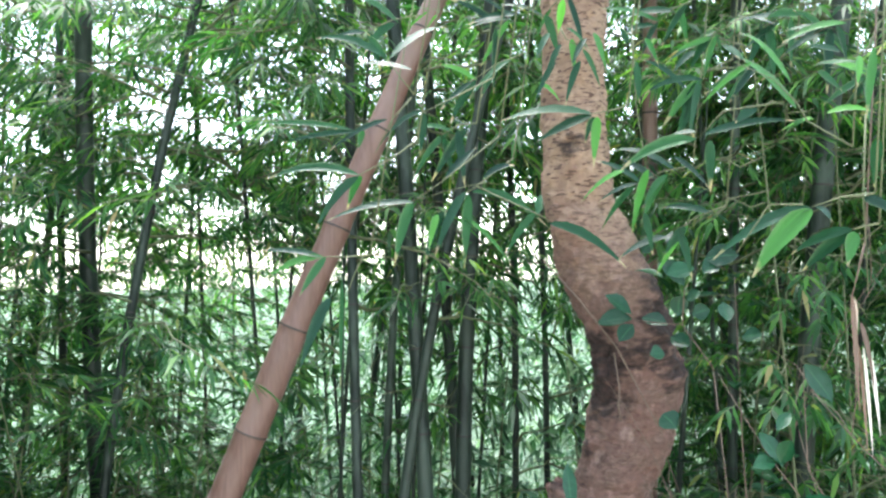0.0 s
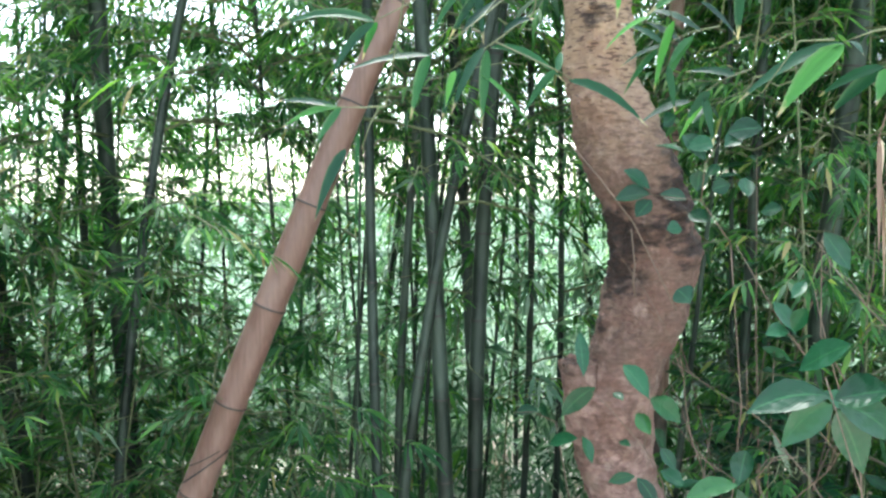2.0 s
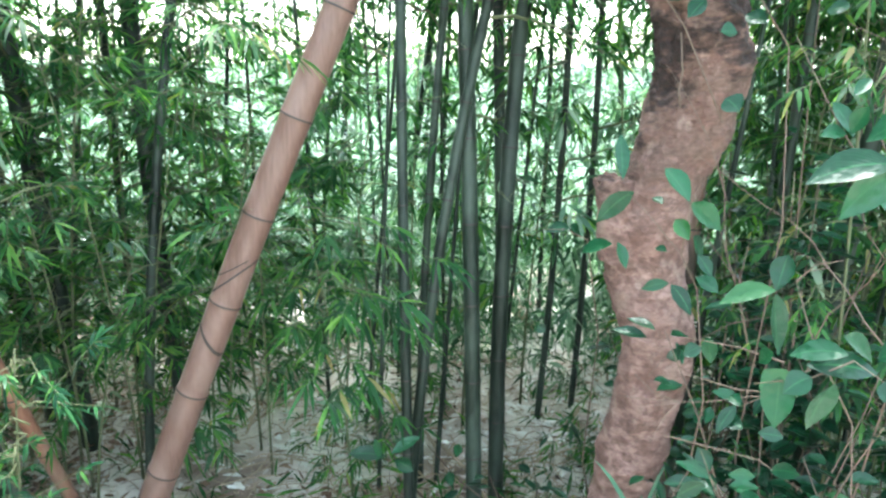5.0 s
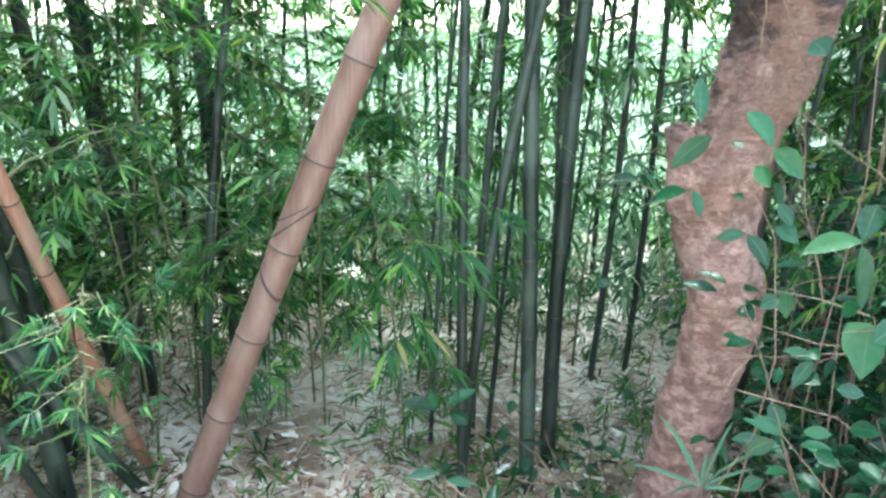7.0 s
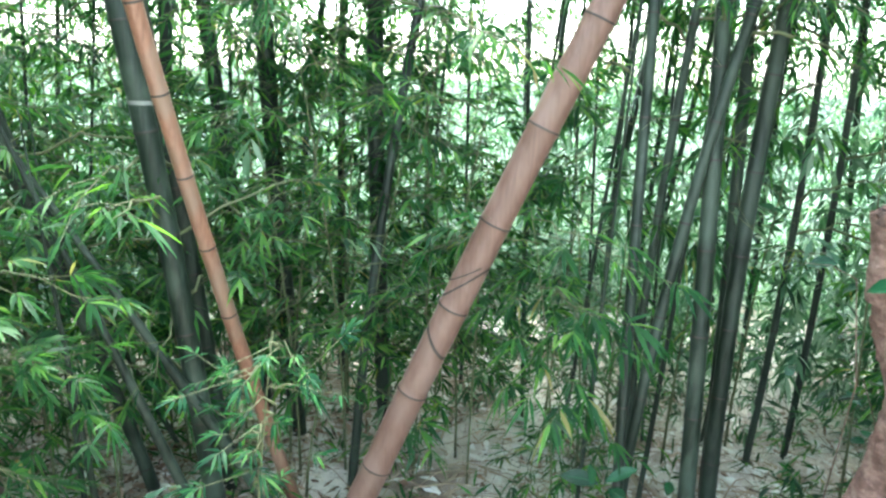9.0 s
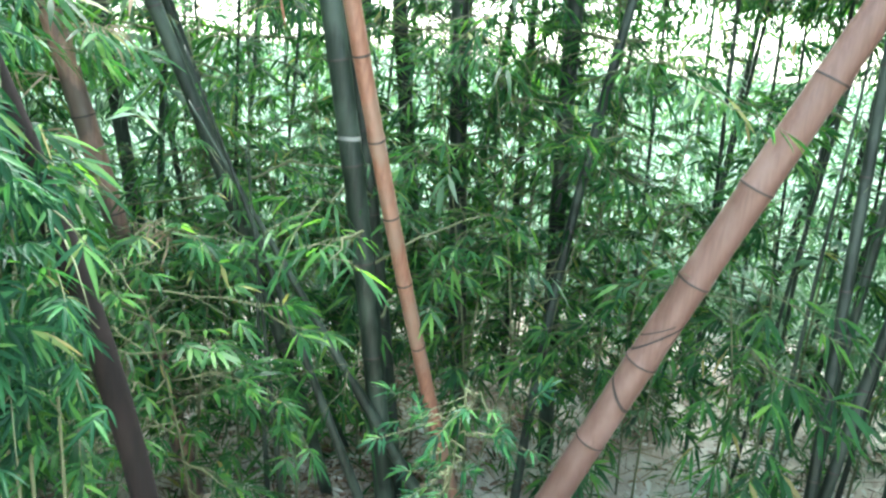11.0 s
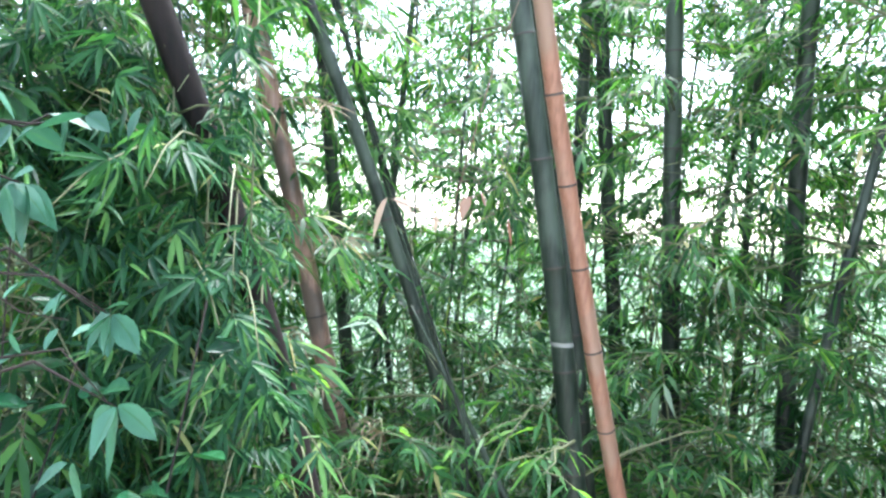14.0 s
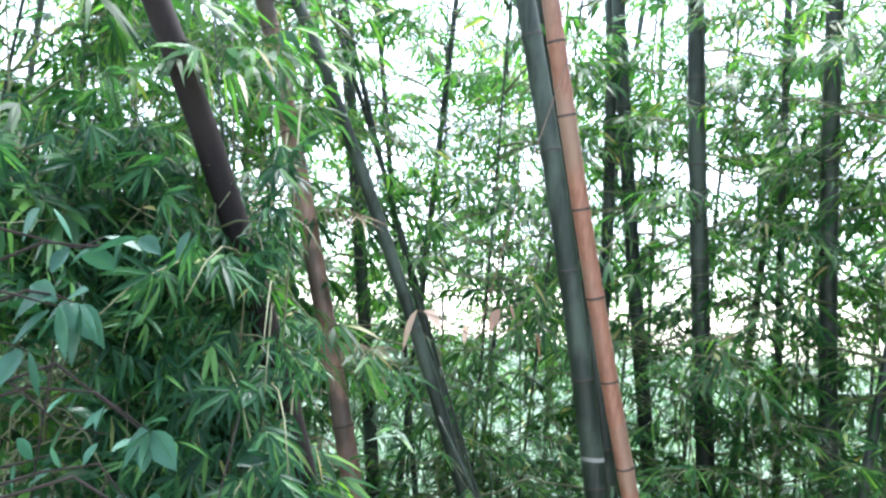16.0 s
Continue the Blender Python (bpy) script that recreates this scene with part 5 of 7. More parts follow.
bamboo_spray_a = sprig("bamboo_spray", "bamboo spray with long narrow leaves, tips dry", "bamboo spray", (-0.04, 1.326, 1.833))
stem(bamboo_spray_a, [(-0.04, 1.326, 1.833), (-0.063, 1.325, 1.862), (-0.086, 1.323, 1.896)])
blade(bamboo_spray_a, (-0.086, 1.323, 1.896), (-0.205, 1.294, 1.924), 0.0105, "near")
blade(bamboo_spray_a, (-0.081, 1.323, 1.896), (0.014, 1.374, 1.961), 0.0105, "near")
blade(bamboo_spray_a, (-0.044, 1.326, 1.876), (-0.144, 1.362, 1.898), 0.0077, "near")
blade(bamboo_spray_a, (-0.086, 1.323, 1.891), (-0.119, 1.327, 1.941), 0.0067, "near")

bamboo_spray_b = sprig("bamboo_spray", "bamboo spray with long narrow leaves, tips dry", "bamboo spray", (0.095, 1.348, 1.863))
stem(bamboo_spray_b, [(0.095, 1.348, 1.863), (0.007, 1.348, 1.822), (-0.032, 1.347, 1.804)])
stem(bamboo_spray_b, [(-0.046, 1.346, 1.833), (-0.081, 1.343, 1.795), (-0.111, 1.34, 1.737)])
blade(bamboo_spray_b, (-0.027, 1.347, 1.808), (-0.111, 1.39, 1.754), 0.0097, "near")
blade(bamboo_spray_b, (-0.027, 1.347, 1.806), (-0.035, 1.365, 1.736), 0.0107, "near")
blade(bamboo_spray_b, (-0.09, 1.342, 1.795), (-0.199, 1.369, 1.744), 0.0078, "near")
blade(bamboo_spray_b, (-0.131, 1.338, 1.776), (-0.14, 1.343, 1.746), 0.0087, "near")
blade(bamboo_spray_b, (-0.153, 1.335, 1.779), (-0.318, 1.336, 1.793), 0.0068, "near")
blade(bamboo_spray_b, (-0.139, 1.337, 1.775), (-0.27, 1.335, 1.758), 0.0068, "near")

bamboo_spray_c = sprig("bamboo_spray", "bamboo spray with long narrow leaves, tips dry", "bamboo spray", (-0.034, 1.277, 1.748))
stem(bamboo_spray_c, [(-0.034, 1.277, 1.748), (-0.076, 1.274, 1.719), (-0.131, 1.267, 1.692)])
blade(bamboo_spray_c, (-0.131, 1.267, 1.692), (-0.288, 1.286, 1.69), 0.0110, "near")
blade(bamboo_spray_c, (-0.131, 1.267, 1.69), (-0.204, 1.266, 1.603), 0.0101, "near")
blade(bamboo_spray_c, (-0.126, 1.268, 1.69), (-0.157, 1.306, 1.637), 0.0092, "near")

bamboo_spray_d = sprig("bamboo_spray", "bamboo spray with long narrow leaves, tips dry", "bamboo spray", (0.104, 1.377, 1.766))
stem(bamboo_spray_d, [(0.104, 1.377, 1.766), (0.003, 1.378, 1.69), (-0.052, 1.376, 1.654)])
blade(bamboo_spray_d, (-0.047, 1.376, 1.654), (-0.203, 1.352, 1.622), 0.0099, "near")
blade(bamboo_spray_d, (-0.052, 1.376, 1.654), (-0.085, 1.366, 1.543), 0.0129, "near")
blade(bamboo_spray_d, (0.008, 1.379, 1.695), (0.065, 1.413, 1.753), 0.0089, "near")

bamboo_spray_e = sprig("bamboo_spray", "bamboo spray with long narrow leaves, tips dry", "bamboo spray", (0.131, 1.426, 1.733))
stem(bamboo_spray_e, [(0.131, 1.426, 1.733), (0.063, 1.429, 1.684), (-0.02, 1.428, 1.634)])
stem(bamboo_spray_e, [(0.063, 1.429, 1.684), (0.174, 1.422, 1.629), (0.199, 1.42, 1.613)])
blade(bamboo_spray_e, (0.042, 1.429, 1.674), (-0.016, 1.401, 1.555), 0.0124, "near")
blade(bamboo_spray_e, (0.048, 1.429, 1.669), (0.037, 1.433, 1.533), 0.0124, "near")
blade(bamboo_spray_e, (0.055, 1.429, 1.674), (0.191, 1.436, 1.607), 0.0113, "near")
blade(bamboo_spray_e, (0.036, 1.429, 1.628), (0.129, 1.465, 1.531), 0.0093, "near")
blade(bamboo_spray_e, (0.001, 1.428, 1.639), (-0.036, 1.435, 1.539), 0.0113, "near")
blade(bamboo_spray_e, (0.076, 1.428, 1.699), (0.133, 1.41, 1.718), 0.0103, "near")
blade(bamboo_spray_e, (0.169, 1.423, 1.633), (0.112, 1.433, 1.554), 0.0093, "near")
blade(bamboo_spray_e, (0.192, 1.421, 1.613), (0.326, 1.396, 1.527), 0.0124, "near")
blade(bamboo_spray_e, (0.172, 1.423, 1.629), (0.183, 1.456, 1.668), 0.0093, "near")
blade(bamboo_spray_e, (-0.01, 1.428, 1.634), (-0.026, 1.405, 1.567), 0.0093, "near")

bamboo_spray_f = sprig("bamboo_spray", "bamboo spray with long narrow leaves, tips dry", "bamboo spray", (-0.119, 1.299, 1.562))
stem(bamboo_spray_f, [(-0.119, 1.299, 1.562), (-0.156, 1.294, 1.56), (-0.197, 1.287, 1.561)])
stem(bamboo_spray_f, [(-0.129, 1.298, 1.562), (-0.146, 1.295, 1.53), (-0.16, 1.293, 1.493)])
blade(bamboo_spray_f, (-0.197, 1.287, 1.561), (-0.305, 1.303, 1.573), 0.0075, "near")
blade(bamboo_spray_f, (-0.195, 1.287, 1.561), (-0.29, 1.288, 1.528), 0.0085, "near")
blade(bamboo_spray_f, (-0.191, 1.288, 1.561), (-0.234, 1.277, 1.497), 0.0094, "near")
blade(bamboo_spray_f, (-0.185, 1.289, 1.493), (-0.232, 1.255, 1.377), 0.0123, "near")
blade(bamboo_spray_f, (-0.165, 1.292, 1.521), (-0.171, 1.284, 1.344), 0.0057, "near")

bamboo_spray_g = sprig("bamboo_spray", "bamboo spray with long narrow leaves, tips dry", "bamboo spray", (0.32, 1.329, 1.804))
stem(bamboo_spray_g, [(0.32, 1.329, 1.804), (0.288, 1.335, 1.797), (0.261, 1.34, 1.794)])
stem(bamboo_spray_g, [(0.212, 1.348, 1.946), (0.221, 1.346, 1.926), (0.249, 1.342, 1.905)])
blade(bamboo_spray_g, (0.261, 1.34, 1.794), (0.107, 1.331, 1.785), 0.0147, "near")
blade(bamboo_spray_g, (0.261, 1.34, 1.791), (0.168, 1.379, 1.753), 0.0137, "near")
blade(bamboo_spray_g, (0.265, 1.34, 1.789), (0.253, 1.372, 1.748), 0.0078, "near")
blade(bamboo_spray_g, (0.27, 1.339, 1.788), (0.262, 1.344, 1.701), 0.0108, "near")
blade(bamboo_spray_g, (0.212, 1.348, 1.917), (0.182, 1.333, 1.845), 0.0078, "near")
blade(bamboo_spray_g, (0.231, 1.345, 1.925), (0.233, 1.339, 1.864), 0.0078, "near")
blade(bamboo_spray_g, (0.249, 1.342, 1.905), (0.282, 1.365, 1.84), 0.0078, "near")
blade(bamboo_spray_g, (0.268, 1.339, 1.932), (0.283, 1.316, 1.857), 0.0078, "near")
blade(bamboo_spray_g, (0.202, 1.349, 1.889), (0.165, 1.338, 1.818), 0.0078, "near")
blade(bamboo_spray_g, (0.244, 1.343, 1.886), (0.213, 1.319, 1.803), 0.0078, "near")
blade(bamboo_spray_g, (0.222, 1.346, 1.945), (0.26, 1.338, 1.901), 0.0078, "near")
blade(bamboo_spray_g, (0.193, 1.35, 1.938), (0.166, 1.328, 1.884), 0.0078, "near")
blade(bamboo_spray_g, (0.254, 1.342, 1.924), (0.226, 1.321, 1.871), 0.0078, "near")
blade(bamboo_spray_g, (0.172, 1.352, 1.852), (0.213, 1.372, 1.821), 0.0078, "near")

bamboo_spray_h = sprig("bamboo_spray", "bamboo spray with long narrow leaves, tips dry", "bamboo spray", (0.334, 1.346, 1.942))
stem(bamboo_spray_h, [(0.334, 1.346, 1.942), (0.338, 1.346, 1.807), (0.351, 1.342, 1.699)])
blade(bamboo_spray_h, (0.34, 1.345, 1.882), (0.342, 1.338, 1.808), 0.0080, "near")
blade(bamboo_spray_h, (0.442, 1.318, 1.842), (0.349, 1.339, 1.824), 0.0080, "near")
blade(bamboo_spray_h, (0.354, 1.342, 1.696), (0.331, 1.379, 1.586), 0.0099, "near")
blade(bamboo_spray_h, (0.346, 1.344, 1.624), (0.364, 1.365, 1.549), 0.0089, "near")
blade(bamboo_spray_h, (0.354, 1.342, 1.92), (0.387, 1.383, 1.883), 0.0089, "near")
blade(bamboo_spray_h, (0.327, 1.348, 1.914), (0.31, 1.335, 1.939), 0.0080, "near")

bamboo_spray_i = sprig("bamboo_spray", "bamboo spray with long narrow leaves, tips dry", "bamboo spray", (0.6, 1.146, 1.7))
stem(bamboo_spray_i, [(0.6, 1.146, 1.7), (0.548, 1.171, 1.743), (0.535, 1.177, 1.773), (0.507, 1.188, 1.81), (0.457, 1.207, 1.842)])
stem(bamboo_spray_i, [(0.521, 1.183, 1.775), (0.44, 1.213, 1.769), (0.405, 1.224, 1.731)])
blade(bamboo_spray_i, (0.401, 1.226, 1.729), (0.288, 1.258, 1.685), 0.0138, "near")
blade(bamboo_spray_i, (0.413, 1.222, 1.735), (0.553, 1.22, 1.752), 0.0092, "near")
blade(bamboo_spray_i, (0.42, 1.22, 1.726), (0.429, 1.25, 1.645), 0.0120, "near")
blade(bamboo_spray_i, (0.368, 1.235, 1.703), (0.436, 1.266, 1.65), 0.0092, "near")
blade(bamboo_spray_i, (0.401, 1.226, 1.74), (0.363, 1.257, 1.736), 0.0083, "near")
blade(bamboo_spray_i, (0.295, 1.253, 1.686), (0.233, 1.303, 1.641), 0.0083, "near")
blade(bamboo_spray_i, (0.535, 1.177, 1.763), (0.461, 1.223, 1.857), 0.0156, "near")
blade(bamboo_spray_i, (0.48, 1.199, 1.839), (0.422, 1.271, 1.787), 0.0083, "near")
blade(bamboo_spray_i, (0.529, 1.179, 1.803), (0.478, 1.247, 1.898), 0.0074, "near")
blade(bamboo_spray_i, (0.543, 1.173, 1.743), (0.534, 1.22, 1.729), 0.0083, "near")
blade(bamboo_spray_i, (0.555, 1.168, 1.746), (0.525, 1.219, 1.734), 0.0083, "near")
blade(bamboo_spray_i, (0.537, 1.176, 1.791), (0.545, 1.214, 1.771), 0.0083, "near")
blade(bamboo_spray_i, (0.563, 1.164, 1.815), (0.602, 1.174, 1.786), 0.0074, "near")
blade(bamboo_spray_i, (0.572, 1.16, 1.752), (0.633, 1.14, 1.746), 0.0074, "near")
blade(bamboo_spray_i, (0.485, 1.197, 1.771), (0.454, 1.204, 1.748), 0.0110, "near")
blade(bamboo_spray_i, (0.442, 1.212, 1.87), (0.464, 1.18, 1.835), 0.0092, "near")
blade(bamboo_spray_i, (0.403, 1.225, 1.866), (0.371, 1.235, 1.835), 0.0083, "near")
blade(bamboo_spray_i, (0.589, 1.152, 1.839), (0.552, 1.175, 1.855), 0.0083, "near")

bamboo_spray_j = sprig("bamboo_spray", "bamboo spray with long narrow leaves, tips dry", "bamboo spray", (0.563, 1.019, 1.623))
stem(bamboo_spray_j, [(0.563, 1.019, 1.623), (0.529, 1.036, 1.62), (0.497, 1.052, 1.609)])
stem(bamboo_spray_j, [(0.488, 1.056, 1.613), (0.45, 1.071, 1.615), (0.409, 1.086, 1.55)])
blade(bamboo_spray_j, (0.497, 1.052, 1.608), (0.392, 1.136, 1.541), 0.0132, "near")
blade(bamboo_spray_j, (0.497, 1.052, 1.606), (0.423, 1.068, 1.517), 0.0181, "near")
blade(bamboo_spray_j, (0.501, 1.05, 1.61), (0.51, 1.024, 1.588), 0.0091, "near")
blade(bamboo_spray_j, (0.552, 1.025, 1.617), (0.591, 1.02, 1.594), 0.0099, "near")

bamboo_spray_k = sprig("bamboo_spray", "bamboo spray with long narrow leaves, tips dry", "bamboo spray", (0.58, 1.044, 1.585))
stem(bamboo_spray_k, [(0.58, 1.044, 1.585), (0.565, 1.052, 1.582), (0.551, 1.059, 1.578)])
stem(bamboo_spray_k, [(0.57, 1.049, 1.729), (0.565, 1.052, 1.619), (0.567, 1.051, 1.493)])
blade(bamboo_spray_k, (0.551, 1.059, 1.579), (0.494, 1.113, 1.547), 0.0093, "near")
blade(bamboo_spray_k, (0.552, 1.059, 1.577), (0.511, 1.117, 1.523), 0.0119, "near")
blade(bamboo_spray_k, (0.555, 1.057, 1.575), (0.54, 1.049, 1.529), 0.0119, "near")
blade(bamboo_spray_k, (0.581, 1.044, 1.815), (0.568, 1.044, 1.723), 0.0076, "near")
blade(bamboo_spray_k, (0.566, 1.052, 1.807), (0.549, 1.027, 1.76), 0.0068, "near")
blade(bamboo_spray_k, (0.582, 1.043, 1.695), (0.595, 1.082, 1.635), 0.0102, "near")

withered_sheath = sprig("withered_sheath", "withered bamboo leaves hanging, bleached and torn", "dry leaf", (0.565, 1.052, 1.56))
stem(withered_sheath, [(0.565, 1.052, 1.56), (0.556, 1.057, 1.516), (0.549, 1.06, 1.486)])
blade(withered_sheath, (0.55, 1.06, 1.494), (0.545, 1.039, 1.333), 0.0042, "near")
blade(withered_sheath, (0.555, 1.057, 1.427), (0.568, 1.067, 1.273), 0.0051, "near")
blade(withered_sheath, (0.56, 1.055, 1.423), (0.58, 1.077, 1.272), 0.0042, "near")
blade(withered_sheath, (0.566, 1.052, 1.419), (0.577, 1.051, 1.305), 0.0042, "near")
blade(withered_sheath, (0.552, 1.058, 1.486), (0.554, 1.066, 1.396), 0.0068, "near")
blade(withered_sheath, (0.558, 1.056, 1.456), (0.569, 1.045, 1.361), 0.0051, "near")

shrub_sprig_a = sprig("shrub_sprig", "shrub sprig with glossy dark green oval leaves", "shrub", (0.57, 1.047, 0.932))
stem(shrub_sprig_a, [(0.57, 1.047, 0.932), (0.539, 1.063, 1.035), (0.511, 1.077, 1.138)])
stem(shrub_sprig_a, [(0.511, 1.077, 1.138), (0.502, 1.081, 1.168)])
blade(shrub_sprig_a, (0.508, 1.078, 1.142), (0.403, 1.096, 1.112), 0.0235, "oval")
blade(shrub_sprig_a, (0.511, 1.077, 1.131), (0.446, 1.083, 1.068), 0.0233, "oval")
blade(shrub_sprig_a, (0.516, 1.074, 1.124), (0.566, 1.099, 1.025), 0.0250, "oval")
blade(shrub_sprig_a, (0.529, 1.068, 1.216), (0.483, 1.123, 1.166), 0.0200, "oval")
blade(shrub_sprig_a, (0.513, 1.075, 1.139), (0.563, 1.026, 1.164), 0.0250, "oval")
blade(shrub_sprig_a, (0.517, 1.074, 1.132), (0.603, 1.084, 1.076), 0.0250, "oval")

shrub_sprig_b = sprig("shrub_sprig", "shrub sprig with glossy dark green oval leaves", "shrub", (0.684, 1.459, 0.591))
stem(shrub_sprig_b, [(0.684, 1.459, 0.591), (0.6, 1.495, 0.758), (0.566, 1.508, 0.856), (0.534, 1.519, 0.83)])
stem(shrub_sprig_b, [(0.566, 1.508, 0.856), (0.591, 1.499, 0.893), (0.635, 1.481, 0.909)])
blade(shrub_sprig_b, (0.534, 1.519, 0.834), (0.433, 1.529, 0.799), 0.0194, "oval")
blade(shrub_sprig_b, (0.535, 1.519, 0.834), (0.554, 1.531, 0.903), 0.0228, "oval")
blade(shrub_sprig_b, (0.534, 1.519, 0.828), (0.555, 1.521, 0.7), 0.0251, "oval")

shrub_sprig_c = sprig("shrub_sprig", "shrub sprig with glossy dark green oval leaves", "shrub", (0.661, 1.133, 0.773))
stem(shrub_sprig_c, [(0.661, 1.133, 0.773), (0.595, 1.169, 0.797), (0.545, 1.193, 0.829)])
stem(shrub_sprig_c, [(0.545, 1.193, 0.829), (0.496, 1.214, 0.79), (0.419, 1.241, 0.764)])
blade(shrub_sprig_c, (0.537, 1.197, 0.837), (0.47, 1.248, 0.811), 0.0184, "oval")
blade(shrub_sprig_c, (0.487, 1.217, 0.809), (0.592, 1.21, 0.802), 0.0258, "oval")
blade(shrub_sprig_c, (0.526, 1.201, 0.787), (0.507, 1.235, 0.69), 0.0239, "oval")
blade(shrub_sprig_c, (0.454, 1.23, 0.782), (0.451, 1.22, 0.697), 0.0258, "oval")
blade(shrub_sprig_c, (0.572, 1.181, 0.838), (0.609, 1.13, 0.883), 0.0221, "oval")
blade(shrub_sprig_c, (0.588, 1.173, 0.808), (0.592, 1.147, 0.772), 0.0221, "oval")
blade(shrub_sprig_c, (0.528, 1.2, 0.865), (0.586, 1.222, 0.815), 0.0166, "oval")
blade(shrub_sprig_c, (0.496, 1.214, 0.79), (0.45, 1.2, 0.767), 0.0203, "oval")

shrub_sprig_d = sprig("shrub_sprig", "shrub sprig with glossy dark green oval leaves", "shrub", (0.409, 1.608, 0.805))
stem(shrub_sprig_d, [(0.409, 1.608, 0.805), (0.373, 1.616, 0.875), (0.302, 1.63, 0.956), (0.267, 1.635, 0.99)])
stem(shrub_sprig_d, [(0.373, 1.616, 0.875), (0.38, 1.614, 0.949), (0.384, 1.614, 0.985)])
blade(shrub_sprig_d, (0.272, 1.635, 0.999), (0.204, 1.668, 0.925), 0.0212, "oval")
blade(shrub_sprig_d, (0.329, 1.625, 1.05), (0.375, 1.589, 0.988), 0.0236, "oval")
blade(shrub_sprig_d, (0.382, 1.614, 0.982), (0.455, 1.646, 0.919), 0.0224, "oval")
blade(shrub_sprig_d, (0.236, 1.64, 0.887), (0.179, 1.694, 0.852), 0.0153, "oval")
blade(shrub_sprig_d, (0.247, 1.638, 0.891), (0.266, 1.625, 0.837), 0.0153, "oval")
blade(shrub_sprig_d, (0.356, 1.62, 0.947), (0.38, 1.588, 0.912), 0.0165, "oval")
blade(shrub_sprig_d, (0.393, 1.612, 0.916), (0.422, 1.641, 0.859), 0.0177, "oval")
blade(shrub_sprig_d, (0.355, 1.62, 0.812), (0.302, 1.639, 0.79), 0.0130, "oval")
blade(shrub_sprig_d, (0.359, 1.619, 0.809), (0.396, 1.582, 0.755), 0.0165, "oval")
blade(shrub_sprig_d, (0.406, 1.609, 0.829), (0.448, 1.59, 0.803), 0.0189, "oval")
blade(shrub_sprig_d, (0.249, 1.638, 1.023), (0.246, 1.686, 1.11), 0.0165, "oval")
blade(shrub_sprig_d, (0.31, 1.628, 0.99), (0.324, 1.597, 0.982), 0.0106, "oval")
blade(shrub_sprig_d, (0.322, 1.626, 0.884), (0.34, 1.596, 0.885), 0.0082, "oval")
blade(shrub_sprig_d, (0.405, 1.609, 0.878), (0.432, 1.591, 0.836), 0.0141, "oval")
blade(shrub_sprig_d, (0.449, 1.597, 0.647), (0.432, 1.579, 0.712), 0.0165, "oval")

shrub_sprig_e = sprig("shrub_sprig", "shrub sprig with glossy dark green oval leaves", "shrub", (0.606, 1.822, 1.286))
stem(shrub_sprig_e, [(0.606, 1.822, 1.286), (0.543, 1.841, 1.385), (0.474, 1.86, 1.392), (0.432, 1.869, 1.399)])
stem(shrub_sprig_e, [(0.543, 1.841, 1.385), (0.55, 1.839, 1.471), (0.58, 1.83, 1.517)])
blade(shrub_sprig_e, (0.431, 1.869, 1.412), (0.369, 1.867, 1.458), 0.0233, "oval")
blade(shrub_sprig_e, (0.432, 1.869, 1.399), (0.355, 1.915, 1.385), 0.0247, "oval")
blade(shrub_sprig_e, (0.435, 1.869, 1.386), (0.399, 1.866, 1.346), 0.0219, "oval")
blade(shrub_sprig_e, (0.505, 1.852, 1.496), (0.45, 1.91, 1.514), 0.0192, "oval")
blade(shrub_sprig_e, (0.55, 1.839, 1.477), (0.496, 1.843, 1.534), 0.0247, "oval")
blade(shrub_sprig_e, (0.54, 1.842, 1.453), (0.535, 1.847, 1.404), 0.0219, "oval")
blade(shrub_sprig_e, (0.511, 1.85, 1.385), (0.461, 1.897, 1.399), 0.0192, "oval")
blade(shrub_sprig_e, (0.503, 1.852, 1.317), (0.466, 1.846, 1.316), 0.0192, "oval")
blade(shrub_sprig_e, (0.494, 1.855, 1.175), (0.518, 1.822, 1.147), 0.0274, "oval")
blade(shrub_sprig_e, (0.572, 1.833, 1.518), (0.506, 1.829, 1.504), 0.0219, "oval")
blade(shrub_sprig_e, (0.595, 1.826, 1.54), (0.662, 1.792, 1.545), 0.0274, "oval")
blade(shrub_sprig_e, (0.625, 1.816, 1.527), (0.584, 1.809, 1.506), 0.0219, "oval")
blade(shrub_sprig_e, (0.64, 1.811, 1.394), (0.641, 1.849, 1.436), 0.0192, "oval")
blade(shrub_sprig_e, (0.558, 1.837, 1.335), (0.526, 1.884, 1.354), 0.0205, "oval")
blade(shrub_sprig_e, (0.565, 1.835, 1.409), (0.603, 1.823, 1.421), 0.0205, "oval")
blade(shrub_sprig_e, (0.584, 1.829, 1.457), (0.555, 1.849, 1.441), 0.0192, "oval")
blade(shrub_sprig_e, (0.666, 1.802, 1.359), (0.697, 1.761, 1.365), 0.0192, "oval")
blade(shrub_sprig_e, (0.522, 1.847, 1.562), (0.555, 1.887, 1.608), 0.0205, "oval")
blade(shrub_sprig_e, (0.459, 1.863, 1.558), (0.483, 1.841, 1.579), 0.0192, "oval")

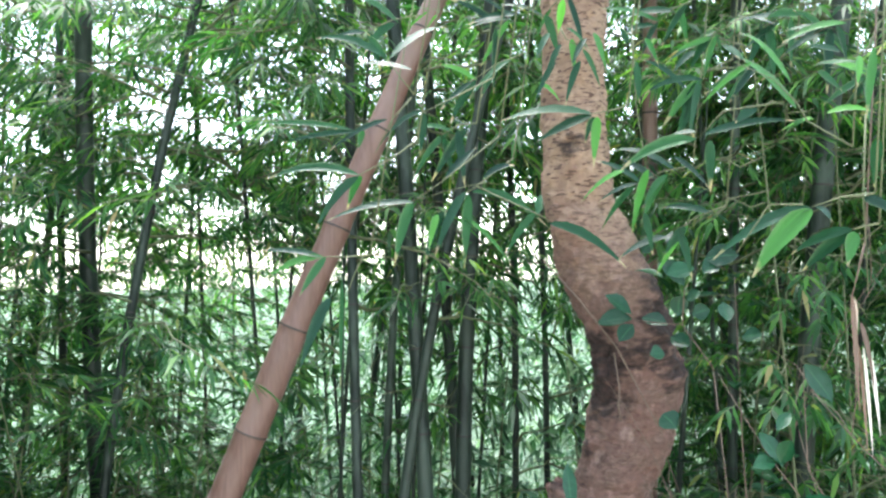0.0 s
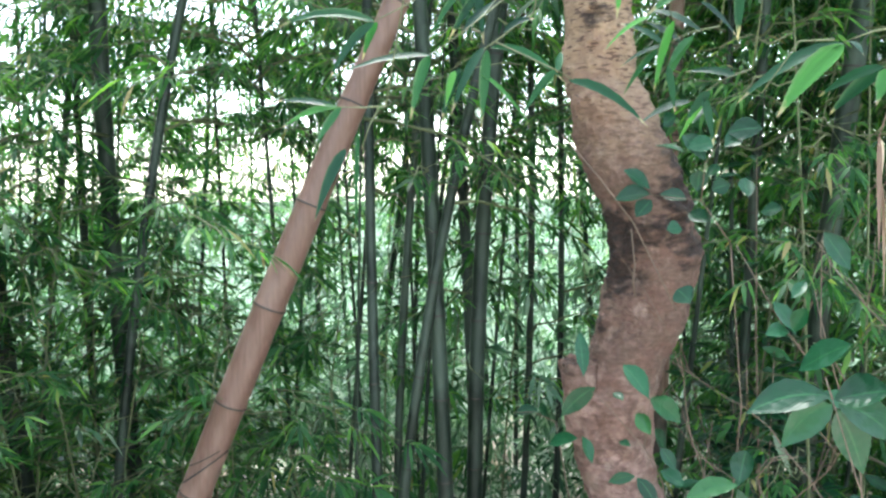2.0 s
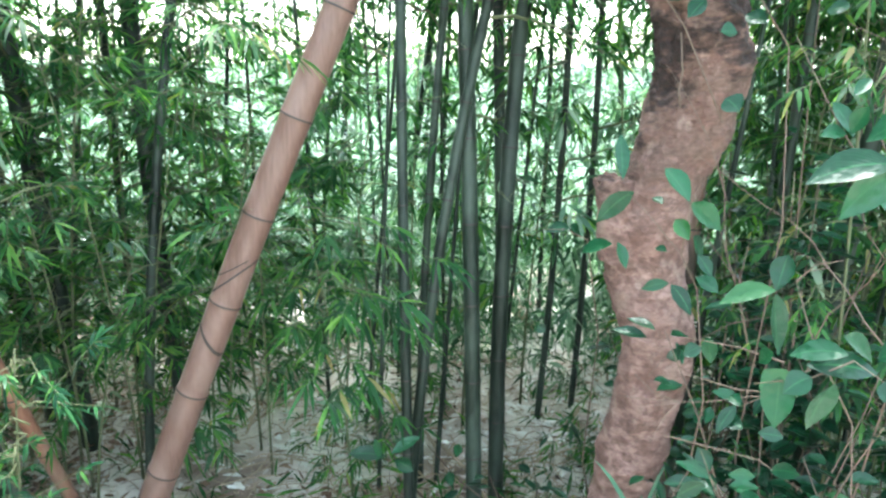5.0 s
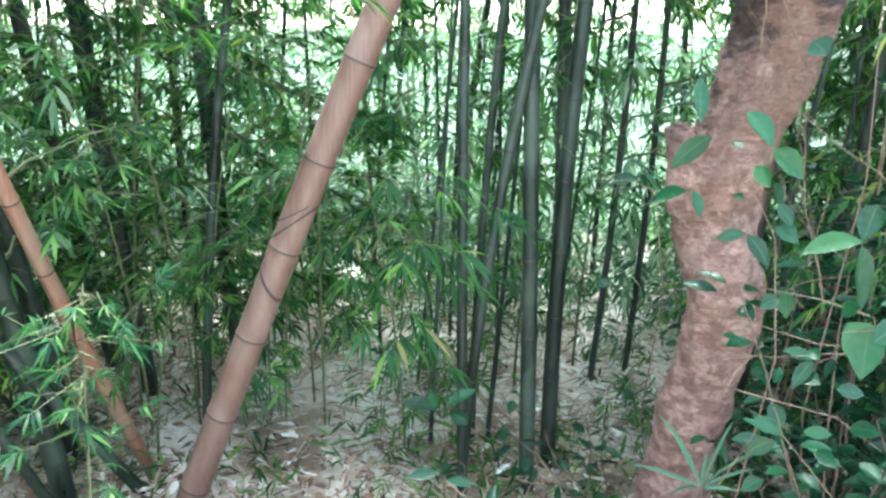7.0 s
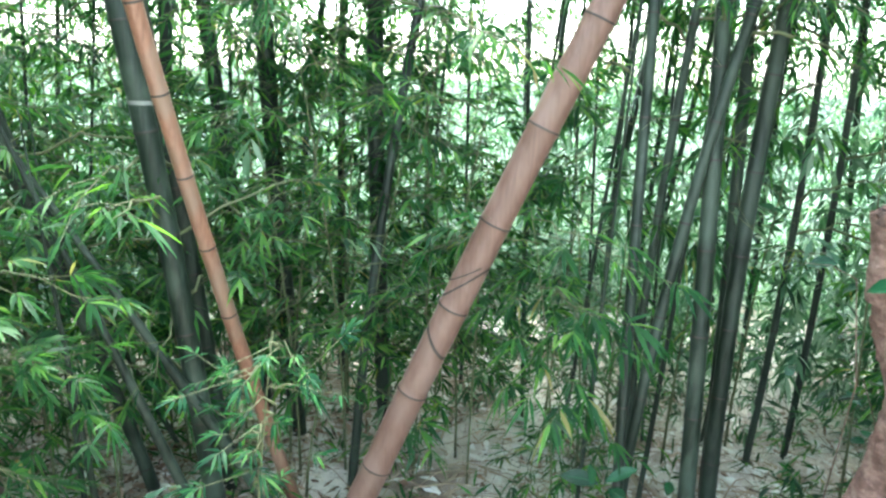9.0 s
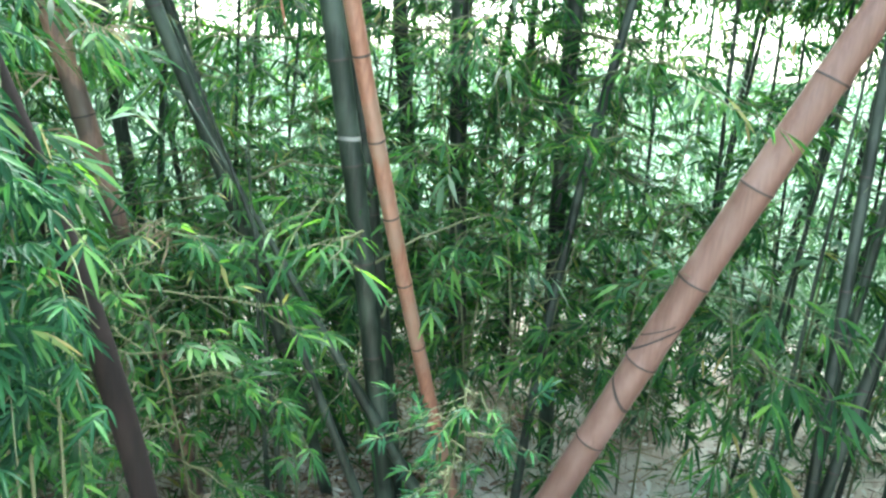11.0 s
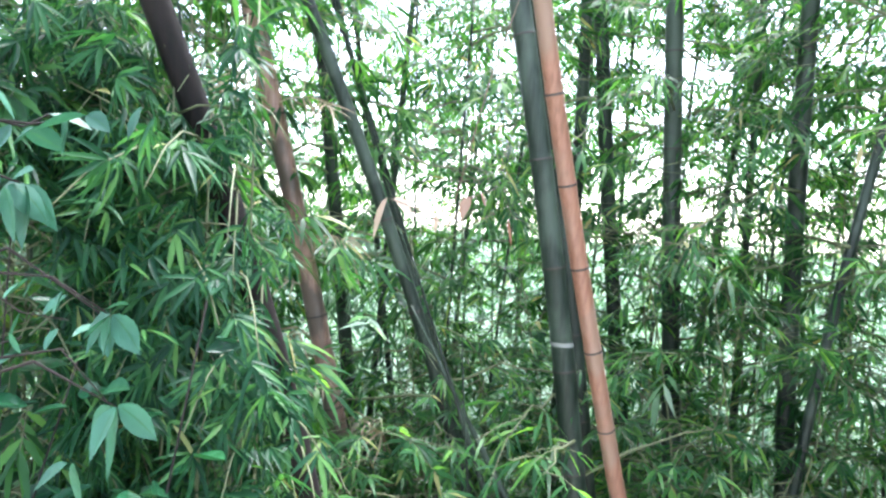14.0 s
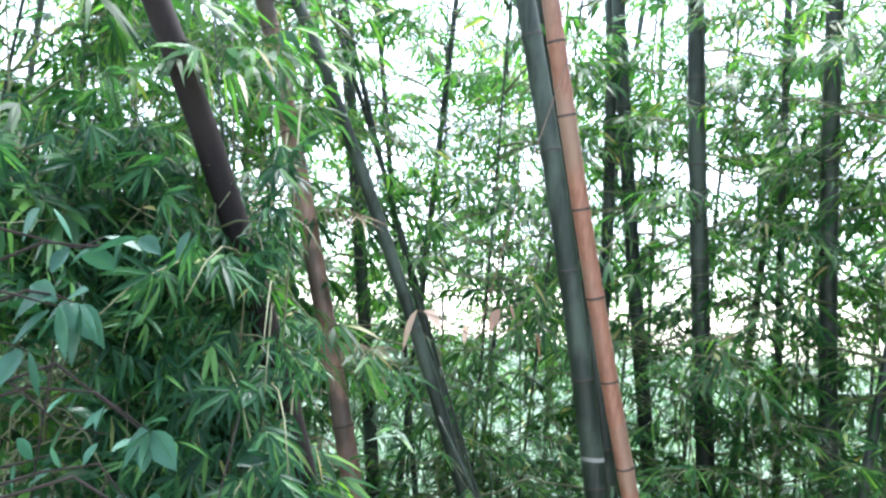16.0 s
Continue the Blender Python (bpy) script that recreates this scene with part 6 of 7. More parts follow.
shrub_sprig_f = sprig("shrub_sprig", "shrub sprig with glossy dark green oval leaves", "shrub", (0.763, 1.532, 0.998))
stem(shrub_sprig_f, [(0.763, 1.532, 0.998), (0.702, 1.561, 1.124), (0.699, 1.562, 1.275), (0.7, 1.562, 1.322)])
stem(shrub_sprig_f, [(0.688, 1.567, 1.067), (0.637, 1.588, 1.142), (0.55, 1.619, 1.305)])
blade(shrub_sprig_f, (0.702, 1.561, 1.329), (0.746, 1.544, 1.257), 0.0219, "oval")
blade(shrub_sprig_f, (0.661, 1.578, 1.124), (0.622, 1.599, 1.187), 0.0182, "oval")
blade(shrub_sprig_f, (0.656, 1.58, 1.129), (0.669, 1.55, 1.182), 0.0170, "oval")
blade(shrub_sprig_f, (0.649, 1.583, 1.129), (0.599, 1.573, 1.124), 0.0158, "oval")
blade(shrub_sprig_f, (0.71, 1.557, 1.013), (0.774, 1.55, 0.971), 0.0194, "oval")
blade(shrub_sprig_f, (0.676, 1.572, 1.231), (0.641, 1.555, 1.2), 0.0122, "oval")

shrub_sprig_g = sprig("shrub_sprig", "shrub sprig with glossy dark green oval leaves", "shrub", (0.534, 1.419, 0.351))
stem(shrub_sprig_g, [(0.534, 1.419, 0.351), (0.432, 1.457, 0.462), (0.411, 1.464, 0.517)])
stem(shrub_sprig_g, [(0.341, 1.484, 0.536), (0.51, 1.429, 0.523), (0.584, 1.397, 0.479)])
stem(shrub_sprig_g, [(0.556, 1.41, 0.671), (0.465, 1.446, 0.658), (0.363, 1.478, 0.675)])
stem(shrub_sprig_g, [(0.531, 1.421, 0.728), (0.454, 1.45, 0.743), (0.363, 1.478, 0.748)])
stem(shrub_sprig_g, [(0.335, 1.486, 0.32), (0.389, 1.471, 0.462)])
blade(shrub_sprig_g, (0.501, 1.433, 0.708), (0.551, 1.419, 0.631), 0.0363, "oval")
blade(shrub_sprig_g, (0.43, 1.458, 0.478), (0.408, 1.481, 0.516), 0.0171, "oval")
blade(shrub_sprig_g, (0.432, 1.457, 0.46), (0.377, 1.467, 0.49), 0.0139, "oval")
blade(shrub_sprig_g, (0.422, 1.461, 0.447), (0.372, 1.468, 0.409), 0.0171, "oval")
blade(shrub_sprig_g, (0.478, 1.441, 0.58), (0.446, 1.484, 0.581), 0.0160, "oval")
blade(shrub_sprig_g, (0.434, 1.457, 0.559), (0.471, 1.473, 0.612), 0.0139, "oval")
blade(shrub_sprig_g, (0.363, 1.478, 0.709), (0.395, 1.477, 0.729), 0.0149, "oval")
blade(shrub_sprig_g, (0.491, 1.436, 0.719), (0.503, 1.404, 0.754), 0.0149, "oval")
blade(shrub_sprig_g, (0.45, 1.451, 0.643), (0.46, 1.417, 0.638), 0.0117, "oval")
blade(shrub_sprig_g, (0.507, 1.43, 0.486), (0.456, 1.429, 0.488), 0.0128, "oval")
blade(shrub_sprig_g, (0.503, 1.432, 0.578), (0.553, 1.436, 0.569), 0.0149, "oval")
blade(shrub_sprig_g, (0.53, 1.421, 0.506), (0.569, 1.377, 0.524), 0.0160, "oval")
blade(shrub_sprig_g, (0.486, 1.439, 0.443), (0.514, 1.397, 0.436), 0.0149, "oval")
blade(shrub_sprig_g, (0.412, 1.464, 0.356), (0.374, 1.467, 0.324), 0.0149, "oval")
blade(shrub_sprig_g, (0.465, 1.446, 0.387), (0.496, 1.406, 0.38), 0.0149, "oval")
blade(shrub_sprig_g, (0.556, 1.41, 0.445), (0.579, 1.367, 0.44), 0.0149, "oval")

shrub_sprig_h = sprig("shrub_sprig", "low shrub sprig with pale green leaves near the ground", "shrub", (-0.297, 2.062, -0.027))
stem(shrub_sprig_h, [(-0.297, 2.062, -0.027), (-0.307, 2.061, 0.049), (-0.303, 2.061, 0.12)])
blade(shrub_sprig_h, (-0.319, 2.059, 0.12), (-0.43, 2.067, 0.116), 0.0236, "oval")
blade(shrub_sprig_h, (-0.3, 2.062, 0.127), (-0.216, 2.088, 0.173), 0.0177, "oval")
blade(shrub_sprig_h, (-0.291, 2.063, 0.109), (-0.238, 2.083, 0.059), 0.0221, "oval")
blade(shrub_sprig_h, (-0.332, 2.057, 0.105), (-0.348, 2.049, 0.18), 0.0118, "oval")

shrub_sprig_i = sprig("shrub_sprig", "low shrub sprig with pale green leaves near the ground", "shrub", (-0.261, 1.815, -0.024))
stem(shrub_sprig_i, [(-0.261, 1.815, -0.024), (-0.269, 1.814, 0.028), (-0.277, 1.813, 0.053)])
blade(shrub_sprig_i, (-0.284, 1.811, 0.065), (-0.362, 1.785, 0.061), 0.0168, "oval")
blade(shrub_sprig_i, (-0.274, 1.813, 0.075), (-0.246, 1.798, 0.1), 0.0142, "oval")
blade(shrub_sprig_i, (-0.262, 1.815, 0.045), (-0.188, 1.827, 0.031), 0.0142, "oval")

shrub_sprig_j = sprig("shrub_sprig", "thin creeper sprig with small round green leaves", "shrub", (0.225, 2.015, 0.8))
stem(shrub_sprig_j, [(0.225, 2.015, 0.8), (0.168, 2.022, 0.825), (0.113, 2.026, 0.822)])
blade(shrub_sprig_j, (0.181, 2.02, 0.829), (0.117, 2.046, 0.81), 0.0158, "oval")
blade(shrub_sprig_j, (0.18, 2.02, 0.838), (0.209, 2.065, 0.8), 0.0144, "oval")
blade(shrub_sprig_j, (0.104, 2.027, 0.556), (0.128, 2.029, 0.536), 0.0158, "oval")
blade(shrub_sprig_j, (0.233, 2.014, 0.779), (0.207, 2.067, 0.743), 0.0144, "oval")

grass_tuft = sprig("grass_tuft", "broad-bladed grass tuft at the foot of the tree", "grass", (0.342, 1.587, 0.152))
stem(grass_tuft, [(0.342, 1.587, 0.152), (0.333, 1.589, 0.207), (0.326, 1.591, 0.248)])
blade(grass_tuft, (0.327, 1.591, 0.245), (0.226, 1.633, 0.39), 0.0067, "near")
blade(grass_tuft, (0.329, 1.59, 0.248), (0.383, 1.608, 0.407), 0.0057, "near")
blade(grass_tuft, (0.325, 1.591, 0.245), (0.165, 1.628, 0.265), 0.0057, "near")
blade(grass_tuft, (0.332, 1.59, 0.252), (0.47, 1.531, 0.4), 0.0046, "near")
blade(grass_tuft, (0.332, 1.59, 0.247), (0.432, 1.575, 0.312), 0.0051, "near")
blade(grass_tuft, (0.321, 1.592, 0.244), (0.268, 1.642, 0.177), 0.0051, "near")
blade(grass_tuft, (0.327, 1.591, 0.245), (0.334, 1.611, 0.32), 0.0046, "near")
blade(grass_tuft, (0.333, 1.589, 0.243), (0.408, 1.586, 0.246), 0.0051, "near")

broadleaf_twig_a = sprig("broadleaf_twig", "broad-leaved twig with drooping dull green leaves", "shrub", (-1.135, 0.206, 1.487))
stem(broadleaf_twig_a, [(-1.135, 0.206, 1.487), (-1.129, 0.23, 1.484), (-1.123, 0.249, 1.477)])
blade(broadleaf_twig_a, (-1.123, 0.248, 1.477), (-1.109, 0.243, 1.419), 0.0138, "oval")
blade(broadleaf_twig_a, (-1.123, 0.25, 1.477), (-1.15, 0.287, 1.434), 0.0126, "oval")
blade(broadleaf_twig_a, (-1.125, 0.243, 1.478), (-1.179, 0.232, 1.437), 0.0126, "oval")
blade(broadleaf_twig_a, (-1.126, 0.238, 1.48), (-1.094, 0.246, 1.49), 0.0086, "oval")

broadleaf_twig_b = sprig("broadleaf_twig", "broad-leaved twig with drooping dull green leaves", "shrub", (-1.152, 0.221, 1.398))
stem(broadleaf_twig_b, [(-1.152, 0.221, 1.398), (-1.135, 0.277, 1.393), (-1.117, 0.323, 1.358)])
blade(broadleaf_twig_b, (-1.116, 0.325, 1.357), (-1.156, 0.316, 1.327), 0.0118, "oval")
blade(broadleaf_twig_b, (-1.115, 0.325, 1.355), (-1.115, 0.319, 1.317), 0.0130, "oval")
blade(broadleaf_twig_b, (-1.115, 0.327, 1.357), (-1.083, 0.34, 1.322), 0.0130, "oval")
blade(broadleaf_twig_b, (-1.118, 0.32, 1.361), (-1.118, 0.345, 1.365), 0.0082, "oval")

broadleaf_twig_c = sprig("broadleaf_twig", "broad-leaved twig with drooping dull green leaves", "shrub", (-1.138, 0.265, 1.314))
stem(broadleaf_twig_c, [(-1.138, 0.265, 1.314), (-1.123, 0.306, 1.285), (-1.113, 0.332, 1.267)])
blade(broadleaf_twig_c, (-1.113, 0.332, 1.267), (-1.107, 0.306, 1.218), 0.0118, "oval")
blade(broadleaf_twig_c, (-1.112, 0.333, 1.266), (-1.128, 0.332, 1.187), 0.0130, "oval")
blade(broadleaf_twig_c, (-1.112, 0.334, 1.268), (-1.079, 0.358, 1.237), 0.0130, "oval")
blade(broadleaf_twig_c, (-1.118, 0.32, 1.279), (-1.146, 0.361, 1.273), 0.0094, "oval")
blade(broadleaf_twig_c, (-1.128, 0.294, 1.215), (-1.159, 0.275, 1.183), 0.0094, "oval")
blade(broadleaf_twig_c, (-1.126, 0.299, 1.214), (-1.145, 0.313, 1.161), 0.0130, "oval")

broadleaf_twig_d = sprig("broadleaf_twig", "broad-leaved twig with drooping dull green leaves", "shrub", (-1.152, 0.222, 1.534))
stem(broadleaf_twig_d, [(-1.152, 0.222, 1.534), (-1.14, 0.26, 1.533), (-1.126, 0.3, 1.545)])
blade(broadleaf_twig_d, (-1.126, 0.3, 1.545), (-1.115, 0.252, 1.526), 0.0088, "oval")
blade(broadleaf_twig_d, (-1.126, 0.3, 1.545), (-1.093, 0.31, 1.529), 0.0088, "oval")
blade(broadleaf_twig_d, (-1.131, 0.286, 1.538), (-1.164, 0.294, 1.508), 0.0094, "oval")
blade(broadleaf_twig_d, (-1.107, 0.345, 1.558), (-1.118, 0.337, 1.525), 0.0088, "oval")
blade(broadleaf_twig_d, (-1.14, 0.26, 1.53), (-1.164, 0.249, 1.512), 0.0094, "oval")

dry_leaf_twig = sprig("dry_leaf_twig", "thin twig with curled brown dead leaves", "dry leaf", (-1.45, 1.149, 1.446))
stem(dry_leaf_twig, [(-1.45, 1.149, 1.446), (-1.499, 1.1, 1.481), (-1.537, 1.059, 1.497)])
stem(dry_leaf_twig, [(-1.45, 1.149, 1.446), (-1.419, 1.177, 1.504), (-1.377, 1.213, 1.529)])
blade(dry_leaf_twig, (-1.537, 1.059, 1.497), (-1.571, 1.056, 1.409), 0.0160, "oval")
blade(dry_leaf_twig, (-1.528, 1.069, 1.497), (-1.521, 1.118, 1.455), 0.0148, "oval")
blade(dry_leaf_twig, (-1.466, 1.134, 1.476), (-1.469, 1.133, 1.431), 0.0103, "oval")
blade(dry_leaf_twig, (-1.419, 1.177, 1.509), (-1.42, 1.157, 1.458), 0.0114, "oval")
blade(dry_leaf_twig, (-1.402, 1.192, 1.516), (-1.419, 1.231, 1.49), 0.0103, "oval")
blade(dry_leaf_twig, (-1.357, 1.23, 1.464), (-1.38, 1.273, 1.406), 0.0080, "oval")


bamboo_spray_h0 = sprig("bamboo_spray", "bamboo spray with narrow dark green leaves hanging overhead", "bamboo spray", (0.172, 1.421, 2.009))
stem(bamboo_spray_h0, [(0.172, 1.421, 2.009), (0.138, 1.423, 1.999), (0.103, 1.425, 1.972)])
blade(bamboo_spray_h0, (0.105, 1.425, 1.973), (0.099, 1.446, 1.853), 0.0070, "near")
blade(bamboo_spray_h0, (0.11, 1.425, 1.976), (0.02, 1.402, 2.02), 0.0085, "near")
blade(bamboo_spray_h0, (0.131, 1.424, 1.987), (0.053, 1.397, 1.963), 0.0073, "near")
blade(bamboo_spray_h0, (0.147, 1.423, 1.996), (0.052, 1.397, 1.97), 0.0105, "near")
blade(bamboo_spray_h0, (0.133, 1.424, 1.989), (0.07, 1.401, 2.024), 0.0093, "near")
blade(bamboo_spray_h0, (0.13, 1.424, 1.986), (0.076, 1.449, 1.907), 0.0078, "near")

bamboo_spray_h1 = sprig("bamboo_spray", "bamboo spray with narrow dark green leaves hanging overhead", "bamboo spray", (0.149, 1.372, 1.909))
stem(bamboo_spray_h1, [(0.149, 1.372, 1.909), (0.099, 1.376, 1.892), (0.049, 1.377, 1.859)])
blade(bamboo_spray_h1, (0.059, 1.377, 1.865), (0.001, 1.363, 1.811), 0.0069, "near")
blade(bamboo_spray_h1, (0.121, 1.374, 1.895), (0.073, 1.388, 1.849), 0.0094, "near")
blade(bamboo_spray_h1, (0.065, 1.377, 1.867), (-0.004, 1.388, 1.898), 0.0066, "near")
blade(bamboo_spray_h1, (0.065, 1.377, 1.867), (0.018, 1.389, 1.793), 0.0105, "near")
blade(bamboo_spray_h1, (0.105, 1.375, 1.888), (0.074, 1.378, 1.835), 0.0072, "near")
blade(bamboo_spray_h1, (0.129, 1.374, 1.9), (0.051, 1.356, 1.826), 0.0067, "near")

bamboo_spray_h2 = sprig("bamboo_spray", "bamboo spray with narrow dark green leaves hanging overhead", "bamboo spray", (0.261, 1.46, 2.055))
stem(bamboo_spray_h2, [(0.261, 1.46, 2.055), (0.229, 1.465, 2.038), (0.196, 1.468, 2.003)])
blade(bamboo_spray_h2, (0.212, 1.467, 2.016), (0.184, 1.518, 1.968), 0.0078, "near")
blade(bamboo_spray_h2, (0.197, 1.468, 2.004), (0.105, 1.497, 2.036), 0.0076, "near")
blade(bamboo_spray_h2, (0.234, 1.464, 2.034), (0.226, 1.49, 1.975), 0.0098, "near")
blade(bamboo_spray_h2, (0.242, 1.463, 2.041), (0.27, 1.447, 1.922), 0.0079, "near")
blade(bamboo_spray_h2, (0.201, 1.468, 2.007), (0.229, 1.512, 1.938), 0.0105, "near")

bamboo_spray_h3 = sprig("bamboo_spray", "bamboo spray with narrow dark green leaves hanging overhead", "bamboo spray", (0.483, 1.46, 2.027))
stem(bamboo_spray_h3, [(0.483, 1.46, 2.027), (0.442, 1.472, 2.012), (0.399, 1.483, 1.98)])
blade(bamboo_spray_h3, (0.414, 1.479, 1.988), (0.387, 1.525, 1.927), 0.0120, "near")
blade(bamboo_spray_h3, (0.463, 1.466, 2.016), (0.418, 1.48, 1.94), 0.0087, "near")
blade(bamboo_spray_h3, (0.45, 1.47, 2.008), (0.469, 1.485, 1.946), 0.0092, "near")
blade(bamboo_spray_h3, (0.416, 1.479, 1.99), (0.306, 1.488, 2.021), 0.0099, "near")
blade(bamboo_spray_h3, (0.444, 1.471, 2.005), (0.337, 1.514, 2.002), 0.0118, "near")
blade(bamboo_spray_h3, (0.409, 1.481, 1.985), (0.341, 1.489, 1.966), 0.0094, "near")

bamboo_spray_h4 = sprig("bamboo_spray", "bamboo spray with narrow dark green leaves hanging overhead", "bamboo spray", (0.555, 1.329, 1.962))
stem(bamboo_spray_h4, [(0.555, 1.329, 1.962), (0.513, 1.344, 1.949), (0.469, 1.359, 1.92)])
blade(bamboo_spray_h4, (0.472, 1.358, 1.922), (0.446, 1.401, 1.874), 0.0113, "near")
blade(bamboo_spray_h4, (0.479, 1.356, 1.925), (0.468, 1.394, 1.856), 0.0070, "near")
blade(bamboo_spray_h4, (0.529, 1.338, 1.95), (0.485, 1.401, 1.949), 0.0090, "near")
blade(bamboo_spray_h4, (0.475, 1.358, 1.923), (0.412, 1.378, 1.904), 0.0069, "near")
blade(bamboo_spray_h4, (0.477, 1.357, 1.924), (0.404, 1.407, 1.89), 0.0082, "near")

bamboo_spray_h5 = sprig("bamboo_spray", "bamboo spray with narrow dark green leaves hanging overhead", "bamboo spray", (0.644, 1.345, 1.963))
stem(bamboo_spray_h5, [(0.644, 1.345, 1.963), (0.607, 1.361, 1.96), (0.569, 1.377, 1.942)])
blade(bamboo_spray_h5, (0.577, 1.374, 1.945), (0.552, 1.411, 1.878), 0.0113, "near")
blade(bamboo_spray_h5, (0.576, 1.374, 1.944), (0.594, 1.397, 1.854), 0.0115, "near")
blade(bamboo_spray_h5, (0.624, 1.354, 1.957), (0.565, 1.36, 1.952), 0.0108, "near")
blade(bamboo_spray_h5, (0.61, 1.36, 1.954), (0.609, 1.364, 1.866), 0.0072, "near")
blade(bamboo_spray_h5, (0.618, 1.357, 1.956), (0.521, 1.387, 1.958), 0.0106, "near")
blade(bamboo_spray_h5, (0.585, 1.37, 1.946), (0.537, 1.44, 1.976), 0.0076, "near")
blade(bamboo_spray_h5, (0.593, 1.367, 1.949), (0.546, 1.407, 1.913), 0.0098, "near")

bamboo_spray_h6 = sprig("bamboo_spray", "bamboo spray with narrow dark green leaves hanging overhead", "bamboo spray", (0.664, 1.224, 1.91))
stem(bamboo_spray_h6, [(0.664, 1.224, 1.91), (0.633, 1.239, 1.91), (0.6, 1.255, 1.895)])
blade(bamboo_spray_h6, (0.619, 1.246, 1.899), (0.577, 1.311, 1.916), 0.0100, "near")
blade(bamboo_spray_h6, (0.622, 1.245, 1.9), (0.558, 1.284, 1.866), 0.0087, "near")
blade(bamboo_spray_h6, (0.614, 1.249, 1.898), (0.565, 1.248, 1.931), 0.0080, "near")
blade(bamboo_spray_h6, (0.629, 1.241, 1.902), (0.657, 1.268, 1.848), 0.0100, "near")
blade(bamboo_spray_h6, (0.641, 1.235, 1.905), (0.546, 1.247, 1.879), 0.0098, "near")
blade(bamboo_spray_h6, (0.616, 1.248, 1.899), (0.569, 1.302, 1.895), 0.0098, "near")
blade(bamboo_spray_h6, (0.621, 1.245, 1.9), (0.61, 1.239, 1.794), 0.0095, "near")

bamboo_spray_h7 = sprig("bamboo_spray", "bamboo spray with narrow dark green leaves hanging overhead", "bamboo spray", (0.682, 1.157, 1.824))
stem(bamboo_spray_h7, [(0.682, 1.157, 1.824), (0.651, 1.174, 1.819), (0.619, 1.191, 1.799)])
blade(bamboo_spray_h7, (0.659, 1.17, 1.815), (0.623, 1.214, 1.768), 0.0065, "near")
blade(bamboo_spray_h7, (0.647, 1.176, 1.811), (0.592, 1.245, 1.842), 0.0097, "near")
blade(bamboo_spray_h7, (0.645, 1.178, 1.809), (0.607, 1.208, 1.835), 0.0100, "near")
blade(bamboo_spray_h7, (0.638, 1.181, 1.807), (0.642, 1.174, 1.722), 0.0081, "near")
blade(bamboo_spray_h7, (0.641, 1.18, 1.808), (0.599, 1.208, 1.83), 0.0089, "near")
blade(bamboo_spray_h7, (0.64, 1.18, 1.808), (0.577, 1.184, 1.767), 0.0068, "near")

bamboo_spray_h8 = sprig("bamboo_spray", "bamboo spray with narrow dark green leaves hanging overhead", "bamboo spray", (0.553, 1.489, 1.917))
stem(bamboo_spray_h8, [(0.553, 1.489, 1.917), (0.512, 1.503, 1.901), (0.469, 1.516, 1.867)])
blade(bamboo_spray_h8, (0.47, 1.516, 1.867), (0.491, 1.538, 1.773), 0.0124, "near")
blade(bamboo_spray_h8, (0.472, 1.515, 1.869), (0.393, 1.539, 1.935), 0.0080, "near")
blade(bamboo_spray_h8, (0.498, 1.508, 1.884), (0.47, 1.493, 1.768), 0.0102, "near")
blade(bamboo_spray_h8, (0.489, 1.51, 1.879), (0.453, 1.525, 1.76), 0.0113, "near")
blade(bamboo_spray_h8, (0.499, 1.507, 1.885), (0.428, 1.524, 1.798), 0.0124, "near")
blade(bamboo_spray_h8, (0.474, 1.515, 1.87), (0.471, 1.528, 1.781), 0.0100, "near")

bamboo_spray_h9 = sprig("bamboo_spray", "bamboo spray with narrow dark green leaves hanging overhead", "bamboo spray", (0.067, 1.477, 1.808))
stem(bamboo_spray_h9, [(0.067, 1.477, 1.808), (0.033, 1.477, 1.806), (-0.001, 1.476, 1.786)])
blade(bamboo_spray_h9, (0.011, 1.477, 1.79), (-0.06, 1.498, 1.7), 0.0098, "near")
blade(bamboo_spray_h9, (-0.0, 1.476, 1.787), (0.02, 1.511, 1.697), 0.0111, "near")
blade(bamboo_spray_h9, (0.05, 1.477, 1.802), (-0.022, 1.485, 1.699), 0.0114, "near")
blade(bamboo_spray_h9, (0.021, 1.477, 1.793), (-0.066, 1.447, 1.789), 0.0077, "near")
blade(bamboo_spray_h9, (0.03, 1.477, 1.796), (0.042, 1.459, 1.685), 0.0108, "near")

bamboo_spray_h10 = sprig("bamboo_spray", "bamboo spray with narrow dark green leaves hanging overhead", "bamboo spray", (0.495, 1.561, 1.727))
stem(bamboo_spray_h10, [(0.495, 1.561, 1.727), (0.44, 1.576, 1.718), (0.382, 1.59, 1.691)])
blade(bamboo_spray_h10, (0.464, 1.57, 1.717), (0.347, 1.645, 1.77), 0.0108, "near")
blade(bamboo_spray_h10, (0.444, 1.575, 1.71), (0.395, 1.567, 1.644), 0.0092, "near")
blade(bamboo_spray_h10, (0.448, 1.574, 1.712), (0.395, 1.591, 1.608), 0.0104, "near")
blade(bamboo_spray_h10, (0.424, 1.58, 1.704), (0.367, 1.634, 1.753), 0.0103, "near")
blade(bamboo_spray_h10, (0.398, 1.586, 1.696), (0.313, 1.638, 1.75), 0.0094, "near")
blade(bamboo_spray_h10, (0.398, 1.586, 1.696), (0.317, 1.637, 1.661), 0.0084, "near")
blade(bamboo_spray_h10, (0.386, 1.589, 1.692), (0.326, 1.644, 1.606), 0.0104, "near")

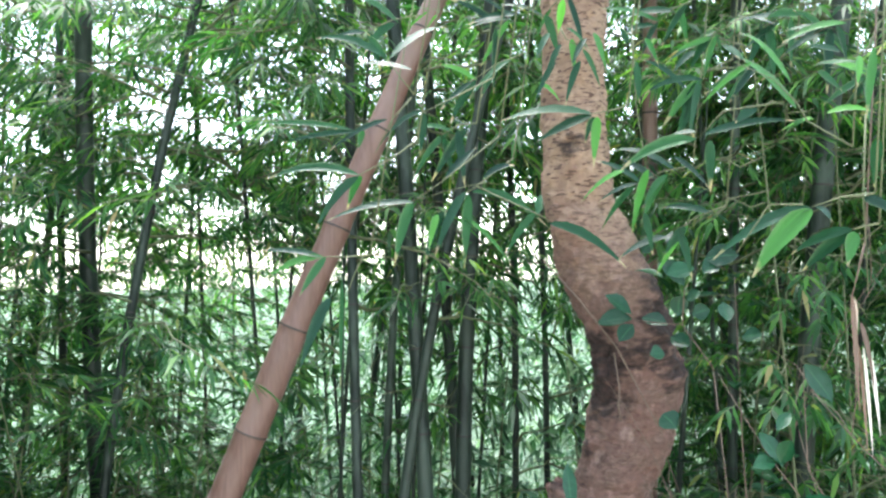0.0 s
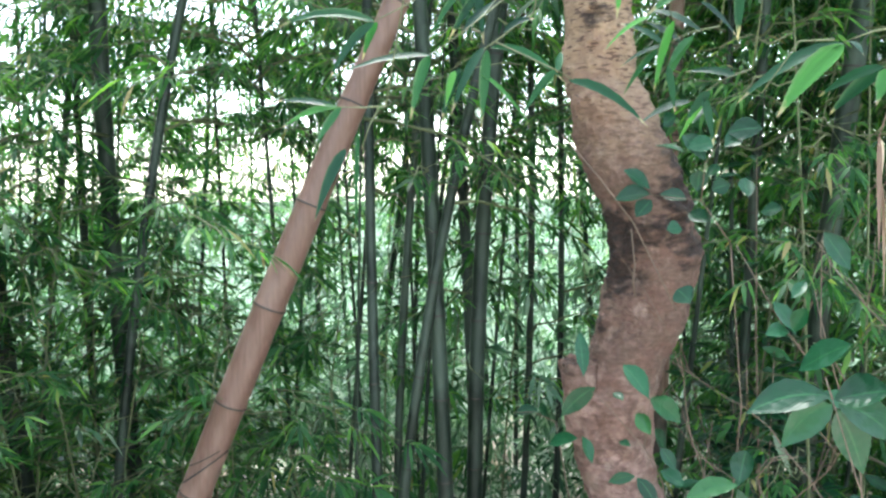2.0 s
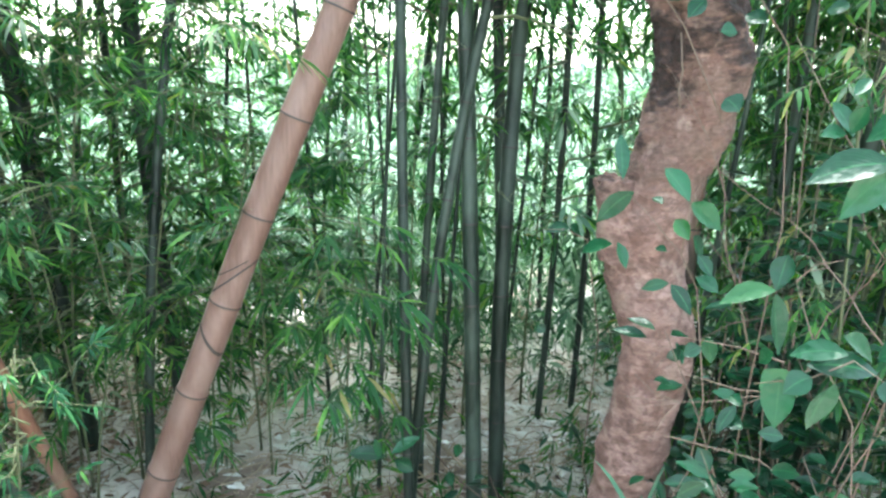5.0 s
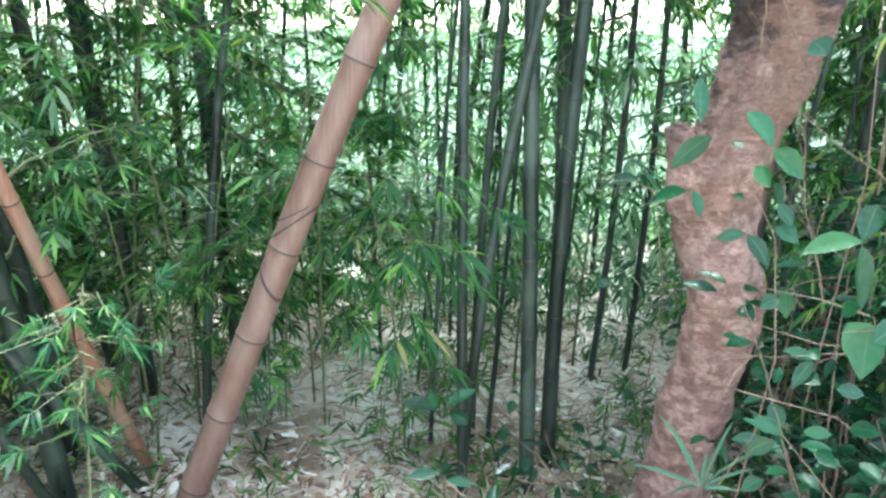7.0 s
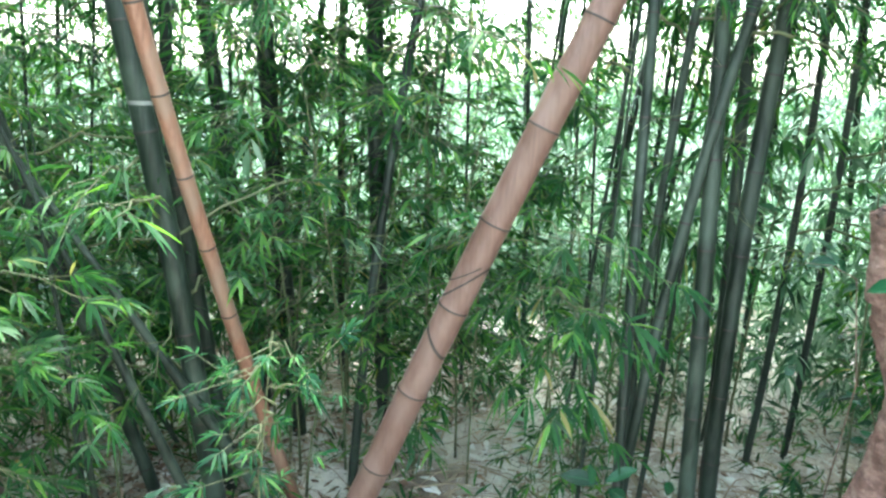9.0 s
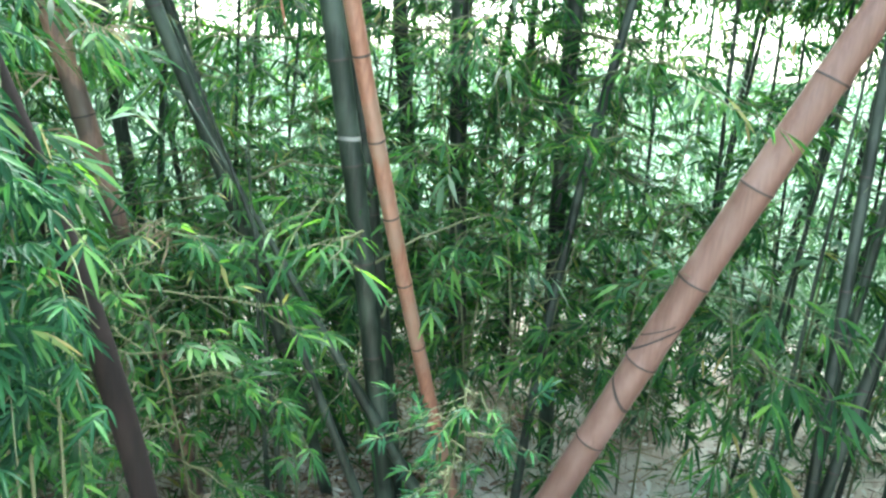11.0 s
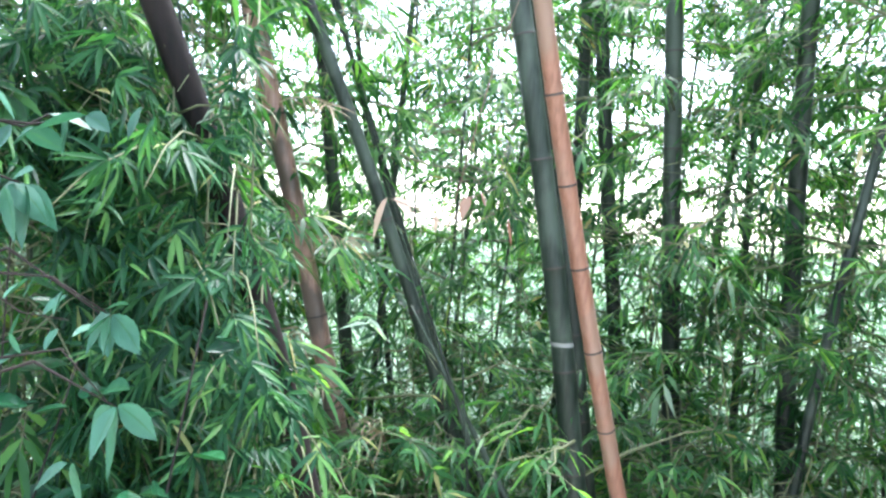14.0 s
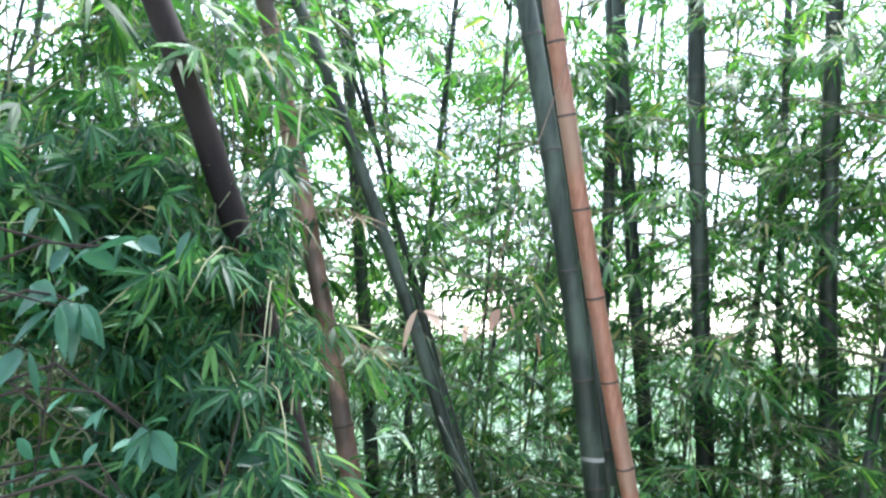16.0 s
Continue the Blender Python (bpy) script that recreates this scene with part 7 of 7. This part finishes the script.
bamboo_spray_h11 = sprig("bamboo_spray", "bamboo spray with narrow dark green leaves hanging overhead", "bamboo spray", (0.552, 1.543, 1.644))
stem(bamboo_spray_h11, [(0.552, 1.543, 1.644), (0.499, 1.559, 1.624), (0.444, 1.575, 1.586)])
blade(bamboo_spray_h11, (0.526, 1.551, 1.63), (0.438, 1.601, 1.646), 0.0105, "near")
blade(bamboo_spray_h11, (0.479, 1.565, 1.605), (0.438, 1.578, 1.549), 0.0119, "near")
blade(bamboo_spray_h11, (0.466, 1.569, 1.597), (0.492, 1.576, 1.498), 0.0114, "near")
blade(bamboo_spray_h11, (0.483, 1.564, 1.607), (0.432, 1.624, 1.509), 0.0085, "near")
blade(bamboo_spray_h11, (0.445, 1.575, 1.587), (0.348, 1.58, 1.545), 0.0123, "near")

bamboo_spray_h12 = sprig("bamboo_spray", "bamboo spray with narrow dark green leaves hanging overhead", "bamboo spray", (0.638, 1.402, 1.929))
stem(bamboo_spray_h12, [(0.638, 1.402, 1.929), (0.604, 1.417, 1.916), (0.567, 1.431, 1.886)])
blade(bamboo_spray_h12, (0.569, 1.43, 1.887), (0.509, 1.464, 1.867), 0.0075, "near")
blade(bamboo_spray_h12, (0.575, 1.428, 1.89), (0.525, 1.427, 1.823), 0.0099, "near")
blade(bamboo_spray_h12, (0.618, 1.411, 1.917), (0.591, 1.446, 1.864), 0.0101, "near")
blade(bamboo_spray_h12, (0.567, 1.431, 1.886), (0.535, 1.482, 1.831), 0.0091, "near")
blade(bamboo_spray_h12, (0.57, 1.43, 1.888), (0.493, 1.471, 1.848), 0.0109, "near")

bamboo_spray_h13 = sprig("bamboo_spray", "bamboo spray with narrow dark green leaves hanging overhead", "bamboo spray", (-0.03, 1.475, 2.017))
stem(bamboo_spray_h13, [(-0.03, 1.475, 2.017), (-0.088, 1.471, 2.008), (-0.146, 1.465, 1.981)])
blade(bamboo_spray_h13, (-0.085, 1.472, 2.001), (-0.141, 1.46, 1.942), 0.0112, "near")
blade(bamboo_spray_h13, (-0.077, 1.472, 2.003), (-0.179, 1.437, 2.049), 0.0113, "near")
blade(bamboo_spray_h13, (-0.134, 1.467, 1.986), (-0.114, 1.488, 1.915), 0.0090, "near")
blade(bamboo_spray_h13, (-0.083, 1.472, 2.002), (-0.157, 1.503, 1.939), 0.0106, "near")
blade(bamboo_spray_h13, (-0.139, 1.466, 1.983), (-0.212, 1.5, 1.982), 0.0081, "near")

broadleaf_twig_e = sprig("broadleaf_twig", "broad-leaved twig with drooping dull green leaves", "shrub", (-1.136, 0.163, 1.488))
stem(broadleaf_twig_e, [(-1.136, 0.163, 1.488), (-1.128, 0.194, 1.483), (-1.118, 0.229, 1.474)])
blade(broadleaf_twig_e, (-1.118, 0.229, 1.474), (-1.096, 0.233, 1.426), 0.0130, "oval")
blade(broadleaf_twig_e, (-1.117, 0.233, 1.476), (-1.117, 0.267, 1.442), 0.0139, "oval")
blade(broadleaf_twig_e, (-1.12, 0.223, 1.47), (-1.153, 0.202, 1.432), 0.0111, "oval")
blade(broadleaf_twig_e, (-1.122, 0.218, 1.481), (-1.169, 0.207, 1.456), 0.0102, "oval")
blade(broadleaf_twig_e, (-1.119, 0.228, 1.478), (-1.154, 0.214, 1.492), 0.0092, "oval")

broadleaf_twig_f = sprig("broadleaf_twig", "broad-leaved twig with drooping dull green leaves", "shrub", (-1.153, 0.177, 1.441))
stem(broadleaf_twig_f, [(-1.153, 0.177, 1.441), (-1.148, 0.199, 1.438), (-1.143, 0.216, 1.431)])
blade(broadleaf_twig_f, (-1.143, 0.216, 1.431), (-1.151, 0.232, 1.386), 0.0143, "oval")
blade(broadleaf_twig_f, (-1.145, 0.209, 1.434), (-1.125, 0.185, 1.396), 0.0143, "oval")
blade(broadleaf_twig_f, (-1.144, 0.212, 1.433), (-1.164, 0.202, 1.406), 0.0114, "oval")

broadleaf_twig_g = sprig("broadleaf_twig", "broad-leaved twig with drooping dull green leaves", "shrub", (-1.194, 0.179, 1.547))
stem(broadleaf_twig_g, [(-1.194, 0.179, 1.547), (-1.184, 0.219, 1.54), (-1.171, 0.261, 1.532), (-1.164, 0.281, 1.546)])
blade(broadleaf_twig_g, (-1.171, 0.261, 1.53), (-1.186, 0.305, 1.512), 0.0119, "oval")
blade(broadleaf_twig_g, (-1.164, 0.281, 1.546), (-1.142, 0.313, 1.533), 0.0100, "oval")
blade(broadleaf_twig_g, (-1.182, 0.224, 1.568), (-1.198, 0.216, 1.534), 0.0150, "oval")
blade(broadleaf_twig_g, (-1.179, 0.235, 1.569), (-1.186, 0.259, 1.538), 0.0140, "oval")
blade(broadleaf_twig_g, (-1.174, 0.251, 1.533), (-1.172, 0.237, 1.505), 0.0119, "oval")

broadleaf_twig_h = sprig("broadleaf_twig", "broad-leaved twig with drooping dull green leaves", "shrub", (-1.193, 0.257, 1.416))
stem(broadleaf_twig_h, [(-1.193, 0.257, 1.416), (-1.184, 0.284, 1.394), (-1.165, 0.333, 1.354), (-1.161, 0.341, 1.342)])
blade(broadleaf_twig_h, (-1.162, 0.34, 1.341), (-1.15, 0.303, 1.332), 0.0092, "oval")
blade(broadleaf_twig_h, (-1.161, 0.341, 1.34), (-1.176, 0.327, 1.307), 0.0102, "oval")
blade(broadleaf_twig_h, (-1.16, 0.343, 1.341), (-1.146, 0.337, 1.309), 0.0112, "oval")
blade(broadleaf_twig_h, (-1.159, 0.347, 1.342), (-1.13, 0.357, 1.314), 0.0122, "oval")
blade(broadleaf_twig_h, (-1.186, 0.28, 1.387), (-1.177, 0.267, 1.368), 0.0072, "oval")
blade(broadleaf_twig_h, (-1.177, 0.303, 1.375), (-1.157, 0.288, 1.353), 0.0072, "oval")

broadleaf_twig_i = sprig("broadleaf_twig", "broad-leaved twig with drooping dull green leaves", "shrub", (-1.195, 0.254, 1.309))
stem(broadleaf_twig_i, [(-1.195, 0.254, 1.309), (-1.177, 0.303, 1.316), (-1.159, 0.346, 1.257)])
blade(broadleaf_twig_i, (-1.159, 0.347, 1.255), (-1.192, 0.341, 1.22), 0.0102, "oval")
blade(broadleaf_twig_i, (-1.158, 0.349, 1.255), (-1.143, 0.342, 1.219), 0.0112, "oval")
blade(broadleaf_twig_i, (-1.156, 0.354, 1.257), (-1.14, 0.377, 1.229), 0.0112, "oval")
blade(broadleaf_twig_i, (-1.189, 0.271, 1.311), (-1.204, 0.263, 1.332), 0.0072, "oval")
blade(broadleaf_twig_i, (-1.182, 0.289, 1.314), (-1.189, 0.304, 1.335), 0.0072, "oval")
blade(broadleaf_twig_i, (-1.191, 0.264, 1.31), (-1.228, 0.253, 1.286), 0.0072, "oval")

broadleaf_twig_j = sprig("broadleaf_twig", "broad-leaved twig with drooping dull green leaves", "shrub", (-1.249, 0.209, 1.411))
stem(broadleaf_twig_j, [(-1.249, 0.209, 1.411), (-1.24, 0.243, 1.382), (-1.228, 0.281, 1.348), (-1.212, 0.323, 1.339)])
stem(broadleaf_twig_j, [(-1.243, 0.23, 1.307), (-1.235, 0.258, 1.314), (-1.227, 0.283, 1.322)])
blade(broadleaf_twig_j, (-1.239, 0.246, 1.378), (-1.247, 0.235, 1.356), 0.0085, "oval")
blade(broadleaf_twig_j, (-1.233, 0.266, 1.361), (-1.27, 0.302, 1.378), 0.0075, "oval")
blade(broadleaf_twig_j, (-1.228, 0.281, 1.348), (-1.248, 0.278, 1.315), 0.0075, "oval")
blade(broadleaf_twig_j, (-1.221, 0.3, 1.344), (-1.217, 0.322, 1.365), 0.0075, "oval")
blade(broadleaf_twig_j, (-1.235, 0.258, 1.314), (-1.221, 0.236, 1.339), 0.0075, "oval")
blade(broadleaf_twig_j, (-1.239, 0.243, 1.31), (-1.273, 0.252, 1.273), 0.0075, "oval")
